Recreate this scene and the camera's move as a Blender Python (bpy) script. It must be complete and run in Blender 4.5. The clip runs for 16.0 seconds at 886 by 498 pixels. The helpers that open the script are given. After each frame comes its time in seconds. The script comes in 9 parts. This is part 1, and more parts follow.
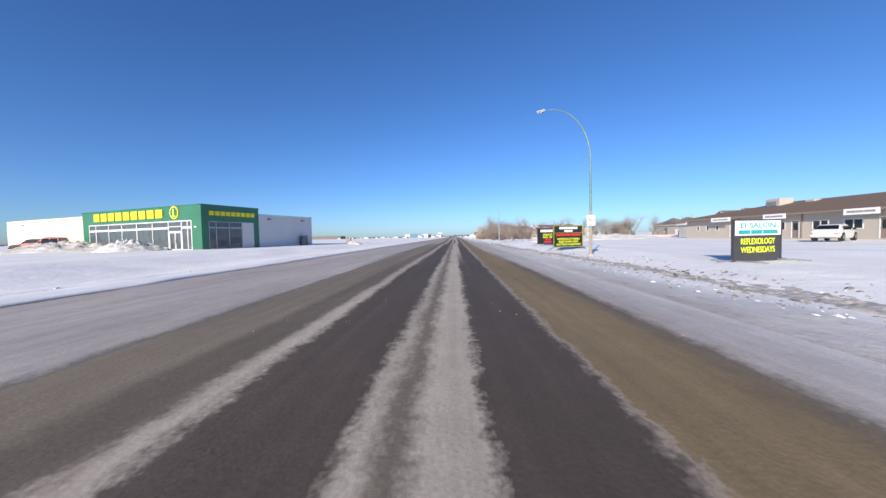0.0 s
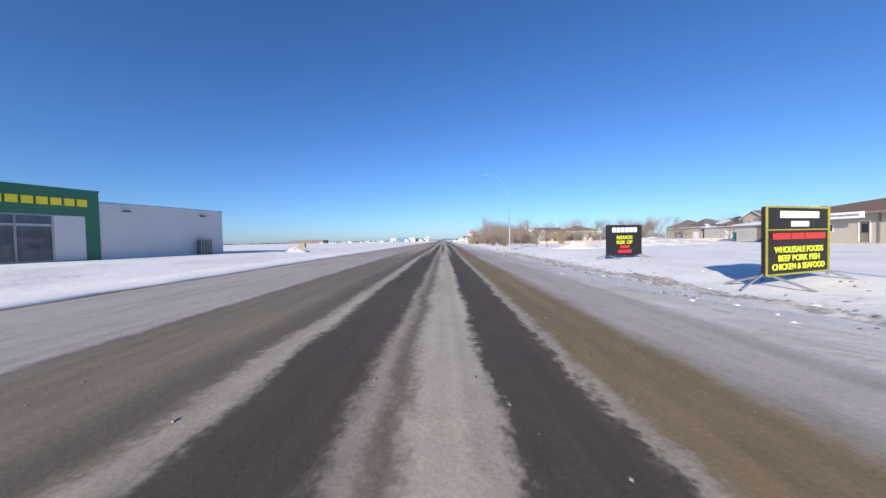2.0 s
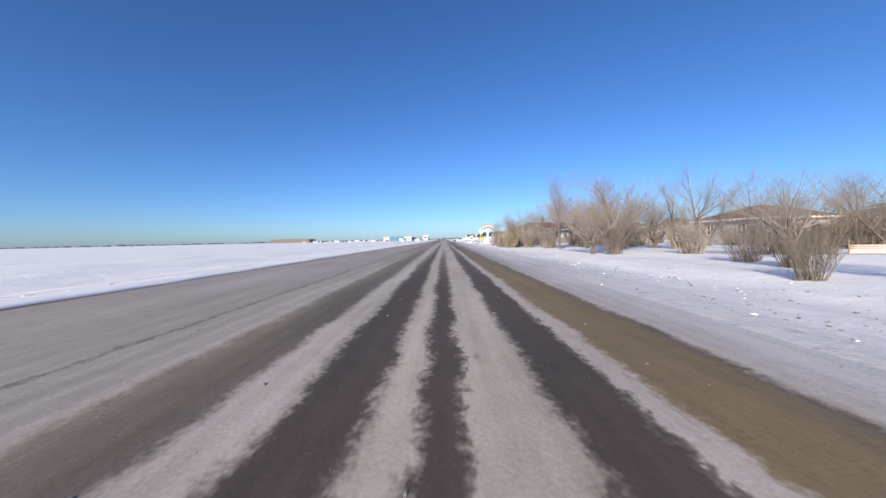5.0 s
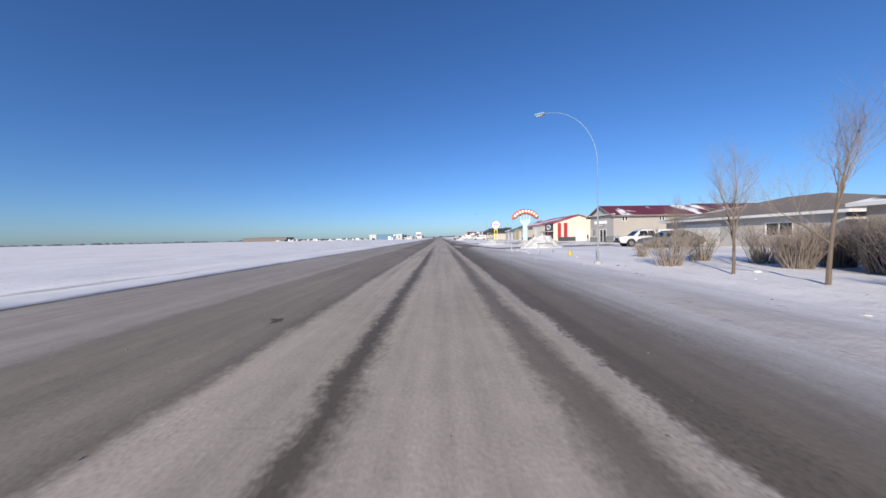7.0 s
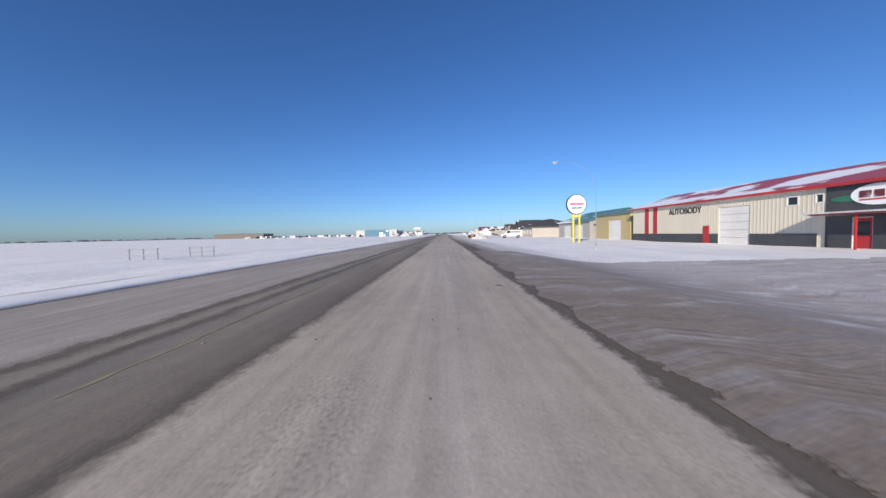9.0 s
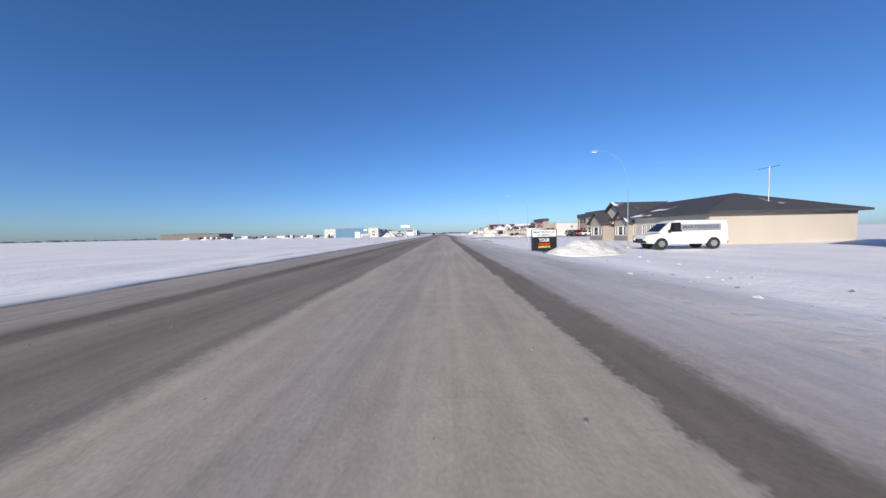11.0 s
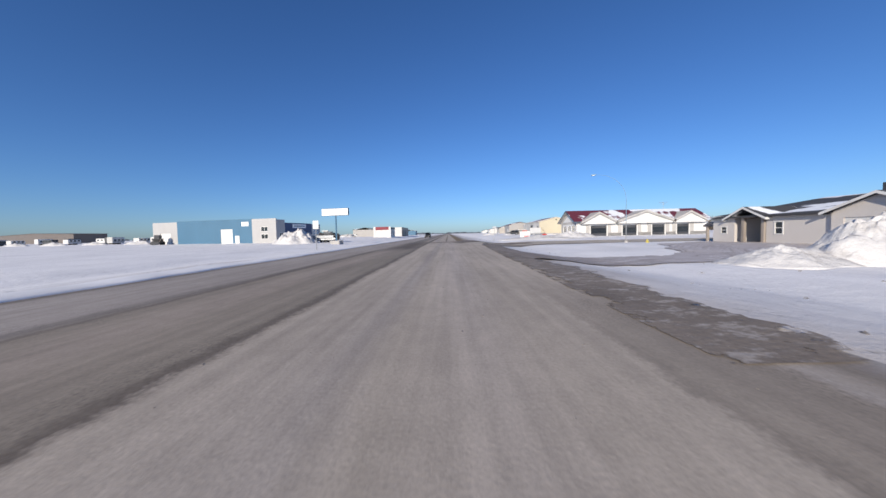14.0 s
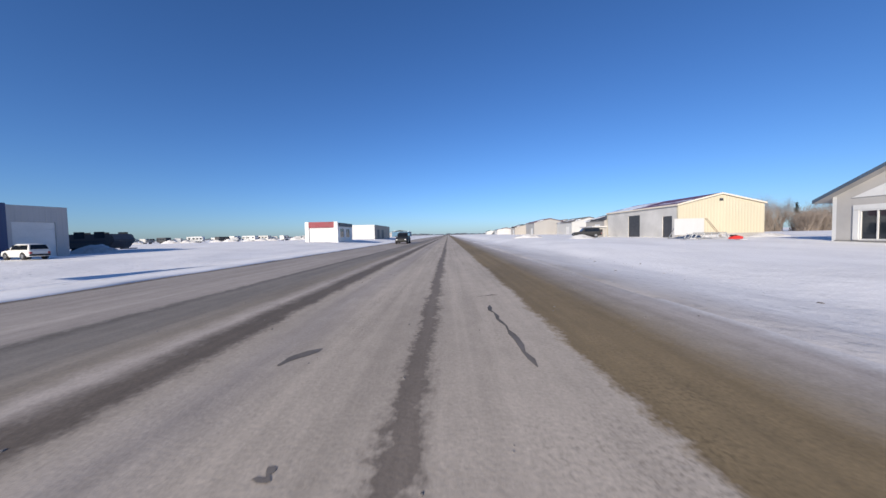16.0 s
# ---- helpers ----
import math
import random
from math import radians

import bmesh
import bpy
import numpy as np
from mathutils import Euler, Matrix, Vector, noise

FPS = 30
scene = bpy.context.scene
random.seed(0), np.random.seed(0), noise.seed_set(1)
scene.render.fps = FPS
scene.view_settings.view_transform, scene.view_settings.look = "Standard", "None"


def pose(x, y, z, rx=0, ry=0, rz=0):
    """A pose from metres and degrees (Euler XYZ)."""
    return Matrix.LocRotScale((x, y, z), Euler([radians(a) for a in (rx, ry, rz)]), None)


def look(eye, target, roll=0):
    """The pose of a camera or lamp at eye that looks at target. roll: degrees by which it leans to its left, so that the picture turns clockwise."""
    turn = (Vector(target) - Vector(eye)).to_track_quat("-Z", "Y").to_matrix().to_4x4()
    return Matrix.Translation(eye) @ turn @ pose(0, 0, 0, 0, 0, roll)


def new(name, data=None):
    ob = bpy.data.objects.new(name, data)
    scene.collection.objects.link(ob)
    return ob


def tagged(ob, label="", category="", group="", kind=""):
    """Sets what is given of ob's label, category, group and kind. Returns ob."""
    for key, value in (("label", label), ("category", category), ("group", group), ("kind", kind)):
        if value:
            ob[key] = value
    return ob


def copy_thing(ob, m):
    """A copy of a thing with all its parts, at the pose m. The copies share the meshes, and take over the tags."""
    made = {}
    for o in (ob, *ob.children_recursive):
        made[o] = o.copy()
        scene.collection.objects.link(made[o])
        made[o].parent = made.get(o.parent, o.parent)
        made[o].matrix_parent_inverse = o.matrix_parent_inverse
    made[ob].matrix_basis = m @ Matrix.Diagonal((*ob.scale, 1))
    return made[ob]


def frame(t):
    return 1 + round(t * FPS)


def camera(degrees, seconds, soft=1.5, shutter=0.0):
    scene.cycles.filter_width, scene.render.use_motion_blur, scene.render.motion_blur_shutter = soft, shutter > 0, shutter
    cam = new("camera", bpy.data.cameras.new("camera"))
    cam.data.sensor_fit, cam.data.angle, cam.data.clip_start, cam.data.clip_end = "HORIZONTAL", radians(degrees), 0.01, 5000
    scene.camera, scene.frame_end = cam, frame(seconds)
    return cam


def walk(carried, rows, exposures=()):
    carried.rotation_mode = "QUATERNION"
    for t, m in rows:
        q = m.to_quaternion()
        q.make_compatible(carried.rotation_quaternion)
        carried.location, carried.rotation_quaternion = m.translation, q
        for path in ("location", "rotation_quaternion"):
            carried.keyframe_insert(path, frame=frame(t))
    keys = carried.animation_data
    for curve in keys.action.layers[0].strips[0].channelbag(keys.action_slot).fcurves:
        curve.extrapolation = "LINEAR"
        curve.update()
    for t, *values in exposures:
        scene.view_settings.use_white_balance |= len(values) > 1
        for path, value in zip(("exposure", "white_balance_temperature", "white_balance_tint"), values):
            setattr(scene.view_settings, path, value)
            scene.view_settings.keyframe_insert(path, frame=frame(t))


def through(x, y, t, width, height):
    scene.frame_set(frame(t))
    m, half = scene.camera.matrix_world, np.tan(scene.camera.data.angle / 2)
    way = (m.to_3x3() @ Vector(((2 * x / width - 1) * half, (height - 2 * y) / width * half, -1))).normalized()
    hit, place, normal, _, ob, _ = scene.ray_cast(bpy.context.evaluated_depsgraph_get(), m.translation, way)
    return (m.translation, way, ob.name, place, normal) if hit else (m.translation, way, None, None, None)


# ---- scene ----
# ---- camera: a car-top camera driving up the road along +y ----
cam = camera(107.01, 16.0, 1.5, 0.02)
EYE_HEIGHT, LEAN = 1.5, -1.256


def heading(y, left, down):
    """Pose at y along the road, turned left and tipped down by degrees."""
    a, b = radians(left), radians(down)
    eye = Vector((0.0, y, EYE_HEIGHT))
    return look(eye, eye + Vector((-math.sin(a) * math.cos(b), math.cos(a) * math.cos(b), -math.sin(b))), LEAN)


DRIVE = [  # seconds, metres along the road, degrees left, degrees down
    (0.0, -0.00, 2.085, 2.204),
    (0.5, 3.64, 0.428, 2.199),
    (1.0, 7.85, 0.431, 2.140),
    (1.5, 12.33, 0.267, 1.670),
    (2.0, 17.57, 0.052, 1.550),
    (2.5, 23.96, 0.268, 1.604),
    (3.0, 30.89, 0.246, 1.654),
    (3.5, 39.71, 0.011, 1.476),
    (4.0, 49.48, 0.258, 1.300),
    (4.5, 59.38, 0.267, 1.493),
    (7.0, 117.98, -0.457, 2.069),
    (7.5, 132.04, -0.052, 2.090),
    (8.0, 146.72, -0.279, 2.259),
    (8.5, 160.11, -0.155, 2.442),
    (9.0, 174.02, 0.305, 2.680),
    (11.5, 249.70, 0.091, 2.723),
    (12.0, 267.96, 0.356, 2.765),
    (12.5, 285.52, 0.812, 2.336),
    (13.0, 302.63, 1.078, 2.537),
    (13.5, 318.47, 1.058, 2.528),
    (14.0, 333.68, 0.961, 2.681),
    (14.5, 347.93, 1.032, 2.412),
    (15.0, 360.96, 1.327, 2.497),
    (15.5, 372.44, 1.181, 2.495),
    (16.0, 383.14, 0.917, 2.476),
]
walk(cam, [(t, heading(y, a, b)) for t, y, a, b in DRIVE], [(0.0, 0.40), (4.7, 0.40), (6.9, 0.15), (9.2, 0.12), (11.4, 0.16), (13.0, 0.05), (14.5, 0.05), (15.0, -0.02), (16.0, 0.16)])

# ---- daylight ----
SUN_ELEVATION, SUN_AZIMUTH = radians(21), radians(205)
world = bpy.data.worlds.new("sky")
scene.world = world
world.use_nodes = True
wn = world.node_tree
sky = wn.nodes.new("ShaderNodeTexSky")
sky.sky_type, sky.sun_disc = "NISHITA", False
sky.sun_elevation, sky.sun_rotation = SUN_ELEVATION, SUN_AZIMUTH
sky.altitude, sky.air_density, sky.dust_density, sky.ozone_density = 500, 0.9, 0.7, 3.0
wn.nodes["Background"].inputs["Strength"].default_value = 0.100
tint = wn.nodes.new("ShaderNodeMix")
tint.data_type, tint.blend_type = "RGBA", "MULTIPLY"
tint.inputs[0].default_value, tint.inputs[7].default_value = 1.0, (0.68, 0.873, 1.195, 1)
deep = wn.nodes.new("ShaderNodeHueSaturation")
deep.inputs["Saturation"].default_value = 1.05
wn.links.new(sky.outputs["Color"], tint.inputs[6])
wn.links.new(tint.outputs[2], deep.inputs["Color"])
wn.links.new(deep.outputs["Color"], wn.nodes["Background"].inputs["Color"])
sun = new("sun", bpy.data.lights.new("sun", "SUN"))
sun.data.energy, sun.data.angle, sun.data.color = 5.0, radians(0.6), (1.0, 0.90, 0.75)
SUN_WAY = Vector((math.sin(SUN_AZIMUTH) * math.cos(SUN_ELEVATION), math.cos(SUN_AZIMUTH) * math.cos(SUN_ELEVATION), math.sin(SUN_ELEVATION)))
sun.matrix_world = look(SUN_WAY * 50, (0, 0, 0))


# ---- materials ----
def nodes_of(name):
    m = bpy.data.materials.new(name)
    m.use_nodes = True
    t = m.node_tree
    return m, t, t.nodes["Principled BSDF"]


def node(t, kind, **values):
    n = t.nodes.new(kind)
    for key, value in values.items():
        n.inputs[key].default_value = value
    return n


def mixed(t, factor, a, b, blend="MIX"):
    """A colour mix; each of factor, a, b is a socket or a value."""
    n = t.nodes.new("ShaderNodeMix")
    n.data_type, n.blend_type = "RGBA", blend
    for socket, value in ((n.inputs[0], factor), (n.inputs[6], a), (n.inputs[7], b)):
        if isinstance(value, bpy.types.NodeSocket):
            t.links.new(value, socket)
        else:
            socket.default_value = value if isinstance(value, float) else (*value[:3], 1)
    return n.outputs[2]


def noise_at(t, scale, detail=4.0, stretch=(1, 1, 1), rough=0.55):
    c = t.nodes.new("ShaderNodeTexCoord")
    m = t.nodes.new("ShaderNodeMapping")
    m.inputs["Scale"].default_value = stretch
    n = node(t, "ShaderNodeTexNoise", Scale=scale, Detail=detail, Roughness=rough)
    t.links.new(c.outputs["Object"], m.inputs["Vector"])
    t.links.new(m.outputs["Vector"], n.inputs["Vector"])
    return n.outputs["Fac"]


def ramp(t, source, stops, mode="LINEAR"):
    r = t.nodes.new("ShaderNodeValToRGB")
    e = r.color_ramp.elements
    r.color_ramp.interpolation = mode
    while len(e) < len(stops):
        e.new(0.5)
    for el, (p, c) in zip(e, stops):
        el.position = p
        el.color = (c, c, c, 1) if isinstance(c, (int, float)) else (*c, 1)
    t.links.new(source, r.inputs["Fac"])
    return r.outputs["Color"]


def bumped(t, bsdf, height, strength, distance=0.02):
    b = node(t, "ShaderNodeBump", Strength=strength, Distance=distance)
    t.links.new(height, b.inputs["Height"])
    t.links.new(b.outputs["Normal"], bsdf.inputs["Normal"])
    return b


def paint(name, colour, rough=0.5, metal=0.0, grain=12.0, vary=0.12, relief=0.05, spread=0.35):
    """Painted or plain surface: faint blotches, fine grain and wear."""
    m, t, b = nodes_of(name)
    dark = tuple(c * (1 - vary * 1.6) for c in colour)
    light = tuple(min(1, c * (1 + vary)) for c in colour)
    large = ramp(t, noise_at(t, spread), [(0.3, dark), (0.7, light)])
    fine = ramp(t, noise_at(t, grain, 6), [(0.25, 1 - vary), (0.75, 1.0)])
    t.links.new(mixed(t, 1.0, large, fine, "MULTIPLY"), b.inputs["Base Color"])
    b.inputs["Metallic"].default_value = metal
    t.links.new(ramp(t, noise_at(t, 3.0), [(0.3, rough * 0.8), (0.7, min(1, rough * 1.2))]), b.inputs["Roughness"])
    if relief:
        bumped(t, b, noise_at(t, grain * 2, 4), relief, 0.01)
    return m


def siding(name, colour, pitch=0.25, across="XY", strength=0.5, vary=0.1, rough=0.5, metal=0.0):
    """Ribbed metal or lap siding. across: XY for upright ribs, Z for laid boards."""
    m, t, b = nodes_of(name)
    c = t.nodes.new("ShaderNodeTexCoord")
    s = t.nodes.new("ShaderNodeSeparateXYZ")
    t.links.new(c.outputs["Object"], s.inputs[0])
    if across == "Z":
        along = s.outputs["Z"]
    else:
        add = node(t, "ShaderNodeMath")
        t.links.new(s.outputs["X"], add.inputs[0])
        t.links.new(s.outputs["Y"], add.inputs[1])
        along = add.outputs[0]
    sc = node(t, "ShaderNodeMath")
    sc.operation = "DIVIDE"
    t.links.new(along, sc.inputs[0])
    sc.inputs[1].default_value = pitch
    fr = node(t, "ShaderNodeMath")
    fr.operation = "FRACT"
    t.links.new(sc.outputs[0], fr.inputs[0])
    if across == "Z":
        rib = ramp(t, fr.outputs[0], [(0.0, 0.0), (0.06, 1.0), (1.0, 0.55)])
    else:
        rib = ramp(t, fr.outputs[0], [(0.0, 0.0), (0.2, 0.0), (0.32, 1.0), (0.5, 1.0), (0.62, 0.0)])
    dark = tuple(v * (1 - vary) for v in colour)
    large = ramp(t, noise_at(t, 0.4, 5, (1, 1, 0.35)), [(0.3, dark), (0.7, colour)])
    fine = ramp(t, noise_at(t, 14.0, 5), [(0.3, 1 - vary * 0.8), (0.7, 1.0)])
    t.links.new(mixed(t, 1.0, large, fine, "MULTIPLY"), b.inputs["Base Color"])
    b.inputs["Roughness"].default_value, b.inputs["Metallic"].default_value = rough, metal
    bumped(t, b, rib, strength, 0.03)
    return m


def masonry(name, colour, brick=0.4, course=0.2):
    m, t, b = nodes_of(name)
    c = t.nodes.new("ShaderNodeTexCoord")
    s = t.nodes.new("ShaderNodeSeparateXYZ")
    t.links.new(c.outputs["Object"], s.inputs[0])
    add = node(t, "ShaderNodeMath")
    t.links.new(s.outputs["X"], add.inputs[0])
    t.links.new(s.outputs["Y"], add.inputs[1])
    co = t.nodes.new("ShaderNodeCombineXYZ")
    t.links.new(add.outputs[0], co.inputs["X"])
    t.links.new(s.outputs["Z"], co.inputs["Y"])
    k = node(t, "ShaderNodeTexBrick", Scale=1.0)
    k.inputs["Brick Width"].default_value, k.inputs["Row Height"].default_value = brick, course
    k.inputs["Mortar Size"].default_value = 0.012
    k.inputs["Color1"].default_value = (*colour, 1)
    k.inputs["Color2"].default_value = (*(v * 0.7 for v in colour), 1)
    k.inputs["Mortar"].default_value = (*(v * 0.5 for v in colour), 1)
    t.links.new(co.outputs[0], k.inputs["Vector"])
    t.links.new(mixed(t, 0.5, k.outputs["Color"], ramp(t, noise_at(t, 9.0, 6), [(0.3, 0.55), (0.7, 1.0)]), "MULTIPLY"), b.inputs["Base Color"])
    b.inputs["Roughness"].default_value = 0.85
    bumped(t, b, k.outputs["Fac"], -0.4, 0.02)
    return m


def roofing(name, colour, snow=0.0, size=0.5, metal=False):
    """Shingle or sheet-metal roof with patches of old snow."""
    m, t, b = nodes_of(name)
    fine = ramp(t, noise_at(t, 6.0, 6, (1, 1, 1)), [(0.3, tuple(c * 0.75 for c in colour)), (0.7, colour)])
    if snow > 0:
        p = 0.72 - 0.42 * snow
        mask = ramp(t, noise_at(t, size, 5, (1, 0.5, 1)), [(p, 0.0), (p + 0.04, 1.0)])
        t.links.new(mixed(t, mask, fine, (0.82, 0.84, 0.88)), b.inputs["Base Color"])
    else:
        t.links.new(fine, b.inputs["Base Color"])
    b.inputs["Roughness"].default_value = 0.45 if metal else 0.9
    bumped(t, b, noise_at(t, 18.0 if not metal else 4.0, 3), 0.25, 0.02)
    return m


def glazing(name, colour, through=0.0):
    m, t, b = nodes_of(name)
    t.links.new(ramp(t, noise_at(t, 1.3, 3), [(0.3, tuple(c * 0.7 for c in colour)), (0.7, colour)]), b.inputs["Base Color"])
    b.inputs["Roughness"].default_value = 0.04
    b.inputs["Transmission Weight"].default_value = through
    b.inputs["IOR"].default_value = 1.5
    return m


def snow_cover():
    """Field snow, grey-brown with road spray towards the carriageway."""
    m, t, b = nodes_of("snow_ground")
    c = t.nodes.new("ShaderNodeTexCoord")
    s = t.nodes.new("ShaderNodeSeparateXYZ")
    t.links.new(c.outputs["Object"], s.inputs[0])
    wob = node(t, "ShaderNodeMath")
    wob.operation = "MULTIPLY_ADD"
    t.links.new(noise_at(t, 0.22, 6, (1, 0.35, 1), 0.65), wob.inputs[0])
    wob.inputs[1].default_value = 7.0
    t.links.new(s.outputs["X"], wob.inputs[2])
    pos = node(t, "ShaderNodeMapRange")
    pos.inputs["From Min"].default_value, pos.inputs["From Max"].default_value = -12.0, 20.0
    t.links.new(wob.outputs[0], pos.inputs["Value"])
    clean, grey, dirt = (0.88, 0.86, 0.855), (0.62, 0.58, 0.555), (0.36, 0.32, 0.29)
    along = ramp(t, pos.outputs["Result"], [(0.0, clean), (0.2, clean), (0.24, grey), (0.48, dirt), (0.55, dirt), (0.595, grey), (0.645, (0.77, 0.745, 0.735)), (0.71, clean), (1.0, clean)])
    drift = ramp(t, noise_at(t, 0.35, 6, (1, 0.5, 1)), [(0.3, 0.86), (0.6, 1.0)])
    speck = ramp(t, noise_at(t, 5.0, 5), [(0.28, 0.62), (0.40, 1.0)])
    near = ramp(t, pos.outputs["Result"], [(0.55, 1.0), (0.9, 0.0)])
    col = mixed(t, 1.0, along, drift, "MULTIPLY")
    t.links.new(mixed(t, near, col, mixed(t, 1.0, col, speck, "MULTIPLY")), b.inputs["Base Color"])
    b.inputs["Roughness"].default_value = 0.75
    b.inputs["Specular IOR Level"].default_value = 0.25
    bumped(t, b, noise_at(t, 1.6, 8, (1, 1, 1), 0.65), 0.45, 0.10)
    return m


def heap_snow(name, dirt=0.2):
    m, t, b = nodes_of(name)
    mask = ramp(t, noise_at(t, 0.9, 7, (1, 1, 1), 0.7), [(0.62 - dirt * 0.5, 0.0), (0.8 - dirt * 0.4, 1.0)])
    t.links.new(mixed(t, mask, (0.60, 0.585, 0.58), (0.37, 0.345, 0.325)), b.inputs["Base Color"])
    b.inputs["Roughness"].default_value = 0.8
    bumped(t, b, noise_at(t, 3.0, 6), 0.8, 0.1)
    return m


def frayed(t, b, reach=0.5):
    """Lets the surface end in rags and crumbs: the layer "edge" holds the metres to its border."""
    e = t.nodes.new("ShaderNodeUVMap")
    e.uv_map = "edge"
    s = t.nodes.new("ShaderNodeSeparateXYZ")
    t.links.new(e.outputs["UV"], s.inputs[0])
    w = node(t, "ShaderNodeMath")
    w.operation = "MULTIPLY_ADD"
    t.links.new(noise_at(t, 1.5, 9, (1, 1, 1), 0.72), w.inputs[0])
    w.inputs[1].default_value = -3.2 * reach
    t.links.new(s.outputs["X"], w.inputs[2])
    m = node(t, "ShaderNodeMapRange")
    m.inputs["From Min"].default_value, m.inputs["From Max"].default_value = -1.62 * reach, -1.50 * reach
    t.links.new(w.outputs[0], m.inputs["Value"])
    t.links.new(m.outputs["Result"], b.inputs["Alpha"])


def driven_ground(name, near, far, dark, white, cover=0.5):
    """Slush driven into streaks that follow the wheels; brown by the road, paler away from it."""
    m, t, b = nodes_of(name)
    c = t.nodes.new("ShaderNodeTexCoord")

    def along(scale, stretch, detail=5.0, rough=0.6):
        g = t.nodes.new("ShaderNodeMapping")
        g.inputs["Scale"].default_value = stretch
        n = node(t, "ShaderNodeTexNoise", Scale=scale, Detail=detail, Roughness=rough)
        t.links.new(c.outputs["UV"], g.inputs["Vector"])
        t.links.new(g.outputs["Vector"], n.inputs["Vector"])
        return n.outputs["Fac"]
    s = t.nodes.new("ShaderNodeSeparateXYZ")
    t.links.new(c.outputs["UV"], s.inputs[0])
    w = node(t, "ShaderNodeMath")
    w.operation = "MULTIPLY_ADD"
    t.links.new(noise_at(t, 0.6, 6, (1, 1, 1), 0.7), w.inputs[0])
    w.inputs[1].default_value = 6.0
    t.links.new(s.outputs["X"], w.inputs[2])
    pos = node(t, "ShaderNodeMapRange")
    pos.inputs["From Min"].default_value, pos.inputs["From Max"].default_value = 3.6, 10.5
    t.links.new(w.outputs[0], pos.inputs["Value"])
    col = mixed(t, pos.outputs["Result"], near, far)
    col = mixed(t, ramp(t, along(1.0, (0.22, 2.4, 1)), [(0.50, 0.0), (0.66, 0.85)]), col, dark)
    clump = mixed(t, 0.45, along(1.3, (0.20, 1.7, 1), 7, 0.68), noise_at(t, 0.9, 7, (1, 1, 1), 0.7))
    snow = ramp(t, clump, [(0.62 - 0.14 * cover, 0.0), (0.74 - 0.14 * cover, 1.0)])
    col = mixed(t, mixed(t, 1.0, snow, ramp(t, pos.outputs["Result"], [(0.0, 0.35), (0.6, 1.0)]), "MULTIPLY"), col, white)
    fine = ramp(t, noise_at(t, 11.0, 6, (1, 1, 1), 0.7), [(0.3, 0.76), (0.68, 1.08)])
    t.links.new(mixed(t, 1.0, col, fine, "MULTIPLY"), b.inputs["Base Color"])
    b.inputs["Roughness"].default_value = 0.8
    bumped(t, b, along(2.0, (0.3, 2.0, 1), 6), 0.5, 0.05)
    frayed(t, b)
    return m


def tracked_mud(name, mud, dark, pale, reach=0.8):
    """Mud carried onto the pavement: dark where it is thick, worn through in crumbs to the pale surface."""
    m, t, b = nodes_of(name)
    col = mixed(t, ramp(t, noise_at(t, 0.5, 6, (1, 0.8, 1), 0.65), [(0.38, 0.0), (0.62, 1.0)]), dark, mud)
    col = mixed(t, ramp(t, noise_at(t, 3.4, 9, (0.8, 1.2, 1), 0.75), [(0.52, 0.0), (0.60, 0.8)]), col, pale)
    t.links.new(mixed(t, 1.0, col, ramp(t, noise_at(t, 17.0, 6, (1, 1, 1), 0.7), [(0.3, 0.7), (0.68, 1.1)]), "MULTIPLY"), b.inputs["Base Color"])
    b.inputs["Roughness"].default_value = 0.85
    bumped(t, b, noise_at(t, 9.0, 6), 0.35, 0.03)
    frayed(t, b, reach)
    return m


ROAD_LEFT, ROAD_RIGHT = -12.5, 4.6  # in the carriageway's own units
LANE, ROAD_Z = 0.662, 0.5  # metres to one of those units; the road stands above the land's zero
EDGE_LEFT, EDGE_RIGHT = ROAD_LEFT * LANE, ROAD_RIGHT * LANE


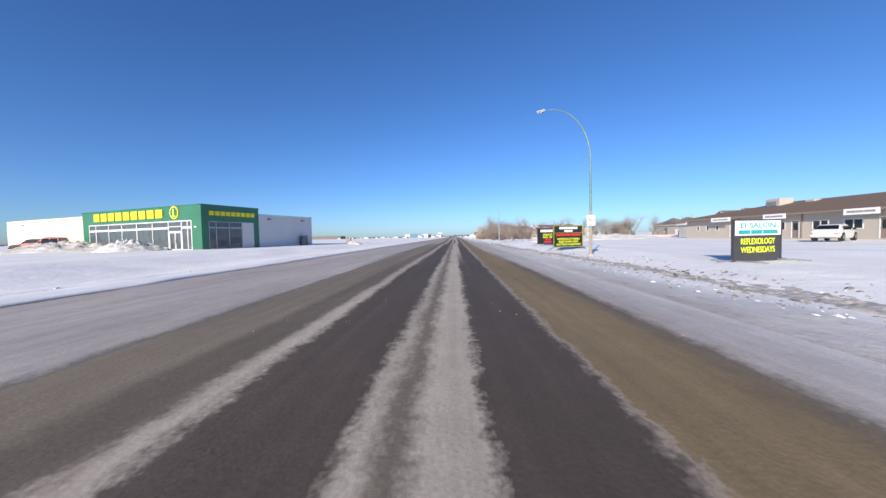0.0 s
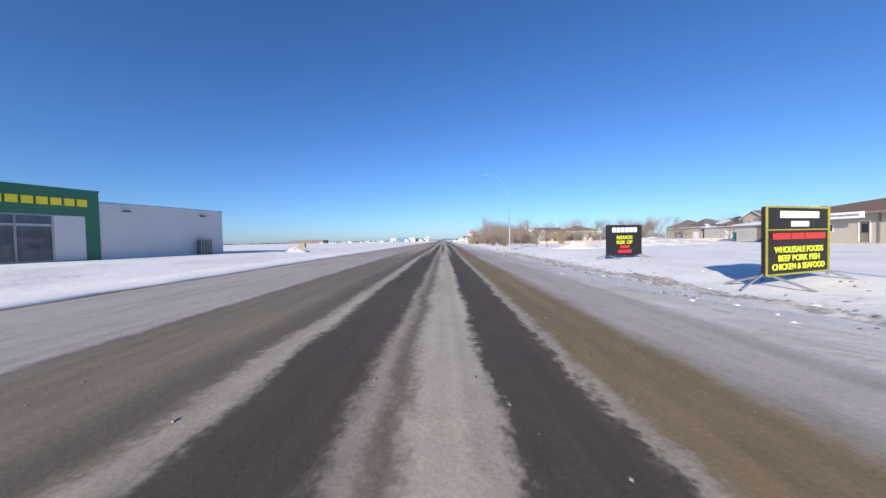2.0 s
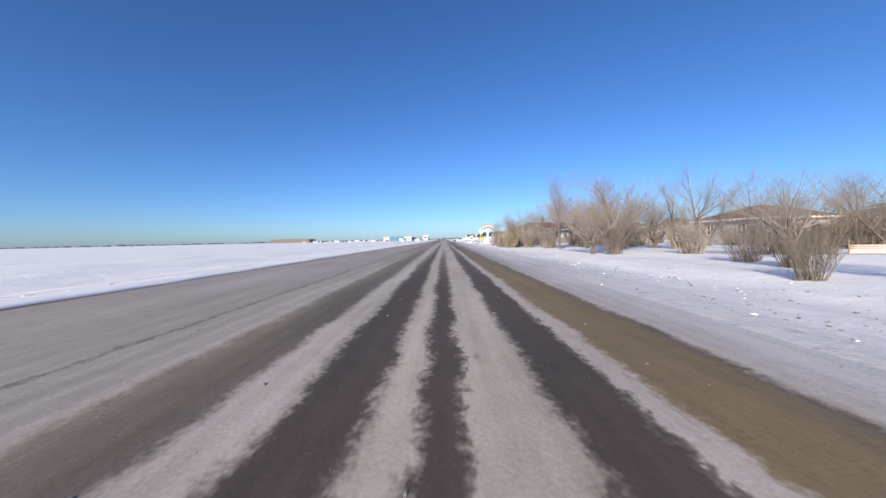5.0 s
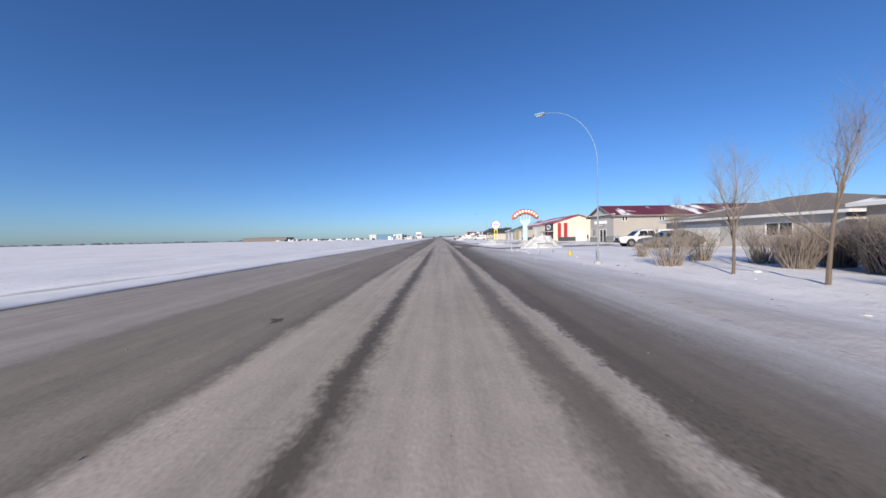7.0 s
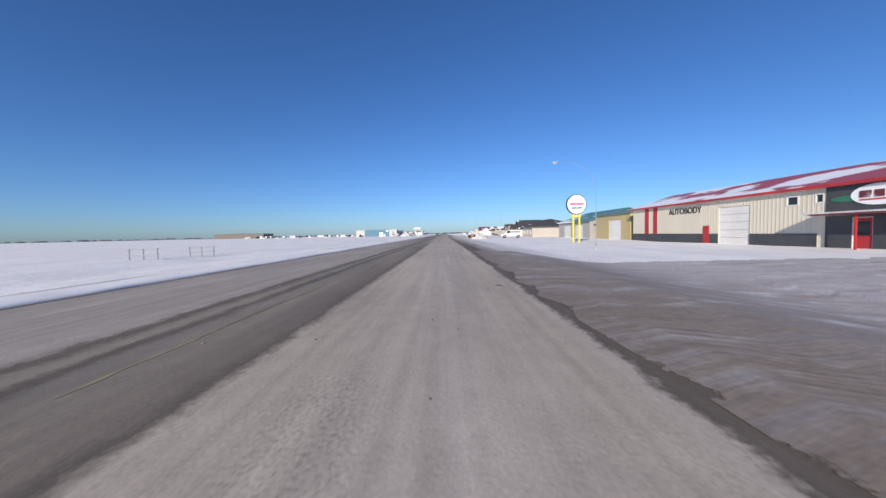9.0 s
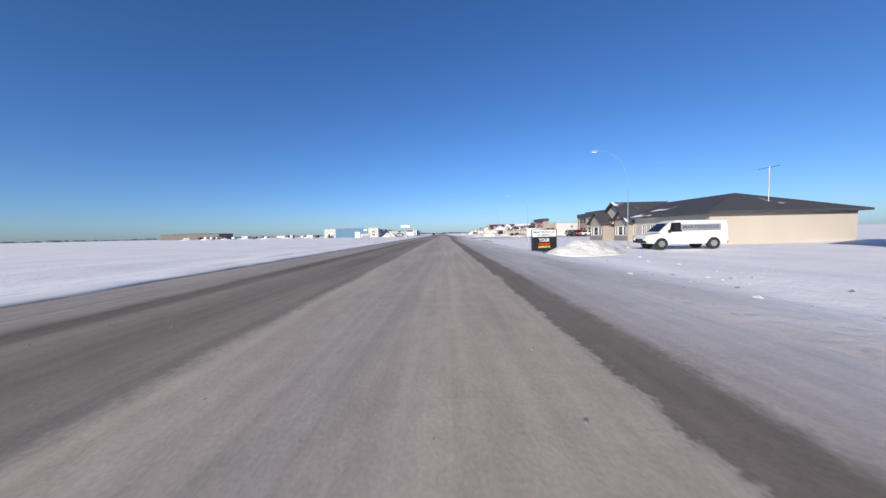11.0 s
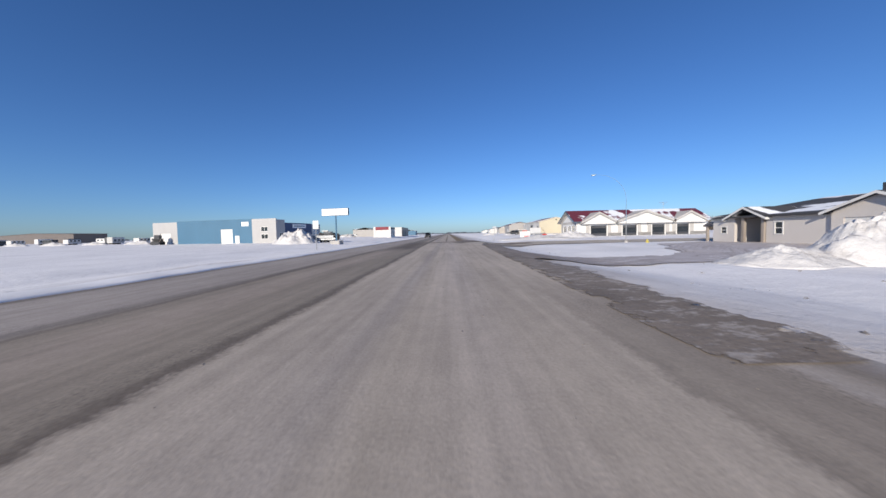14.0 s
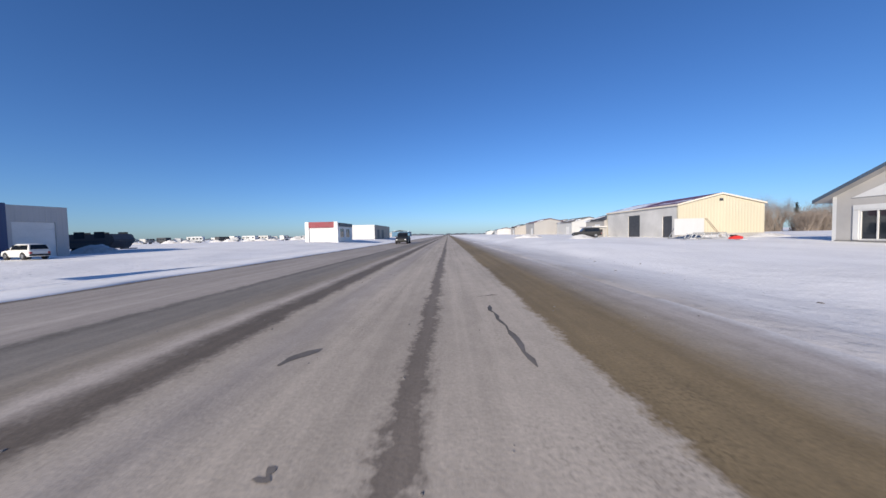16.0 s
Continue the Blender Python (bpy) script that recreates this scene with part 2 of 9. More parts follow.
def road_surface():
    """Winter asphalt in lengthwise bands: bare wheel tracks, dried salt, brown slush."""
    m, t, b = nodes_of("winter_asphalt")
    c = t.nodes.new("ShaderNodeTexCoord")
    s = t.nodes.new("ShaderNodeSeparateXYZ")
    t.links.new(c.outputs["Object"], s.inputs[0])
    x = s.outputs["X"]
    for scale, width, stretch in ((0.05, 0.25, (0.01, 1, 1)), (0.5, 0.28, (0.3, 0.6, 1)), (1.8, 0.30, (1, 0.5, 1)), (5.0, 0.28, (1, 0.7, 1)), (14.0, 0.26, (1, 0.8, 1))):
        w = node(t, "ShaderNodeMath")
        w.operation = "MULTIPLY_ADD"
        centred = node(t, "ShaderNodeMath")
        centred.operation = "SUBTRACT"
        t.links.new(noise_at(t, scale, 4, stretch), centred.inputs[0])
        centred.inputs[1].default_value = 0.5
        t.links.new(centred.outputs[0], w.inputs[0])
        w.inputs[1].default_value = width
        t.links.new(x, w.inputs[2])
        x = w.outputs[0]
    pos = node(t, "ShaderNodeMapRange")
    pos.inputs["From Min"].default_value, pos.inputs["From Max"].default_value = ROAD_LEFT, ROAD_RIGHT
    t.links.new(x, pos.inputs["Value"])
    at = lambda v: (v - ROAD_LEFT) / (ROAD_RIGHT - ROAD_LEFT)
    bare, line, dark, mud = (0.105, 0.081, 0.066), (0.17, 0.15, 0.13), (0.165, 0.135, 0.11), (0.24, 0.20, 0.165)
    slush, drab, dun, tan = (0.27, 0.20, 0.112), (0.27, 0.24, 0.21), (0.31, 0.265, 0.215), (0.33, 0.28, 0.225)
    grey, lilac, dusty, salt = (0.44, 0.385, 0.342), (0.49, 0.44, 0.415), (0.42, 0.35, 0.29), (0.545, 0.468, 0.388)
    loam, clay, silt = (0.25, 0.205, 0.155), (0.235, 0.19, 0.145), (0.17, 0.137, 0.105)
    ridge, snowy = (0.55, 0.477, 0.418), (0.64, 0.615, 0.61)
    stations = [  # metres along the road, then the bands across it from left to right
        (7, [(-11.9, snowy), (-11.25, dark), (-10.97, dark), (-10.73, lilac), (-7.3, lilac), (-5.04, lilac), (-4.74, line), (-4.62, loam), (-4.1, clay), (-3.46, loam), (-3.19, silt), (-2.67, silt), (-2.53, dusty), (-2.32, salt), (-2.14, bare), (-0.92, bare), (-0.77, salt), (-0.5, silt), (-0.28, salt), (0.14, salt), (0.24, bare), (1.37, bare), (1.44, dusty), (1.52, slush), (2.63, slush), (3.05, silt), (3.32, lilac), (4.55, snowy)]),
        (29, [(-11.9, snowy), (-11.10, dark), (-10.82, dark), (-10.58, lilac), (-7.5, lilac), (-5.4, lilac), (-5.2, line), (-5.09, clay), (-3.32, loam), (-2.85, dark), (-2.5, silt), (-2.36, dusty), (-2.1, salt), (-1.92, bare), (-0.89, bare), (-0.69, dusty), (-0.45, silt), (-0.22, salt), (0.41, salt), (0.51, bare), (1.38, bare), (1.47, salt), (1.58, dusty), (1.68, slush), (2.63, slush), (3.02, lilac), (4.33, lilac), (4.55, snowy)]),
        (64, [(-11.9, snowy), (-11.00, dark), (-10.72, dark), (-10.48, grey), (-4.84, grey), (-4.74, line), (-4.67, grey), (-3.55, grey), (-3.44, ridge), (-3.2, loam), (-2.59, silt), (-2.22, dark), (-2.04, ridge), (-1.57, ridge), (-1.41, bare), (-0.76, bare), (-0.64, salt), (-0.35, salt), (-0.23, bare), (0.1, bare), (0.19, salt), (0.83, salt), (0.95, bare), (1.58, bare), (1.66, ridge), (1.87, ridge), (1.99, slush), (2.81, slush), (3.14, silt), (3.28, ridge), (3.45, lilac), (4.55, snowy)]),
        (123, [(-11.9, snowy), (-10.50, dark), (-10.22, dark), (-9.98, grey), (-7.22, grey), (-5.53, grey), (-5.31, dun), (-4.75, tan), (-4, tan), (-3.35, dun), (-3.17, tan), (-2.71, dun), (-2.53, mud), (-2.34, salt), (-1.25, salt), (-1.08, dark), (-0.94, dark), (-0.66, salt), (0.87, salt), (1.08, mud), (1.33, mud), (1.57, salt), (1.8, ridge), (1.89, dark), (2.62, mud), (3.16, drab), (4.55, snowy)]),
        (179, [(-11.9, snowy), (-10.15, dark), (-9.87, dark), (-9.63, grey), (-7.03, grey), (-5.4, grey), (-5.24, dark), (-5.06, dark), (-4.9, dun), (-4.62, dun), (-4.48, dark), (-4.34, dark), (-4.2, drab), (-3.74, dun), (-2.6, mud), (-2.41, dark), (-2.15, salt), (-1.57, salt), (0.08, ridge), (1.65, salt), (1.95, ridge), (2.03, dark), (3, dark), (3.22, drab), (4.23, lilac), (4.55, snowy)]),
        (258, [(-11.9, snowy), (-10.50, dark), (-10.22, dark), (-9.98, grey), (-7.6, grey), (-6.99, dark), (-6.41, mud), (-6.03, tan), (-4.63, mud), (-3.45, dun), (-3.17, drab), (-2.88, salt), (-1.22, grey), (0.09, salt), (1.66, salt), (1.72, ridge), (1.78, mud), (2.49, mud), (2.71, lilac), (4.55, snowy)]),
        (323, [(-11.9, snowy), (-11.20, dark), (-10.92, dark), (-10.68, grey), (-7.5, grey), (-7.16, line), (-6.91, grey), (-6.76, tan), (-5.23, dusty), (-3.4, tan), (-3.05, dark), (-2.93, salt), (-1.65, grey), (-0.81, salt), (2.12, salt), (2.25, dark), (2.46, tan), (2.74, dark), (3.41, dark), (3.59, lilac), (4.03, mud), (4.31, lilac), (4.55, snowy)]),
        (352, [(-11.6, snowy), (-11, mud), (-10.6, grey), (-7.4, grey), (-6.8, dark), (-6.5, tan), (-5.4, dusty), (-4.6, tan), (-4.0, tan), (-3.4, dun), (-3.1, dark), (-2.85, salt), (-1.6, salt), (-1.2, grey), (-0.7, salt), (0.4, ridge), (1.2, salt), (2.6, salt), (4.0, salt), (4.25, mud), (4.55, mud)]),
        (362, [(-11.6, snowy), (-11, mud), (-10.6, grey), (-7.4, grey), (-6.3, mud), (-5.6, dark), (-5.2, silt), (-4.4, dark), (-3.6, mud), (-3.25, dark), (-3, salt), (-1.6, salt), (-1.2, grey), (-0.7, salt), (0.4, ridge), (1.2, salt), (2.6, salt), (4.0, salt), (4.25, mud), (4.55, mud)]),
        (388, [(-11.9, snowy), (-11.50, dark), (-11.22, dark), (-10.98, grey), (-7.17, grey), (-6.57, grey), (-6.36, line), (-6.09, drab), (-5.23, drab), (-4.39, tan), (-3.93, ridge), (-3.52, dark), (-3.17, dark), (-2.93, salt), (-2.33, grey), (-1.64, salt), (-0.56, salt), (-0.48, mud), (-0.27, mud), (-0.17, salt), (0.83, salt), (1.54, salt), (1.66, slush), (2.76, slush), (3.36, tan), (4.23, lilac), (4.55, snowy)]),
    ]

    def stretch_of_road(y0, y1):
        r = node(t, "ShaderNodeMapRange")
        r.inputs["From Min"].default_value, r.inputs["From Max"].default_value = y0, y1
        t.links.new(s.outputs["Y"], r.inputs["Value"])
        return r.outputs["Result"]
    col, last = None, 0.0
    for k, (y, bands) in enumerate(stations):
        y = (y - 2) / LANE
        here = ramp(t, pos.outputs["Result"], [(at(x), c) for x, c in bands])
        col = here if col is None else mixed(t, stretch_of_road(last * 0.75 + y * 0.25, last * 0.25 + y * 0.75), col, here)
        last = y
    patch = ramp(t, noise_at(t, 0.45, 6, (1, 0.25, 1), 0.65), [(0.3, 0.75), (0.65, 0.99)])
    streak = ramp(t, noise_at(t, 1.5, 5, (2.5, 0.06, 1)), [(0.3, 0.82), (0.7, 1.06)])
    grit = ramp(t, noise_at(t, 24.0, 6, (1, 1, 1), 0.7), [(0.32, 0.84), (0.62, 1.06)])
    blotch = ramp(t, noise_at(t, 3.2, 6, (1, 0.7, 1), 0.7), [(0.30, 0.88), (0.62, 1.03)])
    for part_of in (patch, streak, blotch, grit):
        col = mixed(t, 1.0, col, part_of, "MULTIPLY")
    worn = ramp(t, noise_at(t, 0.33, 4, (1.4, 0.55, 1), 0.6), [(0.54, 0.0), (0.66, 1.0)])
    stone = ramp(t, noise_at(t, 24.0, 4, (1, 0.8, 1), 0.65), [(0.36, 0.70), (0.46, 0.97), (0.62, 1.12)])
    col = mixed(t, worn, col, mixed(t, 1.0, col, stone, "MULTIPLY"))
    spots = ramp(t, noise_at(t, 1.1, 2, (1, 0.6, 1)), [(0.205, 0.35), (0.235, 1.0)])
    col = mixed(t, 1.0, col, spots, "MULTIPLY")
    t.links.new(col, b.inputs["Base Color"])
    b.inputs["Roughness"].default_value = 0.85
    b.inputs["Specular IOR Level"].default_value = 0.3
    bumped(t, b, noise_at(t, 22.0, 6), 0.14, 0.02)
    return m


SNOW = snow_cover()
ICE_LUMP = paint("frozen_grey_slush", (0.30, 0.28, 0.265), 0.7, 0, 8, 0.35, 0.4, 2.0)
HEAP, DIRTY_HEAP = heap_snow("heaped_snow"), heap_snow("dirty_heaped_snow", 0.5)
ROAD = road_surface()
PALE_STREET = paint("pale_side_street", (0.50, 0.435, 0.355), 0.85, 0, 20, 0.14, 0.3, 0.5)
# Galvanised lamp steel; the blue of reflected sky is put into its colour.
SKY_TINTED_POLE = paint("sky_tinted_steel", (0.20, 0.32, 0.44), 0.6, 0.0, 16, 0.12)
GALV = paint("galvanised_steel", (0.42, 0.43, 0.44), 0.45, 0.6, 20, 0.15)
DRIVEN = driven_ground("driven_brown_slush", (0.215, 0.16, 0.112), (0.35, 0.295, 0.26), (0.165, 0.125, 0.095), (0.60, 0.565, 0.55), 0.45)
LILAC = driven_ground("driven_lilac_slush", (0.24, 0.19, 0.15), (0.50, 0.455, 0.45), (0.30, 0.26, 0.245), (0.70, 0.68, 0.69), 0.75)
POLE_GREEN = paint("weathered_green_steel", (0.16, 0.28, 0.24), 0.55, 0.2, 16, 0.2)
POLE_TAN = paint("weathered_tan_concrete", (0.36, 0.31, 0.25), 0.8, 0.0, 12, 0.2)
BLACK = paint("black_board", (0.018, 0.018, 0.02), 0.6, 0, 8, 0.25)
CHARCOAL = paint("charcoal_panel", (0.06, 0.062, 0.07), 0.55, 0, 8, 0.15)
WHITE = paint("white_paint", (0.70, 0.69, 0.67), 0.5, 0, 10, 0.08)
WHITE_SIGN = paint("white_sign_face", (0.85, 0.86, 0.86), 0.35, 0, 10, 0.05)
YELLOW = paint("yellow_plastic", (0.85, 0.72, 0.03), 0.4, 0, 10, 0.08)
LIME = paint("lime_fluorescent_letter", (0.80, 0.90, 0.05), 0.45, 0, 10, 0.05)
RED = paint("red_paint", (0.60, 0.035, 0.03), 0.45, 0, 10, 0.12)
DEEP_RED = paint("deep_red_trim", (0.42, 0.03, 0.035), 0.5, 0, 10, 0.15)
TEAL_LETTER = paint("teal_letter", (0.02, 0.38, 0.40), 0.45)
PINK_LETTER = paint("pink_letter", (0.65, 0.12, 0.22), 0.45)
GREEN = paint("store_green", (0.035, 0.17, 0.10), 0.5, 0, 8, 0.1)
CREAM = siding("cream_wall_panel", (0.74, 0.66, 0.54), 1.2, "XY", 0.15, 0.06)
GREY_PANEL = siding("light_grey_wall_panel", (0.60, 0.60, 0.60), 1.2, "XY", 0.15, 0.06)
TAUPE = siding("taupe_lap_siding", (0.36, 0.31, 0.265), 0.2, "Z", 0.4, 0.08)
PALE_TAUPE = siding("pale_taupe_stucco", (0.50, 0.45, 0.39), 0.25, "Z", 0.1, 0.08)
TAN_SIDING = siding("tan_ribbed_metal", (0.44, 0.40, 0.355), 0.3, "XY", 0.5)
GREY_SIDING = siding("grey_ribbed_metal", (0.40, 0.38, 0.36), 0.3, "XY", 0.5)
CREAM_METAL = siding("cream_ribbed_metal", (0.70, 0.64, 0.52), 0.3, "XY", 0.5)
YELLOW_METAL = siding("pale_yellow_ribbed_metal", (0.62, 0.555, 0.41), 0.3, "XY", 0.4)
OCHRE_METAL = siding("ochre_ribbed_metal", (0.50, 0.40, 0.20), 0.3, "XY", 0.5)
WHITE_METAL = siding("white_ribbed_metal", (0.58, 0.57, 0.55), 0.3, "XY", 0.4)
BLUE_METAL = siding("steel_blue_ribbed_metal", (0.065, 0.165, 0.265), 0.3, "XY", 0.35)
NAVY = siding("navy_ribbed_metal", (0.035, 0.065, 0.16), 0.3, "XY", 0.35)
BROWN_METAL = siding("brown_ribbed_metal", (0.26, 0.20, 0.16), 0.4, "XY", 0.4)
HANGAR_METAL = siding("dark_brown_ribbed_metal", (0.16, 0.135, 0.12), 0.6, "XY", 0.3)
STONE = masonry("split_stone_block", (0.42, 0.37, 0.31))
DARK_STONE = masonry("grey_stone_block", (0.30, 0.29, 0.28))
TAUPE_STUCCO = paint("taupe_stucco", (0.33, 0.285, 0.25), 0.9, 0, 25, 0.12, 0.3)
GREY_STUCCO = paint("grey_stucco", (0.46, 0.44, 0.42), 0.9, 0, 25, 0.1, 0.3)
WOOD = paint("weathered_wood", (0.34, 0.25, 0.17), 0.85, 0, 8, 0.3, 0.3)
TAUPE_ROOF = roofing("taupe_shingle", (0.24, 0.20, 0.175), 0.15, 0.12)
DULL_YELLOW = paint("dull_yellow_paint", (0.62, 0.52, 0.13), 0.6, 0, 10, 0.2)
BROWN_ROOF = roofing("brown_shingle", (0.20, 0.135, 0.095), 0.12, 0.12)
DARK_ROOF = roofing("charcoal_shingle", (0.055, 0.055, 0.062), 0.46, 0.3)
CHAR_ROOF = roofing("charcoal_shingle_mostly_bare", (0.055, 0.055, 0.062), 0.28, 0.3)
GREY_ROOF = roofing("grey_shingle", (0.16, 0.145, 0.135), 0.45, 0.3)
MAROON_ROOF = roofing("maroon_sheet_metal", (0.16, 0.035, 0.045), 0.45, 0.25, True)
RED_ROOF = roofing("red_sheet_metal", (0.42, 0.085, 0.095), 0.6, 0.3, True)
GREEN_ROOF = roofing("teal_sheet_metal", (0.10, 0.23, 0.22), 0.3, 0.2, True)
FLAT_ROOF = roofing("snowy_flat_roof", (0.5, 0.5, 0.52), 1.2, 0.3)
GLASS = glazing("tinted_window_glass", (0.028, 0.034, 0.042))
SHOP_GLASS = glazing("shop_front_glass", (0.10, 0.12, 0.14))
GRAPHITE = paint("graphite_car_paint", (0.15, 0.155, 0.165), 0.3, 0.4, 10, 0.06)
SILVER = paint("silver_car_paint", (0.42, 0.41, 0.39), 0.3, 0.5, 10, 0.06)
CAR_WHITE = paint("white_car_paint", (0.66, 0.66, 0.65), 0.25, 0, 10, 0.04)
CAR_GLASS = glazing("car_glass", (0.012, 0.014, 0.016))
TYRE = paint("tyre_rubber", (0.02, 0.02, 0.02), 0.85)
RIM = paint("alloy_rim", (0.45, 0.45, 0.46), 0.35, 0.8)
BARK = paint("grey_brown_bark", (0.20, 0.155, 0.12), 0.95, 0, 14, 0.3, 0.4)
TWIG = paint("tan_twig", (0.31, 0.255, 0.215), 0.9, 0, 14, 0.25, 0.0)
WILLOW = paint("ochre_twig", (0.32, 0.26, 0.19), 0.9, 0, 14, 0.25, 0.0)
FADED_MESH = paint("faded_pink_plastic_mesh", (0.68, 0.49, 0.43), 0.7)
OLIVE = paint("worn_yellow_rim", (0.42, 0.38, 0.05), 0.5, 0, 10, 0.25)
ORANGE_MESH = paint("orange_plastic_mesh", (0.60, 0.30, 0.22), 0.6)
# Far woods: the bluish grey puts the haze of distance into the colour.
HAZE_TREES = paint("hazy_distant_woods", (0.10, 0.115, 0.14), 0.95, 0, 2, 0.25)
# Floors and door backs: near-black colour stands for the shade of unlit rooms.
UNLIT_INSIDE = paint("unlit_interior_tone", (0.05, 0.05, 0.055), 0.9)
NEEDLES = paint("dark_spruce_needles", (0.035, 0.055, 0.04), 0.8, 0, 6, 0.3, 0.0)
SCRAP = paint("dark_scrap", (0.06, 0.05, 0.045), 0.9, 0, 3, 0.5, 0.3)
DARK_CAMPER = siding("dark_brown_panel", (0.10, 0.085, 0.08), 0.5, "Z", 0.2)
CONCRETE = paint("grey_concrete", (0.42, 0.40, 0.38), 0.9, 0, 18, 0.15, 0.3)


# ---- mesh helpers ----
def part(name, bm, material, parent=None, label=""):
    """Links a bmesh as one mesh object under a thing or part."""
    me = bpy.data.meshes.new(name)
    bmesh.ops.recalc_face_normals(bm, faces=bm.faces)
    bm.to_mesh(me)
    bm.free()
    me.materials.append(material)
    ob = new(name, me)
    if parent is not None:
        ob.parent = parent
    if label:
        ob["label"] = label
    return ob


def from_lists(name, verts, faces, material, parent=None, smooth=False):
    me = bpy.data.meshes.new(name)
    me.from_pydata(verts, [], faces)
    me.materials.append(material)
    if smooth:
        me.polygons.foreach_set("use_smooth", [True] * len(me.polygons))
    me.update()
    ob = new(name, me)
    if parent is not None:
        ob.parent = parent
    return ob


def thing(name, x, y, z=0.0, rz=0.0, label="", category="", group="", kind=""):
    e = new(name)
    e.matrix_world = pose(x, y, z, 0, 0, rz)
    return tagged(e, label, category, group, kind)


def hexa(bm, pts):
    v = [bm.verts.new(p) for p in pts]
    for f in ((0, 3, 2, 1), (4, 5, 6, 7), (0, 1, 5, 4), (1, 2, 6, 5), (2, 3, 7, 6), (3, 0, 4, 7)):
        bm.faces.new([v[i] for i in f])


def box(bm, x0, x1, y0, y1, z0, z1):
    hexa(bm, [(x0, y0, z0), (x1, y0, z0), (x1, y1, z0), (x0, y1, z0), (x0, y0, z1), (x1, y0, z1), (x1, y1, z1), (x0, y1, z1)])


def one_box(x0, x1, y0, y1, z0, z1, bevel=0.0):
    bm = bmesh.new()
    box(bm, x0, x1, y0, y1, z0, z1)
    if bevel:
        bmesh.ops.bevel(bm, geom=bm.edges[:], offset=bevel, segments=2, affect="EDGES")
    return bm


def prism(bm, outline, a, b):
    """outline: points (Vector) of one end; a, b: offsets of the two ends."""
    p = [bm.verts.new(Vector(q) + Vector(a)) for q in outline]
    q = [bm.verts.new(Vector(v) + Vector(b)) for v in outline]
    bm.faces.new(p)
    bm.faces.new(q[::-1])
    for i in range(len(p)):
        j = (i + 1) % len(p)
        bm.faces.new((p[i], p[j], q[j], q[i]))


def tube(bm, path, radii, sides=10, caps=True):
    rings = []
    for i, p in enumerate(path):
        p = Vector(p)
        way = (Vector(path[min(i + 1, len(path) - 1)]) - Vector(path[max(i - 1, 0)])).normalized()
        up = Vector((0, 0, 1)) if abs(way.z) < 0.9 else Vector((1, 0, 0))
        a = way.cross(up).normalized()
        b = way.cross(a)
        r = radii[i] if isinstance(radii, (list, tuple)) else radii
        rings.append([bm.verts.new(p + a * r * math.cos(k * math.tau / sides) + b * r * math.sin(k * math.tau / sides)) for k in range(sides)])
    for u, v in zip(rings, rings[1:]):
        for k in range(sides):
            bm.faces.new((u[k], u[(k + 1) % sides], v[(k + 1) % sides], v[k]))
    if caps:
        bm.faces.new(rings[0][::-1])
        bm.faces.new(rings[-1])


def bar(path, radius, sides=8):
    bm = bmesh.new()
    tube(bm, path, radius, sides)
    return bm


def lettering(name, words, height, material, parent, m, width=None, depth=0.02):
    """Raised letters on a plane: m maps x along the line, y up, z outward; centred."""
    cu = bpy.data.curves.new(name, "FONT")
    cu.body, cu.size, cu.extrude, cu.align_x, cu.align_y = words, 1.0, depth / 2, "CENTER", "CENTER"
    cu.offset = 0.012
    tmp = bpy.data.objects.new(name, cu)
    scene.collection.objects.link(tmp)
    bpy.context.view_layer.update()
    me = bpy.data.meshes.new_from_object(tmp.evaluated_get(bpy.context.evaluated_depsgraph_get()))
    bpy.data.objects.remove(tmp)
    xs = [v.co.x for v in me.vertices]
    ys = [v.co.y for v in me.vertices]
    sy = height / (max(ys) - min(ys))
    sx = width / (max(xs) - min(xs)) if width else sy
    me.transform(m @ Matrix.Diagonal((sx, sy, 1, 1)) @ Matrix.Translation((-(max(xs) + min(xs)) / 2, -(max(ys) + min(ys)) / 2, 0)))
    me.name = name
    me.materials.clear()
    me.materials.append(material)
    ob = new(name, me)
    ob.parent = parent
    return ob


def plane_frame(origin, along, outward):
    """x along the writing, y up, z outward."""
    a, n = Vector(along).normalized(), Vector(outward).normalized()
    u = n.cross(a)
    return Matrix(((a.x, u.x, n.x, origin[0]), (a.y, u.y, n.y, origin[1]), (a.z, u.z, n.z, origin[2]), (0, 0, 0, 1)))


def word_bars(name, m, width, height, lengths, material, parent, depth=0.02, gap=0.25):
    """One plain bar for each unreadable or brand word or letter."""
    total = sum(lengths) + gap * (len(lengths) - 1)
    k, x = width / total, -width / 2
    for n in lengths:
        bm = one_box(x, x + n * k, -height / 2, height / 2, 0, depth)
        ob = part(name, bm, material, parent)
        ob.data.transform(m)
        x += (n + gap) * k


# ---- lie of the land ----
def between(v, table):
    if v <= table[0][0]:
        return table[0][1]
    for (a, p), (b, q) in zip(table, table[1:]):
        if v <= b:
            f = (v - a) / (b - a)
            return p + (q - p) * f * f * (3 - 2 * f)
    return table[-1][1]


RIGHT_RISE = ((-50, 0.36), (80, 0.3), (130, 0.16), (200, 0.04), (340, 0.1), (365, 0.15), (390, 0.35), (415, 0.7), (500, 0.8))
LEFT_RISE = ((-50, 0.6), (60, 0.62), (90, 0.4), (150, 0.25), (340, 0.2), (380, 0.3), (400, 0.5), (440, 0.8), (600, 0.8))


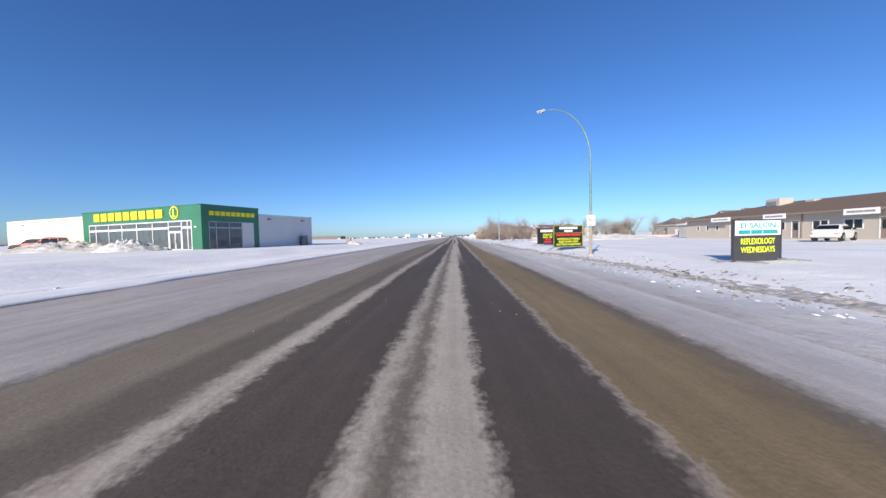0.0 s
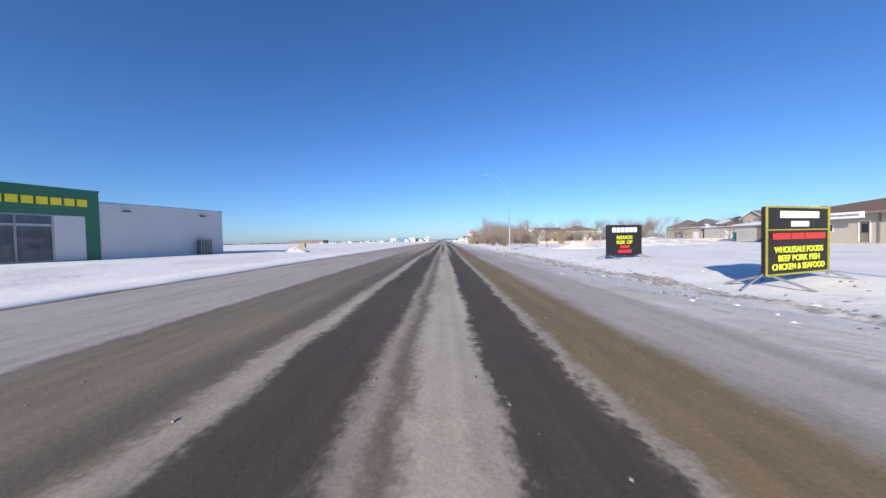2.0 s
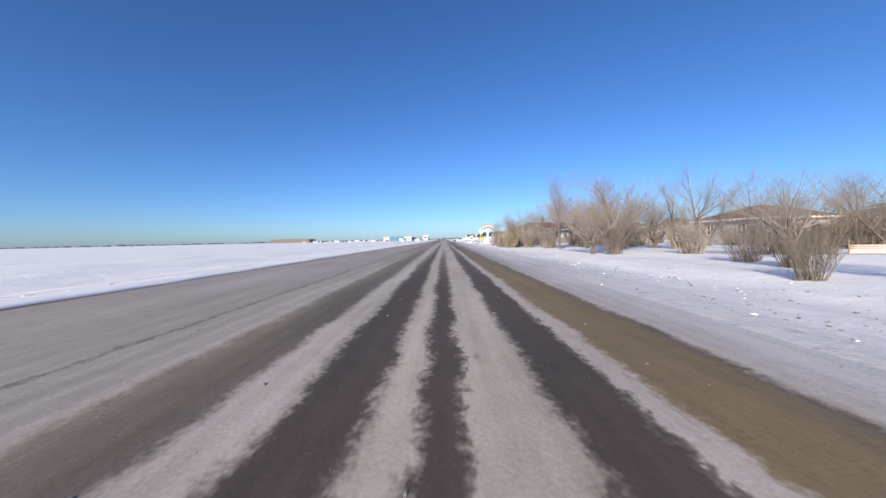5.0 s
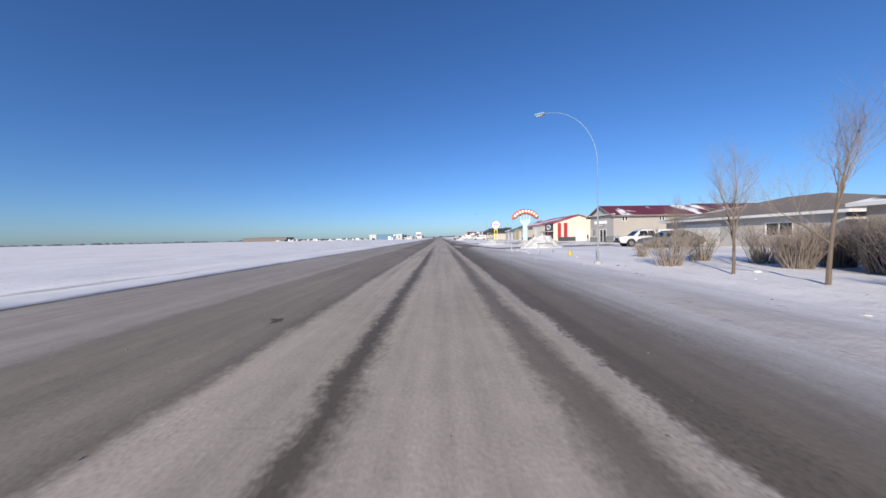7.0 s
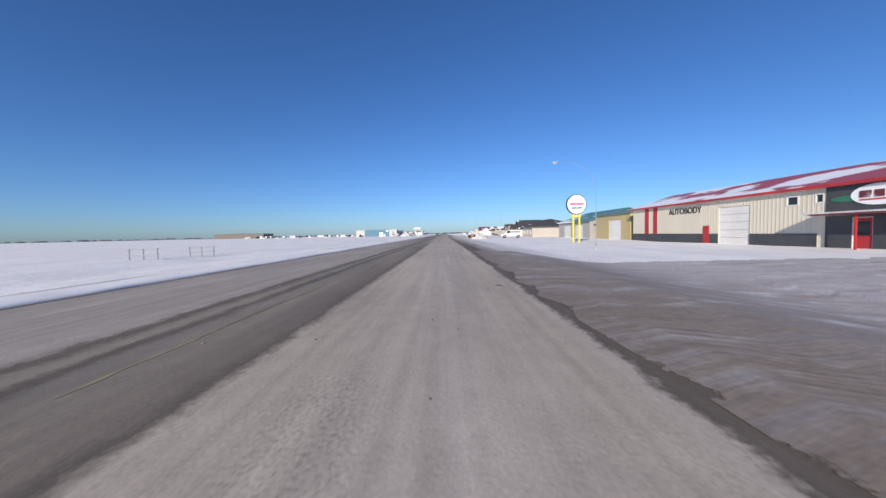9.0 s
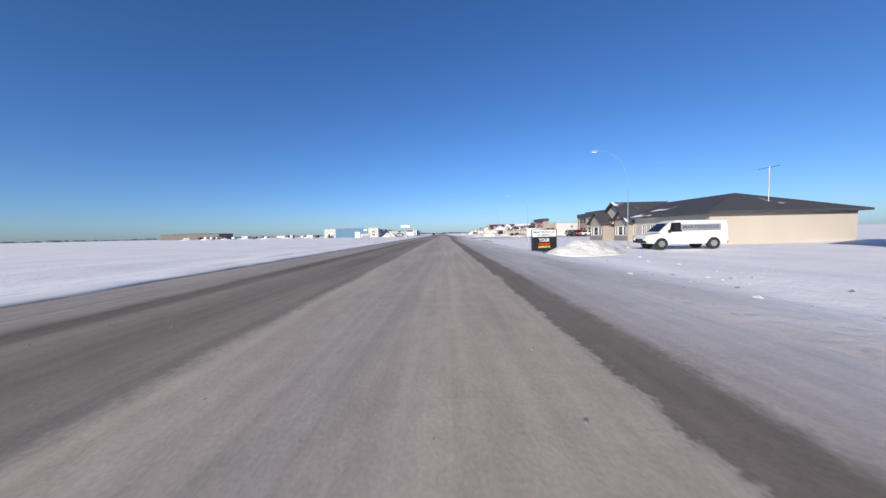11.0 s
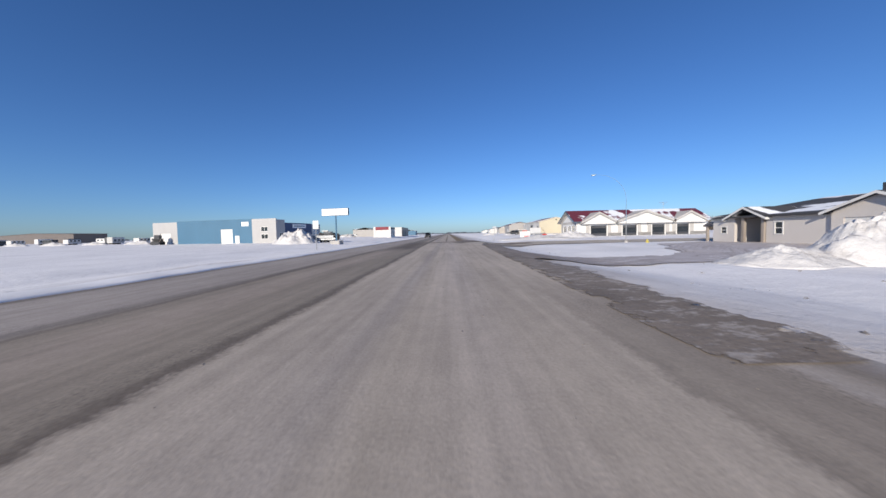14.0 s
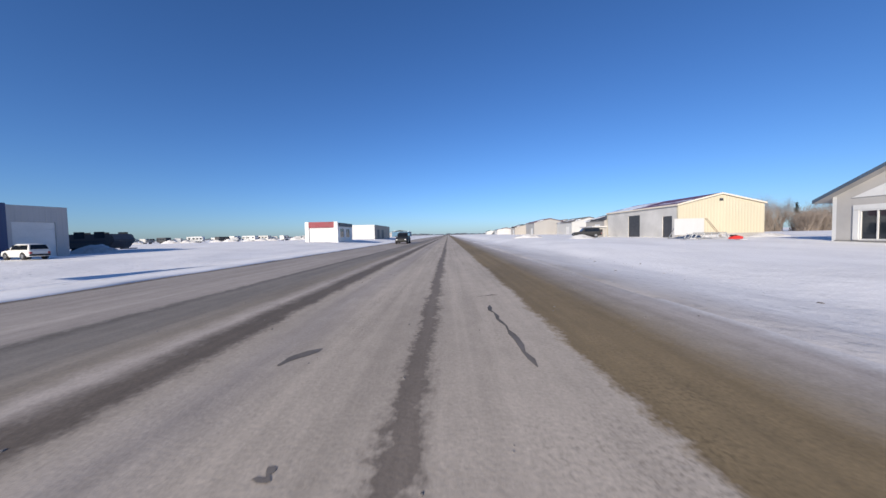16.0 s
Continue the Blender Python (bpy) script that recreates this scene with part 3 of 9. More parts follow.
def land(x, y):
    """Height of the ground: level with the road at its edges, then down into a shallow ditch and out to the fields."""
    if x > 0:
        f = between(x, ((EDGE_RIGHT, 0.0), (7.5, 1.0)))
        return ROAD_Z * (1 - f) + f * between(y, RIGHT_RISE) * between(x, ((3.6, 0.0), (11.0, 1.0)))
    f = between(-x, ((-EDGE_LEFT, 0.0), (15.0, 1.0)))
    return ROAD_Z * (1 - f) + f * between(y, LEFT_RISE) * between(-x, ((10.5, 0.0), (21.0, 1.0)))


YARDS = [  # x0, x1, y0, y1: driven ground beside the road, kept even
    (1.6, 70, 369.5, 378.0), (2.0, 23.5, 173.5, 189.0), (2.0, 22.0, 153.0, 159.0), (2.1, 40.0, 312.0, 320.5), (2.1, 32.0, 325.0, 332.0),
    (14.0, 37.0, 296.0, 312.0), (2.2, 27.0, 348.5, 351.8), (2.2, 22.0, 259.5, 263.2), (14.0, 39.0, 20.0, 56.0)]


EVEN = [(1.6, 6.0, 345.0, 369.0)]  # trodden street corner, no driveway of its own


def rough(x, y):
    """Uneven snow surface, deepest along the verges, even where it is driven on."""
    fade = 1.0
    for a, b, c, d in YARDS + EVEN:
        flare = 2.4 * max(0.0, 1 - (x - a) / 3.4) ** 2
        off = max(a - 0.5 - x, x - b - 0.5, c - flare - 0.4 - y, y - d - flare - 0.4)
        if off < 2.2:
            fade = min(fade, between(off, ((0.0, 0.0), (2.2, 1.0))))
    p = Vector((x * 0.25, y * 0.12, 0))
    h = 0.07 * noise.fractal(p, 0.9, 2.0, 4)
    if 3.2 < x < 16:
        k = between(x, ((3.2, 0.0), (5.0, 1.0), (12.0, 0.6), (16.0, 0.0)))
        h += k * (0.10 if y < 110 else 0.05) * max(0, noise.fractal(Vector((x * 1.1, y * 0.8, 3)), 0.8, 2.1, 4))
        h += 0.10 * between(abs(x - 5.9), ((0, 1.0), (1.1, 0.0))) * max(0, 0.4 + noise.noise(Vector((0, y * 0.35, 8))))
    if -20 < x < -8.6:
        h += 0.05 * between(abs(x + 9.4), ((0, 1.0), (0.8, 0.0))) * max(0, 0.3 + noise.noise(Vector((5, y * 0.3, 8))))
        h += 0.07 * max(0, noise.fractal(Vector((x * 0.8, y * 0.6, 6)), 0.8, 2.1, 3)) * between(-x, ((8.6, 0.0), (10.0, 1.0)))
    return h * fade - 0.06 * (1 - fade)


def sheet(name, xs, ys, height, material, smooth=True):
    verts = [(x, y, height(x, y)) for y in ys for x in xs]
    n = len(xs)
    faces = [(j * n + i, j * n + i + 1, (j + 1) * n + i + 1, (j + 1) * n + i) for j in range(len(ys) - 1) for i in range(n - 1)]
    return from_lists(name, verts, faces, material, None, smooth)


def steps(a, b, d):
    n = max(1, round((b - a) / d))
    return [a + (b - a) * i / n for i in range(n + 1)]


def ground_height(x, y):
    if EDGE_LEFT + 0.2 < x < EDGE_RIGHT - 0.2:
        return ROAD_Z - 0.08
    far = between(max(abs(x), y - 500), ((300, 0.0), (900, 1.0)))
    return land(x, y) + rough(x, y) * (1 - far) + 0.004


GX = [-2500, -1500, -900, -500, -300] + steps(-220, -60, 10) + steps(-55, -22, 3) + steps(-20, -8.6, 0.6) + [-8.2, -7.9, -4, 0, 2.7, 2.95] + steps(3.2, 16, 0.4) + steps(17.5, 60, 2.5) + steps(70, 220, 10) + [300, 500, 900, 1500, 2500]
GY = [-300, -120, -60] + steps(-20, 130, 0.6) + steps(131.5, 460, 1.5) + steps(470, 620, 10) + [700, 900, 1300, 2000, 3000, 4000]
ground = tagged(sheet("ground", GX, GY, ground_height, SNOW), "snow-covered prairie ground with dirty verges beside the road", "snow ground", kind="structure")
road = tagged(sheet("road", steps(ROAD_LEFT, ROAD_RIGHT, 0.9), [y / LANE for y in [-60] + steps(-20, 460, 4) + [600, 900, 1500, 2600]], lambda x, y: 0.0, ROAD), "wide straight asphalt road with bare wheel tracks, dried salt and brown slush", "road", kind="structure")
road.matrix_world = Matrix.Translation((0, 0, ROAD_Z + 0.02)) @ Matrix.Diagonal((LANE, LANE, 1, 1))

# ---- building kit ----
def footprint(name, x, y, z, rz, x0, x1, y0, y1, label, category="building", group=""):
    """A building: an Empty, and the plan of its four walls round it."""
    e = thing(name, x, y, z, rz, label, category, group)
    return {"root": e, "x0": x0, "x1": x1, "y0": y0, "y1": y1}


def on_wall(B, f, u, o, z):
    """u along wall f, o out of it. S and N run along x from x0; W and E along y from y0."""
    return {"S": (B["x0"] + u, B["y0"] - o, z), "N": (B["x0"] + u, B["y1"] + o, z), "W": (B["x0"] - o, B["y0"] + u, z), "E": (B["x1"] + o, B["y0"] + u, z)}[f]


def slab(bm, B, f, u0, u1, z0, z1, o0, o1):
    P = lambda u, o, z: on_wall(B, f, u, o, z)
    hexa(bm, [P(u0, o0, z0), P(u1, o0, z0), P(u1, o1, z0), P(u0, o1, z0), P(u0, o0, z1), P(u1, o0, z1), P(u1, o1, z1), P(u0, o1, z1)])


def run_of(B, f):
    return B["x1"] - B["x0"] if f in "SN" else B["y1"] - B["y0"]


def face_frame(B, f, u, z, o=0.0):
    along, out = {"S": ((1, 0, 0), (0, -1, 0)), "W": ((0, -1, 0), (-1, 0, 0)), "E": ((0, 1, 0), (1, 0, 0)), "N": ((-1, 0, 0), (0, 1, 0))}[f]
    return plane_frame(on_wall(B, f, u, o, z), along, out)


def wall(B, f, h, material, openings=(), u0=0.0, u1=None, z0=-0.5, gable=None, thick=0.22, name="wall", label="", out=0.0):
    """Wall slab with real openings (u0, u1, z0, z1); gable: (peak u, peak z)."""
    u1 = run_of(B, f) if u1 is None else u1
    if f in "WE" and u0 == 0.0:
        u0 = thick
    if f in "WE" and u1 == run_of(B, f):
        u1 -= thick
    us = sorted({u0, u1, *[v for o in openings for v in o[:2] if u0 < v < u1]})
    zs = sorted({z0, h, *[v for o in openings for v in o[2:4] if z0 < v < h]})
    bm = bmesh.new()
    for a, b in zip(us, us[1:]):
        for c, d in zip(zs, zs[1:]):
            mu, mz = (a + b) / 2, (c + d) / 2
            if not any(o[0] < mu < o[1] and o[2] < mz < o[3] for o in openings):
                slab(bm, B, f, a, b, c, d, out - thick, out)
    if gable:
        g0, g1 = (0.0, run_of(B, f)) if u0 == thick else (u0, u1)
        pts = [Vector(on_wall(B, f, u, out, z)) for u, z in ((g0, h), (g1, h), gable)]
        inward = Vector(on_wall(B, f, 0, -thick, 0)) - Vector(on_wall(B, f, 0, 0, 0))
        prism(bm, pts, (0, 0, 0), inward)
    bmesh.ops.remove_doubles(bm, verts=bm.verts[:], dist=1e-5)
    return part(name, bm, material, B["root"], label)


def strip(B, f, u0, u1, z0, z1, material, name="trim", o0=0.003, o1=0.06, parent=None, label=""):
    bm = bmesh.new()
    slab(bm, B, f, u0, u1, z0, z1, o0, o1)
    return part(name, bm, material, parent or B["root"], label)


def window(B, f, u0, u1, z0, z1, nx=1, nz=1, frame_of=None, glass=None, w=0.06, name="window", label=""):
    """Framed window in an opening: frame with bars, and each pane."""
    frame_of, glass = frame_of or WHITE, glass or GLASS
    bm = bmesh.new()
    slab(bm, B, f, u0 - w * 0.5, u1 + w * 0.5, z0 - w * 0.5, z0 + w, -0.12, 0.03)
    slab(bm, B, f, u0 - w * 0.5, u1 + w * 0.5, z1 - w, z1 + w * 0.5, -0.12, 0.03)
    for u in (u0, u1):
        s = w if u == u0 else -w
        slab(bm, B, f, min(u - s * 0.5, u + s), max(u - s * 0.5, u + s), z0 + w, z1 - w, -0.12, 0.03)
    for i in range(1, nx):
        u = u0 + (u1 - u0) * i / nx
        slab(bm, B, f, u - w / 2, u + w / 2, z0 + w, z1 - w, -0.10, 0.015)
    for i in range(1, nz):
        z = z0 + (z1 - z0) * i / nz
        slab(bm, B, f, u0 + w, u1 - w, z - w / 2, z + w / 2, -0.10, 0.01)
    fr = part(name, bm, frame_of, B["root"], label)
    for i in range(nx):
        for j in range(nz):
            a, b = u0 + (u1 - u0) * i / nx, u0 + (u1 - u0) * (i + 1) / nx
            c, d = z0 + (z1 - z0) * j / nz, z0 + (z1 - z0) * (j + 1) / nz
            bm = bmesh.new()
            slab(bm, B, f, a + 0.01, b - 0.01, c + 0.01, d - 0.01, -0.06, -0.045)
            part("pane", bm, glass, fr)
    return fr


def door(B, f, u0, u1, z1, material, light=False, name="door", label="", z0=0.0):
    bm = bmesh.new()
    slab(bm, B, f, u0, u1, z0, z1, -0.08, -0.03)
    d = part(name, bm, material, B["root"], label)
    bm = bmesh.new()
    for a, b, c, e in ((u0 - 0.06, u0 + 0.04, z0, z1 + 0.06), (u1 - 0.04, u1 + 0.06, z0, z1 + 0.06), (u0 + 0.04, u1 - 0.04, z1 - 0.04, z1 + 0.06)):
        slab(bm, B, f, a, b, c, e, -0.10, 0.03)
    part("door_frame", bm, WHITE, d)
    if light:
        bm = bmesh.new()
        slab(bm, B, f, u0 + (u1 - u0) * 0.2, u1 - (u1 - u0) * 0.2, z0 + (z1 - z0) * 0.45, z1 - 0.25, -0.03, -0.02)
        part("door_pane", bm, GLASS, d)
    bm = bmesh.new()
    slab(bm, B, f, u1 - 0.16, u1 - 0.11, z0 + 0.95, z0 + 1.1, -0.03, 0.03)
    part("handle", bm, GALV, d)
    return d


def overhead_door(B, f, u0, u1, z1, material, rows=4, lights=False, name="overhead_door", label="", glass_rows=()):
    """Sectional door: each section is a slab with a recessed joint."""
    bm = bmesh.new()
    slab(bm, B, f, u0, u1, 0, z1, -0.14, -0.11)
    d = part(name, bm, UNLIT_INSIDE if glass_rows else material, B["root"], label)
    h = z1 / rows
    for i in range(rows):
        bm = bmesh.new()
        slab(bm, B, f, u0 + 0.02, u1 - 0.02, i * h + 0.02, (i + 1) * h - 0.012, -0.11, -0.06)
        part("door_section", bm, GLASS if i in glass_rows else material, d)
        if lights and i == rows - 2:
            n = max(2, round((u1 - u0) / 0.8))
            for k in range(n):
                a = u0 + (u1 - u0) * (k + 0.25) / n
                bm = bmesh.new()
                slab(bm, B, f, a, a + (u1 - u0) * 0.5 / n, i * h + h * 0.25, i * h + h * 0.75, -0.06, -0.05)
                part("door_light", bm, GLASS, d)
    return d


def flat_roof(B, h, material=None, lip=0.15, cap=None):
    bm = bmesh.new()
    box(bm, B["x0"] + 0.02, B["x1"] - 0.02, B["y0"] + 0.02, B["y1"] - 0.02, h - 0.35, h - 0.2)
    part("roof", bm, material or FLAT_ROOF, B["root"])
    if cap:
        for f in "SNWE":
            n = run_of(B, f)
            strip(B, f, -0.05, n + 0.05, h, h + lip, cap, "parapet_cap", -0.27, 0.05)


def gable_roof(B, h, peak, material, ridge="y", over=0.45, thick=0.16, fascia=None, soffit=None):
    """Two sloping slabs; the ridge runs along local x or y."""
    x0, x1, y0, y1 = B["x0"], B["x1"], B["y0"], B["y1"]
    bm = bmesh.new()
    if ridge == "y":
        mid, half = (x0 + x1) / 2, (x1 - x0) / 2
        drop = (peak - h) / half * over
        for s in (-1, 1):
            edge = mid + s * (half + over)
            prism(bm, [Vector((mid, 0, peak)), Vector((edge, 0, h - drop)), Vector((edge, 0, h - drop + thick)), Vector((mid, 0, peak + thick))], (0, y0 - over, 0), (0, y1 + over, 0))
    else:
        mid, half = (y0 + y1) / 2, (y1 - y0) / 2
        drop = (peak - h) / half * over
        for s in (-1, 1):
            edge = mid + s * (half + over)
            prism(bm, [Vector((0, mid, peak)), Vector((0, edge, h - drop)), Vector((0, edge, h - drop + thick)), Vector((0, mid, peak + thick))], (x0 - over, 0, 0), (x1 + over, 0, 0))
    r = part("roof", bm, material, B["root"])
    for s in (-1, 1) if soffit else ():
        bm = bmesh.new()
        e, lift = mid + s * (half + over), (0, 0, -0.03)
        if ridge == "y":
            prism(bm, [Vector((mid, y0 - over, peak - 0.004)), Vector((e, y0 - over, h - drop - 0.004)), Vector((e, y1 + over, h - drop - 0.004)), Vector((mid, y1 + over, peak - 0.004))], (0, 0, 0), lift)
        else:
            prism(bm, [Vector((x0 - over, mid, peak - 0.004)), Vector((x0 - over, e, h - drop - 0.004)), Vector((x1 + over, e, h - drop - 0.004)), Vector((x1 + over, mid, peak - 0.004))], (0, 0, 0), lift)
        part("soffit", bm, soffit, r)
    for k in range(6 if fascia else 0):
        s, end = (-1 if k < 3 else 1), k % 3
        e = mid + s * (half + over)
        bm = bmesh.new()
        if end == 2 and ridge == "y":
            box(bm, min(e, e + s * 0.03), max(e, e + s * 0.03), y0 - over, y1 + over, h - drop - 0.06, h - drop + thick)
        elif end == 2:
            box(bm, x0 - over, x1 + over, min(e, e + s * 0.03), max(e, e + s * 0.03), h - drop - 0.06, h - drop + thick)
        else:
            lo, hi = (y0, y1) if ridge == "y" else (x0, x1)
            at = (lo - over - 0.03, hi + over)[end]
            across = (lambda a, z: Vector((a, at, z))) if ridge == "y" else (lambda a, z: Vector((at, a, z)))
            prism(bm, [across(mid, peak - 0.05), across(e, h - drop - 0.05), across(e, h - drop + thick), across(mid, peak + thick)], (0, 0, 0), (0, 0.03, 0) if ridge == "y" else (0.03, 0, 0))
        part("fascia", bm, fascia, r)
    return r


def hip_roof(B, h, peak, material, over=0.6, inset=None, thick=0.18, soffit=None):
    x0, x1, y0, y1 = B["x0"] - over, B["x1"] + over, B["y0"] - over, B["y1"] + over
    bm = bmesh.new()
    run = min(x1 - x0, y1 - y0) / 2 if inset is None else inset
    if x1 - x0 >= y1 - y0:
        ra, rb = (x0 + run, (y0 + y1) / 2, peak), (x1 - run, (y0 + y1) / 2, peak)
    else:
        ra, rb = ((x0 + x1) / 2, y0 + run, peak), ((x0 + x1) / 2, y1 - run, peak)
    base = [bm.verts.new((x, y, h)) for x, y in ((x0, y0), (x1, y0), (x1, y1), (x0, y1))]
    top = [bm.verts.new((x, y, h + thick)) for x, y in ((x0, y0), (x1, y0), (x1, y1), (x0, y1))]
    a, b = bm.verts.new(ra), bm.verts.new(rb)
    bm.faces.new(base[::-1])
    for i in range(4):
        bm.faces.new((base[i], base[(i + 1) % 4], top[(i + 1) % 4], top[i]))
    if x1 - x0 >= y1 - y0:
        quads = ((top[0], top[1], b, a), (top[1], top[2], b), (top[2], top[3], a, b), (top[3], top[0], a))
    else:
        quads = ((top[0], top[1], a), (top[1], top[2], b, a), (top[2], top[3], b), (top[3], top[0], a, b))
    for q in quads:
        bm.faces.new(q)
    r = part("roof", bm, material, B["root"])
    for f in ((x0, x1, y0 - 0.04, y0 - 0.003), (x0, x1, y1 + 0.003, y1 + 0.04), (x0 - 0.04, x0 - 0.003, y0, y1), (x1 + 0.003, x1 + 0.04, y0, y1)):
        part("fascia", one_box(*f, h - 0.02, h + thick), soffit or WHITE, r)
    return r


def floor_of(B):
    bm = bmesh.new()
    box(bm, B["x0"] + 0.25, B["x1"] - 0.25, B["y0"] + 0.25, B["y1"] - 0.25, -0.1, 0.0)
    part("floor_slab", bm, UNLIT_INSIDE, B["root"])


def disc(radius, depth, sides=32):
    """A disc facing outward on a plane frame."""
    bm = bmesh.new()
    prism(bm, [Vector((radius * math.cos(k * math.tau / sides), radius * math.sin(k * math.tau / sides), 0)) for k in range(sides)], (0, 0, 0), (0, 0, depth))
    return bm


def placed(ob, m):
    ob.data.transform(m)
    return ob


# ---- loose-thing kit ----
def heap(name, x, y, rx, ry, h, seed, material=None, label="heap of ploughed snow", sharp=0.5):
    """A ploughed snow heap: uneven mound with lumps and ridges."""
    n, verts, faces = 80, [], []
    rings = 30
    for j in range(rings + 1):
        f = j / rings
        for i in range(n):
            a = i * math.tau / n
            w = 1 + 0.22 * noise.noise(Vector((math.cos(a) * 1.5, math.sin(a) * 1.5, seed * 3.1)))
            px, py = math.cos(a) * rx * f * w, math.sin(a) * ry * f * w
            body = max(0.0, 1 - f ** 1.8) ** 1.1
            lumps = noise.fractal(Vector((px * 0.9, py * 0.9, seed * 7.7)), 0.7, 2.2, 5)
            z = h * body * (1 + sharp * 0.5 * lumps) + 0.10 * h * (1 - f) * abs(noise.noise(Vector((px * 2.3, py * 2.3, seed)))) + (0.05 * lumps if f < 1 else -0.12) + 0.09 * min(h, 1.2) * sharp * body * noise.fractal(Vector((px * 2.6, py * 2.6, seed * 1.7)), 0.5, 2.3, 4)
            verts.append((px, py, z if f < 1 else -0.15))
    for j in range(rings):
        for i in range(n):
            k = (i + 1) % n
            faces.append((j * n + i, j * n + k, (j + 1) * n + k, (j + 1) * n + i))
    ob = from_lists(name, verts, faces, material or HEAP, None, True)
    ob.location = (x, y, land(x, y))
    return tagged(ob, label, "snow heap")


def street_lamp(x, y, height=9.3, arm=2.2, ahead=1.2, thick=1.0, upper=None, lower=None, label="galvanised street lamp with a curved arm beside the road"):
    """Tapered pole with a davit arm towards the road and a cobra head."""
    upper, lower = upper or SKY_TINTED_POLE, lower or GALV
    e = thing("street_lamp", x, y, land(x, y) + 0.02, 0, label, "street lamp", "street lamps along the road")
    bm = bmesh.new()
    tube(bm, [(0, 0, -0.3), (0, 0, 0.05), (0, 0, 0.12)], [0.18, 0.18, 0.15], 12)
    part("base", bm, CONCRETE, e)
    split = height * 0.29
    bm = bmesh.new()
    tube(bm, [(0, 0, 0.1), (0, 0, split)], [0.085 * thick * height / 9, 0.078 * thick * height / 9], 12)
    part("lower_pole", bm, lower, e)
    path, rad = [(0, 0, split)], [0.074 * thick * height / 9]
    rise = height * 0.62
    path.append((0, 0, rise))
    rad.append(0.052 * thick * height / 9)
    for k in range(1, 11):
        a = k / 10 * math.pi / 2
        path.append((-arm * (1 - math.cos(a)), ahead * (1 - math.cos(a)), rise + (height - rise) * math.sin(a)))
        rad.append((0.052 - 0.026 * k / 10) * thick * height / 9)
    bm = bmesh.new()
    tube(bm, path, rad, 10)
    part("arm", bm, upper, e)
    head = part("lamp_head", one_box(-0.5, 0.05, -0.1, 0.1, -0.05, 0.07, 0.04), GALV if thick > 0.9 else upper, e)
    way = math.degrees(math.atan2(-ahead, arm))
    turn = pose(-arm, ahead, height + 0.01, 0, 0, way)
    head.matrix_basis = turn
    part("lens", one_box(-0.42, -0.1, -0.07, 0.07, -0.09, -0.052, 0.015), GALV, head)
    return e


def portable_sign(left, right, z0, z1, split, rows, top_rows=(), top_face=None, face=None, rim=None, label="", name="portable_sign"):
    """Roadside message board on skids. rows and top_rows: (words or bar lengths, height share, colour, width share)."""
    (ax, ay), (bx, by) = left, right
    w = math.hypot(bx - ax, by - ay)
    base = land(ax, ay)
    e = thing(name, (ax + bx) / 2, (ay + by) / 2, base, math.degrees(math.atan2(by - ay, bx - ax)), label, "sign", "portable roadside signs")
    z0, z1, face, rim = z0 - base, z1 - base, face or BLACK, rim or BLACK
    cab = part("cabinet", one_box(-w / 2, w / 2, -0.05, 0.05, z0, z1, 0.012), face, e)
    zs = z0 + (z1 - z0) * split
    if top_face:
        part("top_panel", one_box(-w / 2 + 0.03, w / 2 - 0.03, -0.065, -0.052, zs + 0.02, z1 - 0.03), top_face, cab)
    bm = bmesh.new()
    for a, b, c, d in ((-w / 2 - 0.02, w / 2 + 0.02, z1 - 0.025, z1 + 0.02), (-w / 2 - 0.02, w / 2 + 0.02, z0 - 0.02, z0 + 0.025), (-w / 2 - 0.03, -w / 2 + 0.03, z0 + 0.02, z1 - 0.02), (w / 2 - 0.03, w / 2 + 0.03, z0 + 0.02, z1 - 0.02), (-w / 2 + 0.03, w / 2 - 0.03, zs - 0.015, zs + 0.015)):
        box(bm, a, b, -0.072, -0.051, c, d)
    part("rim", bm, rim, cab)
    for lo, hi, lines in ((z0 + 0.08, zs - 0.04, rows), (zs + 0.04, z1 - 0.06, top_rows)):
        if not lines:
            continue
        total = sum(r[1] for r in lines)
        z = hi
        for words, share, colour, wide in lines:
            h = (hi - lo) * share / total
            m = plane_frame((0, -0.067, z - h / 2), (1, 0, 0), (0, -1, 0))
            if isinstance(words, str) and words:
                lettering("lettering", words, h * 0.72, colour, cab, m, w * wide, 0.012)
            elif words:
                word_bars("word_bar", m, w * wide, h * 0.66, words, colour, cab, 0.012)
            z -= h
    for s in (-1, 1):
        x = s * (w / 2 - 0.15)
        leg = part("leg", bar([(x, -0.85, 0.04), (x, -0.1, z0 * 0.8 + 0.05), (x, 0.1, z0 * 0.8 + 0.05), (x, 0.85, 0.04)], 0.03, 6), GALV, e)
        part("brace", bar([(x, 0, z0 + 0.1), (x + s * 0.75, 0.1, 0.03)], 0.022, 6), GALV, leg)
        part("foot", one_box(x - 0.07, x + 0.07, -1.0, -0.75, 0.0, 0.05), GALV, leg)
    return e


def loft(bm, rings):
    """rings: lists of equal count of points, joined end to end and capped."""
    vs = [[bm.verts.new(p) for p in r] for r in rings]
    n = len(vs[0])
    for a, b in zip(vs, vs[1:]):
        for k in range(n):
            bm.faces.new((a[k], a[(k + 1) % n], b[(k + 1) % n], b[k]))
    bm.faces.new(vs[0][::-1])
    bm.faces.new(vs[-1])


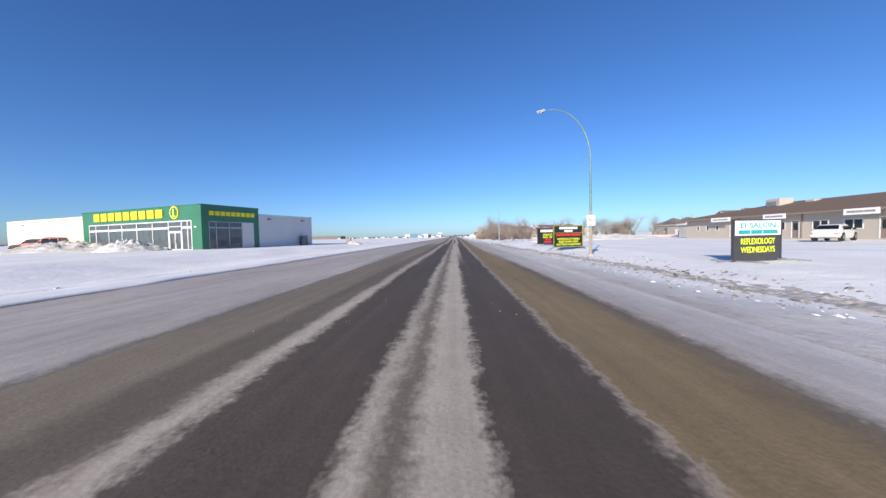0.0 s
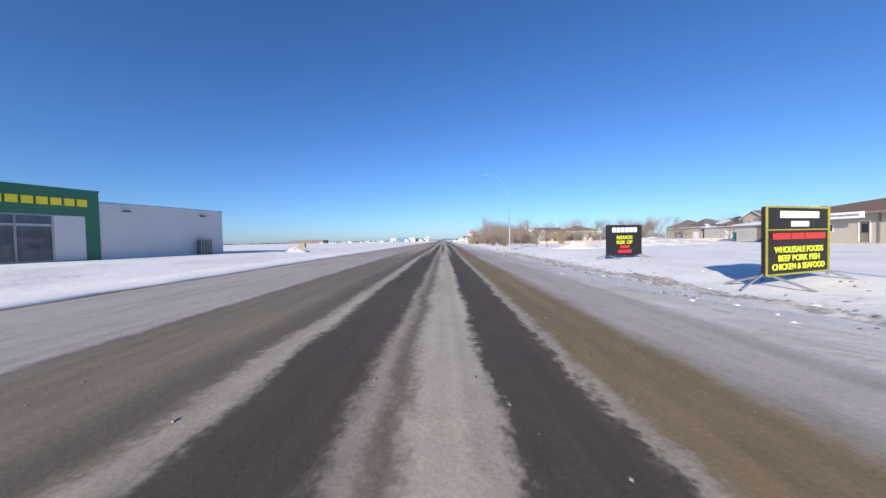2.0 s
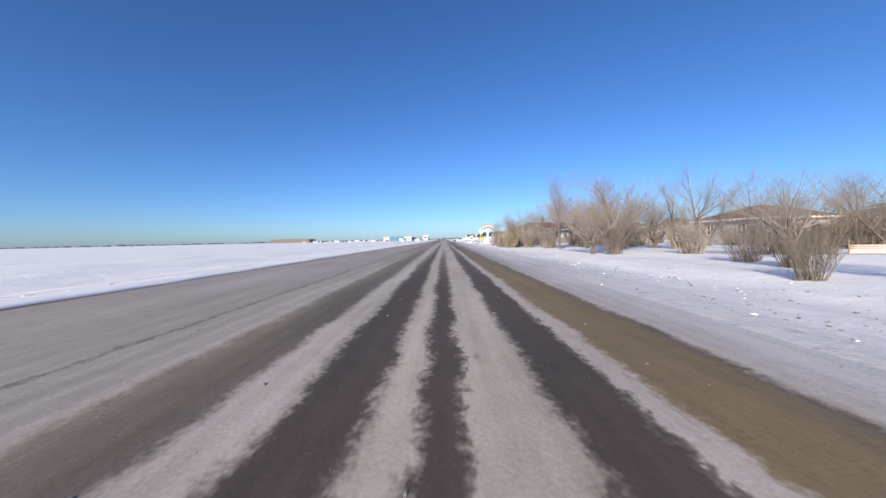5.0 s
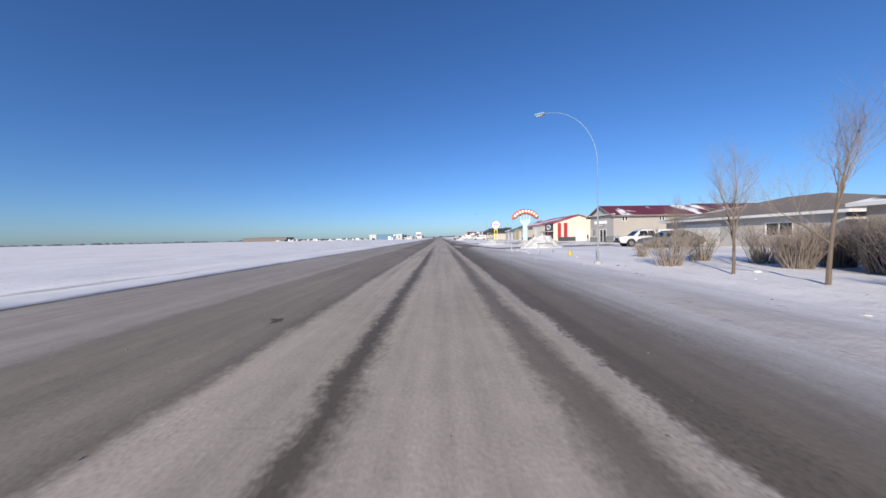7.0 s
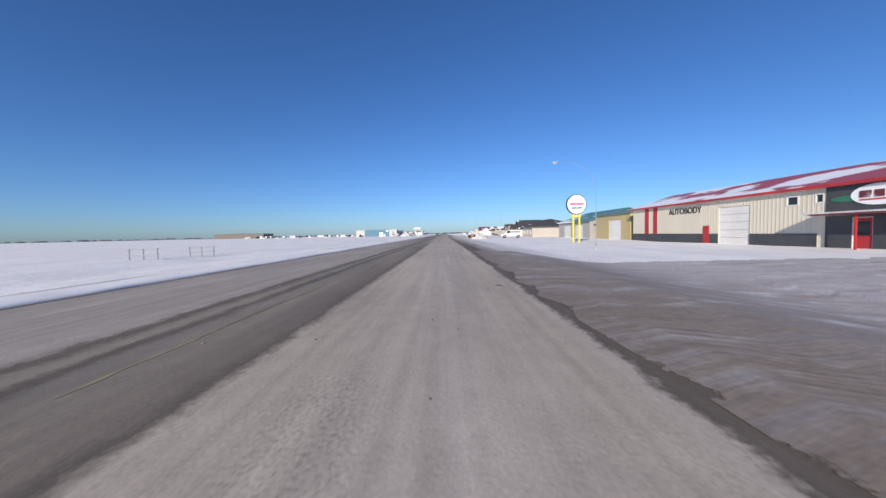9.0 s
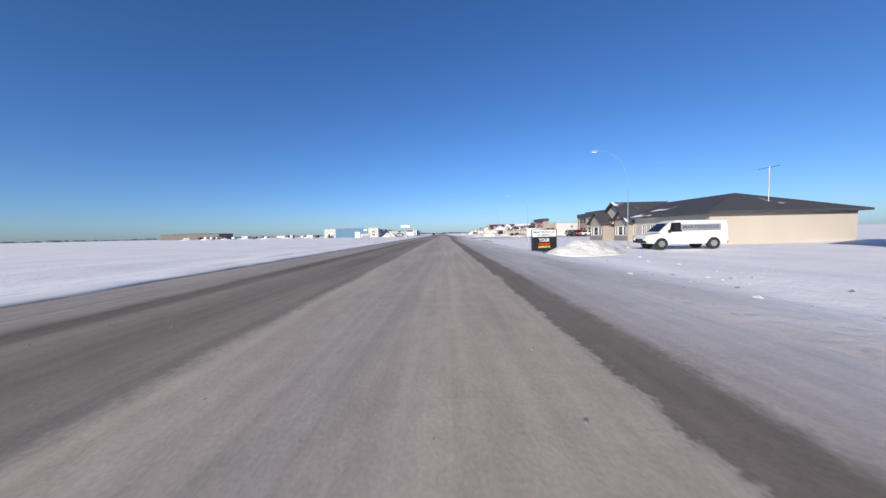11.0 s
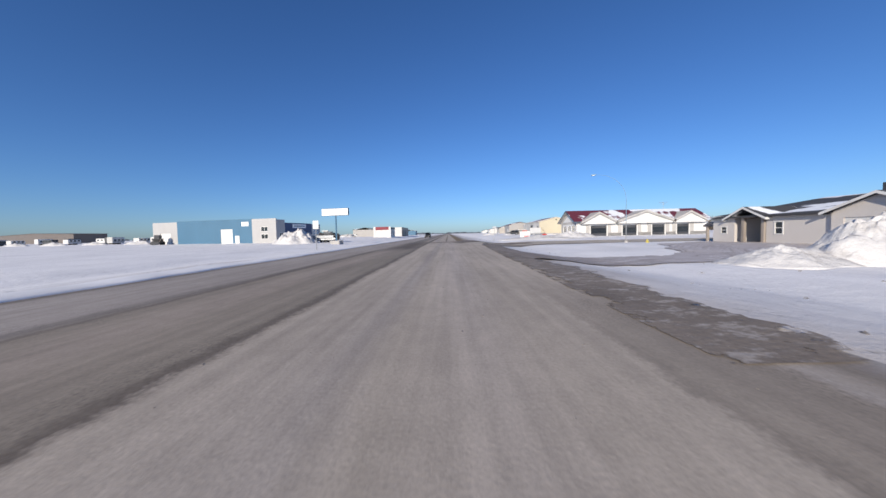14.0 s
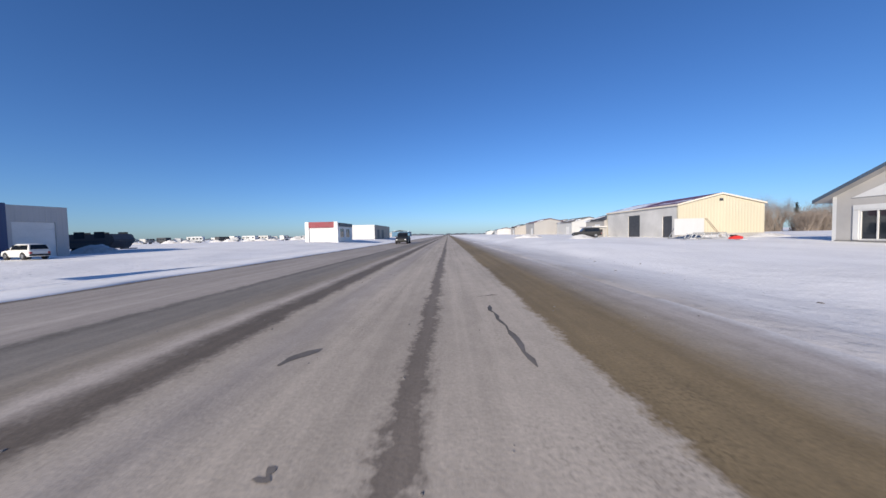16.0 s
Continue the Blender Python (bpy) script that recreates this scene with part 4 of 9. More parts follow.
def shell_ring(x, w, zb, zt, crown=0.0):
    """Cross-section of a car body at x: rounded sides and shoulders."""
    return [(x, -w * 0.90, zb), (x, -w, zb + (zt - zb) * 0.25), (x, -w, zb + (zt - zb) * 0.6), (x, -w * 0.93, zt - 0.03), (x, -w * 0.75, zt + crown), (x, w * 0.75, zt + crown), (x, w * 0.93, zt - 0.03), (x, w, zb + (zt - zb) * 0.6), (x, w, zb + (zt - zb) * 0.25), (x, w * 0.90, zb)]


CARS = {
    # length, half width, wheel radius, wheel positions, body (x, z bottom, z top, width share), cabin (x, z top, width share) and its belt height
    "sedan": (4.9, 0.92, 0.34, (-1.5, 1.45), [(-2.45, 0.42, 0.72, 0.80), (-2.3, 0.3, 0.90, 0.94), (-1.6, 0.22, 0.97, 1.0), (-0.4, 0.2, 0.98, 1.0), (0.9, 0.2, 0.95, 1.0), (1.7, 0.24, 0.86, 0.99), (2.25, 0.3, 0.76, 0.93), (2.45, 0.4, 0.62, 0.80)], [(-1.95, 0.97, 0.86), (-1.15, 1.42, 0.74), (0.15, 1.46, 0.74), (0.7, 1.3, 0.78), (1.15, 0.95, 0.86)], 0.95),
    "suv": (4.7, 0.94, 0.37, (-1.4, 1.4), [(-2.35, 0.42, 0.9, 0.84), (-2.25, 0.32, 1.05, 0.95), (-1.4, 0.26, 1.1, 1.0), (0.8, 0.26, 1.06, 1.0), (1.6, 0.28, 1.0, 0.99), (2.2, 0.34, 0.9, 0.94), (2.35, 0.45, 0.75, 0.82)], [(-2.3, 1.05, 0.88), (-2.05, 1.66, 0.76), (-0.2, 1.74, 0.76), (0.5, 1.6, 0.78), (1.1, 1.04, 0.87)], 1.06),
    "pickup": (5.7, 0.98, 0.40, (-1.85, 1.75), [(-2.85, 0.5, 1.08, 0.94), (-2.75, 0.42, 1.12, 0.98), (-0.9, 0.36, 1.12, 1.0), (0.9, 0.36, 1.13, 1.0), (1.5, 0.36, 1.16, 1.0), (2.55, 0.4, 1.13, 0.98), (2.78, 0.45, 1.08, 0.96), (2.86, 0.5, 1.0, 0.92)], [(-0.95, 1.12, 0.9), (-0.75, 1.80, 0.78), (0.45, 1.86, 0.78), (0.85, 1.7, 0.8), (1.5, 1.12, 0.9)], 1.12),
    "van": (5.6, 0.99, 0.37, (-1.8, 1.75), [(-2.8, 0.42, 1.1, 0.96), (-2.7, 0.34, 1.2, 1.0), (1.2, 0.34, 1.2, 1.0), (1.9, 0.36, 1.12, 0.99), (2.6, 0.4, 1.02, 0.95), (2.8, 0.5, 0.8, 0.85)], [(-2.78, 1.2, 0.96), (-2.72, 2.0, 0.88), (0.6, 2.06, 0.88), (1.1, 1.9, 0.88), (1.95, 1.13, 0.92)], 1.2),
}


def vehicle(kind, x, y, rz, colour, label, category, name="car", size=1.0, canopy=None, solid_sides=False, z=None):
    """A parked vehicle facing local +x, on its wheels."""
    length, hw, wr, axles, body, cabin, belt = CARS[kind]
    e = thing(name, x, y, (land(x, y) if z is None else z) + 0.05, rz, label, category)
    e.scale = (size, size, size)
    bm = bmesh.new()
    loft(bm, [shell_ring(bx, hw * s, zb, zt) for bx, zb, zt, s in body])
    shell = part("body", bm, colour, e)
    bm = bmesh.new()
    n = len(cabin)
    rings = []
    for i, (cx, cz, s) in enumerate(cabin):
        low = belt - 0.06
        rings.append([(cx, -hw * 0.9, low), (cx, -hw * s * 0.98, max(cz - 0.04, low + 0.005)), (cx, -hw * s * 0.85, max(cz, low + 0.01)), (cx, hw * s * 0.85, max(cz, low + 0.01)), (cx, hw * s * 0.98, max(cz - 0.04, low + 0.005)), (cx, hw * 0.9, low)])
    loft(bm, rings)
    part("cabin", bm, colour, e)
    roof_z = max(c[1] for c in cabin)
    hi = [c for c in cabin if c[1] > belt + 0.3]
    a, b = hi[0], hi[-1]
    for s in (-1, 1):
        spans = [] if solid_sides else [(a[0] + 0.08, (a[0] + b[0]) / 2 - 0.05)]
        spans.append(((a[0] + b[0]) / 2 + 0.05, b[0] - 0.05) if not solid_sides else (b[0] - 0.75, b[0] - 0.05))
        for u, v in spans:
            zt = min(roof_z - 0.10, b[1] - 0.02)
            bm = bmesh.new()
            f = lambda q, zz: s * hw * (0.9 + (a[2] - 0.9) * (zz - belt) / (roof_z - belt) + 0.012)
            pts = [(u - 0.05, f(0, belt + 0.02), belt + 0.02), (v + 0.12, f(0, belt + 0.02), belt + 0.02), (v, f(0, zt), zt), (u + 0.05, f(0, zt), zt)]
            prism(bm, [Vector(p) for p in pts], (0, 0, 0), (0, s * 0.012, 0))
            part("side_window", bm, CAR_GLASS, e)
    for p, q, nm in ((cabin[-1], b, "windscreen"), (cabin[0], a, "rear_window")):
        if nm == "rear_window" and solid_sides:
            continue
        s = 1 if nm == "windscreen" else -1
        bm = bmesh.new()
        z_lo, z_hi = max(p[1], belt) + 0.05, q[1] - 0.06
        f = lambda zz: p[0] + (q[0] - p[0]) * (zz - p[1]) / (q[1] - p[1])
        pts = [(f(z_lo) + s * 0.015, -hw * 0.78, z_lo), (f(z_lo) + s * 0.015, hw * 0.78, z_lo), (f(z_hi) + s * 0.015, hw * 0.66, z_hi), (f(z_hi) + s * 0.015, -hw * 0.66, z_hi)]
        prism(bm, [Vector(v) for v in pts], (0, 0, 0), (s * 0.015, 0, 0.008))
        part(nm, bm, CAR_GLASS, e)
    for ax in axles:
        for s in (-1, 1):
            bm = bmesh.new()
            tube(bm, [(ax, s * (hw - 0.20), wr), (ax, s * (hw - 0.17), wr), (ax, s * (hw + 0.01), wr), (ax, s * (hw + 0.03), wr)], [wr * 0.9, wr, wr, wr * 0.92], 18)
            t = part("wheel", bm, TYRE, e)
            bm = bmesh.new()
            tube(bm, [(ax, s * (hw + 0.02), wr), (ax, s * (hw + 0.04), wr)], [wr * 0.64, wr * 0.58], 14)
            part("rim", bm, RIM, t)
            bm = bmesh.new()
            tube(bm, [(ax, s * (hw - 0.25), wr * 1.02), (ax, s * (hw + 0.008), wr * 1.02)], [wr * 1.16, wr * 1.16], 18)
            part("wheel_arch", bm, BLACK, e)
    front, back = body[-1], body[0]
    part("front_bumper", one_box(front[0] - 0.12, front[0] + 0.06, -hw * 0.86, hw * 0.86, front[1] - 0.06, front[1] + 0.14, 0.03), BLACK if kind in ("van", "pickup") else colour, shell)
    part("rear_bumper", one_box(back[0] - 0.07, back[0] + 0.12, -hw * 0.88, hw * 0.88, back[1] - 0.04, back[1] + 0.16, 0.03), BLACK if kind in ("van", "suv") else GALV if kind == "pickup" else colour, shell)
    part("grille", one_box(front[0] - 0.05, front[0] + 0.035, -hw * 0.5, hw * 0.5, front[1] + 0.16, front[2] - 0.06, 0.01), BLACK, shell)
    for s in (-1, 1):
        part("headlight", one_box(front[0] - 0.14, front[0] + 0.03, min(s * hw * 0.55, s * hw * 0.82), max(s * hw * 0.55, s * hw * 0.82), front[2] - 0.22, front[2] - 0.06, 0.02), WHITE_SIGN, shell)
        part("tail_light", one_box(back[0] - 0.03, back[0] + 0.12, min(s * hw * 0.66, s * hw * 0.88), max(s * hw * 0.66, s * hw * 0.88), back[2] - 0.3, back[2] - 0.06, 0.02), DEEP_RED, shell)
        part("mirror", one_box(b[0] + 0.05, b[0] + 0.22, min(s * hw * 0.97, s * hw * 1.18), max(s * hw * 0.97, s * hw * 1.18), belt + 0.0, belt + 0.18, 0.03), BLACK, shell)
    if kind == "pickup":
        if canopy:
            c = part("bed_canopy", one_box(-2.8, -0.98, -hw * 0.86, hw * 0.86, 1.10, 1.78, 0.08), canopy, e)
            for s in (-1, 1):
                part("canopy_window", one_box(-2.5, -1.3, min(s * hw * 0.85, s * hw * 0.875), max(s * hw * 0.85, s * hw * 0.875), 1.28, 1.62), CAR_GLASS, c)
        else:
            part("bed_liner", one_box(-2.7, -1.02, -hw * 0.8, hw * 0.8, 1.10, 1.125), BLACK, e)
    return e


def bare_tree_mesh(seed, height, spread, levels=5, lean=0.15, forks=0):
    """Leafless tree: tapered limbs and fine twigs, from one stem or from several that fork low; returns trunk and crown data."""
    rnd = random.Random(seed)
    trunk = ([], [])
    crown = ([], [])

    def limb(store, p, q, r0, r1, sides):
        verts, faces = store
        way = (q - p).normalized()
        up = Vector((0, 0, 1)) if abs(way.z) < 0.9 else Vector((1, 0, 0))
        a = way.cross(up).normalized()
        b = way.cross(a)
        n = len(verts)
        for c, r in ((p, r0), (q, r1)):
            for k in range(sides):
                t = k * math.tau / sides
                verts.append(c + a * r * math.cos(t) + b * r * math.sin(t))
        for k in range(sides):
            j = (k + 1) % sides
            faces.append((n + k, n + j, n + sides + j, n + sides + k))

    def grow(p, way, length, r, level):
        segs = 3 if level < 3 else 2
        for i in range(segs):
            bend = Vector((rnd.uniform(-1, 1), rnd.uniform(-1, 1), rnd.uniform(-0.3, 0.9))) * (lean + 0.07 * level)
            way = (way + bend * (0.45 if level < 2 else 1.0)).normalized()
            q = p + way * length / segs
            r2 = r * (0.86 if level < 2 else 0.75)
            limb(trunk if level < 2 else crown, p, q, r, r2, 7 if level == 0 else 5 if level < 3 else 3)
            p, r = q, r2
            if level < levels and (i > 0 or level > 0):
                for _ in range(rnd.choice((1, 2, 2)) if level < 3 else 2):
                    side = Vector((rnd.uniform(-1, 1), rnd.uniform(-1, 1), rnd.uniform(-0.15, 0.8))).normalized()
                    grow(p, (way * 0.75 + side * spread).normalized(), length * rnd.uniform(0.55, 0.8), r * rnd.uniform(0.45, 0.7), level + 1)
        if level < levels:
            grow(p, way, length * 0.7, r * 0.8, level + 1)

    if forks:
        foot, crotch = Vector((0, 0, -0.2)), Vector((0.04, 0.02, height * 0.09))
        limb(trunk, foot, crotch, height * 0.021, height * 0.018, 7)
        for k in range(forks):
            a = k * math.tau / forks + rnd.uniform(-0.4, 0.4)
            grow(crotch, Vector((math.cos(a), math.sin(a), rnd.uniform(1.0, 1.7))).normalized(), height * rnd.uniform(0.26, 0.34), height * 0.012, 1)
    else:
        grow(Vector((0, 0, -0.2)), Vector((0, 0, 1)), height * 0.36, height * 0.015, 0)
    top = max(v.z for v in crown[0])
    k = height / top
    for store in (trunk, crown):
        store[0][:] = [v * k for v in store[0]]
    return trunk, crown


def bare_tree(x, y, height, seed, spread=0.8, levels=5, twig=None, forks=0, label="bare leafless deciduous tree standing in the snow", group="bare trees beside the road", name="tree"):
    e = thing(name, x, y, land(x, y) - 0.05, 0, label, "tree", group)
    trunk, crown = bare_tree_mesh(seed, height, spread, levels, forks=forks)
    from_lists("trunk", trunk[0], trunk[1], BARK, e)
    from_lists("crown", crown[0], crown[1], twig or TWIG, e)
    return e


def bush(x, y, height, seed, n=70, twig=None, label="leafless shrub of thin upright twigs in the snow", name="shrub"):
    """A shrub: many thin stems from one foot, each with side twigs."""
    rnd = random.Random(seed)
    e = thing(name, x, y, land(x, y) - 0.03, 0, label, "shrub", "leafless shrubs")
    verts, faces = [], []

    def stick(p, q, r):
        k = len(verts)
        for c, rr in ((p, r), (q, r * 0.4)):
            verts.extend((c + Vector((rr, 0, 0)), c + Vector((-rr * 0.5, rr * 0.87, 0)), c + Vector((-rr * 0.5, -rr * 0.87, 0))))
        faces.extend(((k, k + 1, k + 4, k + 3), (k + 1, k + 2, k + 5, k + 4), (k + 2, k, k + 3, k + 5)))

    for i in range(n):
        a = rnd.uniform(0, math.tau)
        p = Vector((math.cos(a), math.sin(a), 0)) * rnd.uniform(0, 0.22) * height
        way = Vector((math.cos(a) * rnd.uniform(0.05, 0.6), math.sin(a) * rnd.uniform(0.05, 0.6), 1)).normalized()
        ln = height * rnd.uniform(0.5, 1.0)
        m = p + way * ln * 0.55
        stick(p, m, 0.014)
        tip = m + (way + Vector((rnd.uniform(-.4, .4), rnd.uniform(-.4, .4), 0.1))).normalized() * ln * 0.45
        stick(m, tip, 0.009)
        for _ in range(4):
            q = m.lerp(tip, rnd.uniform(0, 0.9))
            stick(q, q + Vector((rnd.uniform(-1, 1), rnd.uniform(-1, 1), rnd.uniform(0.3, 1.2))).normalized() * ln * rnd.uniform(0.12, 0.3), 0.006)
    from_lists("branchwork", verts, faces, twig or TWIG, e)
    return e


def spruce(x, y, height, seed, label="dark evergreen spruce tree behind a yard"):
    """Conifer: tapered trunk and whorls of drooping boughs set with many short needle sprays."""
    rnd = random.Random(seed)
    e = thing("spruce_tree", x, y, land(x, y) - 0.05, 0, label, "tree", "spruce trees")
    bm = bmesh.new()
    tube(bm, [(0, 0, -0.2), (0, 0, height * 0.5), (0, 0, height)], [height * 0.022, height * 0.014, 0.01], 7)
    part("trunk", bm, BARK, e)
    verts, faces = [], []
    z = height * 0.06
    while z < height * 0.99:
        reach = (1 - z / height) * height * 0.26 + 0.08
        for k in range(9):
            a = rnd.uniform(0, math.tau)
            n = reach * rnd.uniform(0.7, 1.1)
            for _ in range(7):
                f = rnd.uniform(0.15, 1.0)
                p = Vector((math.cos(a) * n * f, math.sin(a) * n * f, z - 0.35 * n * f * f + rnd.uniform(-0.08, 0.08)))
                d = Vector((rnd.uniform(-1, 1), rnd.uniform(-1, 1), rnd.uniform(-0.5, 0.2))).normalized() * rnd.uniform(0.15, 0.35) * height / 8
                q = d.cross(Vector((0, 0, 1))).normalized() * 0.07 * height / 8
                b = len(verts)
                verts += [p - q, p + q, p + d * 0.6 + q * 0.8 + Vector((0, 0, -0.04)), p + d]
                faces += [(b, b + 1, b + 2), (b, b + 2, b + 3)]
        z += height * 0.03
    from_lists("boughs", verts, faces, NEEDLES, e)
    return e

# ---- side street, entrances and yards ----
def mapped(ob, name, values):
    """A texture layer with one value a vertex."""
    uv = ob.data.uv_layers.new(name=name)
    for loop in ob.data.loops:
        uv.data[loop.index].uv = values[loop.vertex_index]


def apron(south, north, x0, x1, material, label, category, seed, step=0.3, lift=0.035, nibble=0.22):
    """Driven ground joining the road with curved corners; south and north: y of each edge at x."""
    verts, faces, flow, rim, n, xs = [], [], [], [], 30, steps(x0, x1, step)
    for x in xs:
        lo = between(x, south) + 0.6 * noise.fractal(Vector((x * 0.8, seed, 0)), 0.6, 2.2, 5)
        hi = between(x, north) + 0.6 * noise.fractal(Vector((x * 0.8, seed + 5, 0)), 0.6, 2.2, 5)
        for j in range(n + 1):
            y = lo + (hi - lo) * j / n
            nib = nibble * noise.fractal(Vector((y * 0.9, seed, 3)), 0.5, 2.3, 5) * max(0.0, 1 - (x - x0) / 1.2)
            off = between(x, ((EDGE_RIGHT + 0.1, 0.0), (4.2, 1.0)))
            verts.append((x + nib, y, (ROAD_Z + lift - 0.008) * (1 - off) + (ground_height(x, y) + lift) * off))
            flow.append((x - x0, (hi - lo) * (j / n - 0.5)))
            rim.append((min(j, n - j) / n * (hi - lo) * 0.8, 0.0) if x > 3.5 else (min(min(j, n - j) / n * (hi - lo) * 0.8, 1.5 * (x - x0)), 0.0))
    for i in range(len(xs) - 1):
        for j in range(n):
            a = i * (n + 1) + j
            faces.append((a, a + n + 1, a + n + 2, a + 1))
    ob = from_lists("pavement", verts, faces, material, None, True)
    mapped(ob, "flow", flow)
    mapped(ob, "edge", rim)
    return tagged(ob, label, category, kind="structure")


def driveway(x1, y0, y1, south, north, material, label, seed, x0=1.5):
    """A driveway between y0 and y1 that widens by south and north metres where it meets the road."""
    apron(((x0, y0 - south), (3.0, y0 - south * 0.85), (4.2, y0 - south * 0.35), (6.5, y0), (x1, y0 + 0.5)), ((x0, y1 + north), (3.0, y1 + north * 0.85), (4.2, y1 + north * 0.35), (6.5, y1), (x1, y1 - 0.5)), x0, x1, material, label, "driveway", seed)


driveway(23.5, 173.5, 189.0, 3.0, 3.0, LILAC, "brown slushy yard entrance beside the road", 11)
driveway(34.0, 311.5, 319.5, 4.0, 1.8, LILAC, "grey-brown slushy driveway to the shops", 12)
driveway(32.0, 325.4, 332.0, 1.6, 2.6, LILAC, "brown slushy driveway to the shops", 13)
apron(((2.7, 345.4), (3.4, 346.0), (6.5, 346.8), (12.6, 347.4), (27.0, 349.2)), ((2.7, 353.2), (3.4, 352.4), (5.5, 351.4), (11.5, 351.2), (13.4, 352.8), (15.5, 357.5), (19.0, 363.0), (27.0, 366.5)), 2.7, 27.0, LILAC, "grey-brown slushy driveway widening before the bungalow", "driveway", 14)
apron(((1.5, 145.5), (2.5, 146.6), (3.0, 148.4), (3.8, 150.8), (4.6, 152.8), (6.6, 154.6), (22.0, 156.5)), ((1.5, 161.5), (3.2, 161.4), (4.0, 160.2), (5.3, 159.2), (9.0, 158.8), (22.0, 160.5)),
      1.5, 22.0, DRIVEN, "brown slushy driveway to the smokehouse shop", "driveway", 4)

SOUTH_KERB = ((2.2, 357.0), (2.8, 361.5), (3.4, 364.4), (4.9, 366.8), (8.5, 369.0), (14.0, 369.7), (70.0, 371.0))
NORTH_KERB = ((1.2, 380.5), (2.2, 378.9), (4.4, 377.6), (8.0, 377.2), (70.0, 377.0))
verts, faces, n = [], [], 12
xs = steps(2.2, 15.0, 0.35) + steps(16.0, 70.0, 2.0)
for x in xs:
    lo, hi = between(x, SOUTH_KERB) + 0.25 * noise.noise(Vector((x, 2, 0))), between(x, NORTH_KERB) + 0.25 * noise.noise(Vector((x, 7, 0)))
    off = between(x, ((EDGE_RIGHT + 0.1, 0.0), (4.2, 1.0)))
    verts += [(x, lo + (hi - lo) * j / n, (ROAD_Z + 0.0235) * (1 - off) + (ground_height(x, lo + (hi - lo) * j / n) + 0.03) * off) for j in range(n + 1)]
for i in range(len(xs) - 1):
    for j in range(n):
        a = i * (n + 1) + j
        faces.append((a, a + n + 1, a + n + 2, a + 1))
tagged(from_lists("side_street", verts, faces, PALE_STREET, None, True), "pale dry side street joining the main road", "street", kind="structure")
VERGE_IN = ((336.0, 2.0), (345.0, 2.2), (352.0, 2.4), (359.0, 2.7), (363.5, 3.1), (365.0, 3.4), (367.4, 4.9), (369.5, 8.5))
VERGE_OUT = ((336.0, 3.1), (345.0, 3.5), (352.0, 3.9), (359.0, 4.3), (363.5, 5.0), (365.0, 6.0), (367.4, 9.4), (369.5, 17.0))
verts, faces, rim, n = [], [], [], 14
ys = steps(336.0, 369.5, 0.3)
for y in ys:
    a, b = between(y, VERGE_IN), between(y, VERGE_OUT) + 0.5 * noise.fractal(Vector((y * 0.5, 3, 0)), 0.6, 2.2, 5)
    for j in range(n + 1):
        x = a + (b - a) * j / n
        verts.append((x, y, max(ground_height(x, y) + 0.04, ROAD_Z + 0.03 - 0.3 * max(0.0, x - EDGE_RIGHT))))
        rim.append((min(j, n - j) / n * (b - a), 0.0))
for i in range(len(ys) - 1):
    for j in range(n):
        a = i * (n + 1) + j
        faces.append((a, a + 1, a + n + 2, a + n + 1))
VERGE_MUD = tracked_mud("frozen_brown_mud", (0.25, 0.205, 0.165), (0.18, 0.145, 0.115), (0.44, 0.395, 0.36))
verge = from_lists("verge", verts, faces, VERGE_MUD, None, True)
mapped(verge, "edge", rim)
tagged(verge, "brown frozen slush verge round the street corner", "verge", kind="structure")

CROSSING = tracked_mud("tracked_brown_mud", (0.20, 0.16, 0.125), (0.135, 0.105, 0.085), (0.40, 0.35, 0.30))
apron(((-4.6, 370.6), (-2.6, 368.2), (-1.0, 369.4), (0.3, 370.0), (0.7, 367.5), (1.2, 365.4), (1.9, 367.8), (3.5, 370.2), (6.0, 371.4), (10.0, 372.2)), ((-4.6, 371.8), (-2.6, 371.6), (0.0, 372.4), (0.8, 373.0), (1.25, 374.5), (1.9, 378.0), (3.0, 378.4), (6.0, 376.4), (10.0, 375.0)),
      -4.6, 10.0, CROSSING, "brown mud tracked across the junction by turning wheels", "street", 21, 0.2, 0.037)

# ---- discount store with the green front ----
B = footprint("discount_store", -27.8, 35.1, 0.55, -18, -45.0, 0.0, 0.3, 16.9, "low store with green front, yellow sign blocks and pale walls", "store")
wall(B, "S", 4.7, CREAM, u0=0.0, u1=22.2, name="wall", label="cream wall panels")
wall(B, "E", 4.25, GREY_PANEL, u0=6.9)
wall(B, "W", 4.25, GREY_PANEL)
wall(B, "N", 4.25, GREY_PANEL)
flat_roof(B, 4.3, None, 0.08, GALV)
for u in (8.6, 14.6):
    strip(B, "E", u - 0.25, u + 0.25, 3.72, 3.82, CHARCOAL, "wall_light", 0.003, 0.22)
strip(B, "S", 5.0, 5.5, 3.9, 4.0, CHARCOAL, "wall_light", 0.003, 0.2)
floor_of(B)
B["x0"], B["y0"], B["y1"], B["x1"] = -23.0, 0.0, 7.25, 0.06
posts = [-21.5, -20.0, -17.2, -14.4, -11.4, -8.4, -5.5, -3.2, -2.2, -1.55]
fx = lambda x: x + 23.0
front = [(fx(-21.5), fx(-5.5), 0.28, 3.35), (fx(-5.5), fx(-3.2), 0.0, 3.35), (fx(-3.2), fx(-1.55), 0.0, 3.35)]
wall(B, "S", 5.05, GREEN, front, label="deep green shop front")
side = [(0.8, 4.8, 0.12, 3.2)]
wall(B, "E", 5.05, GREEN, side)
wall(B, "N", 5.05, GREEN)
wall(B, "W", 5.05, GREEN, z0=4.2)
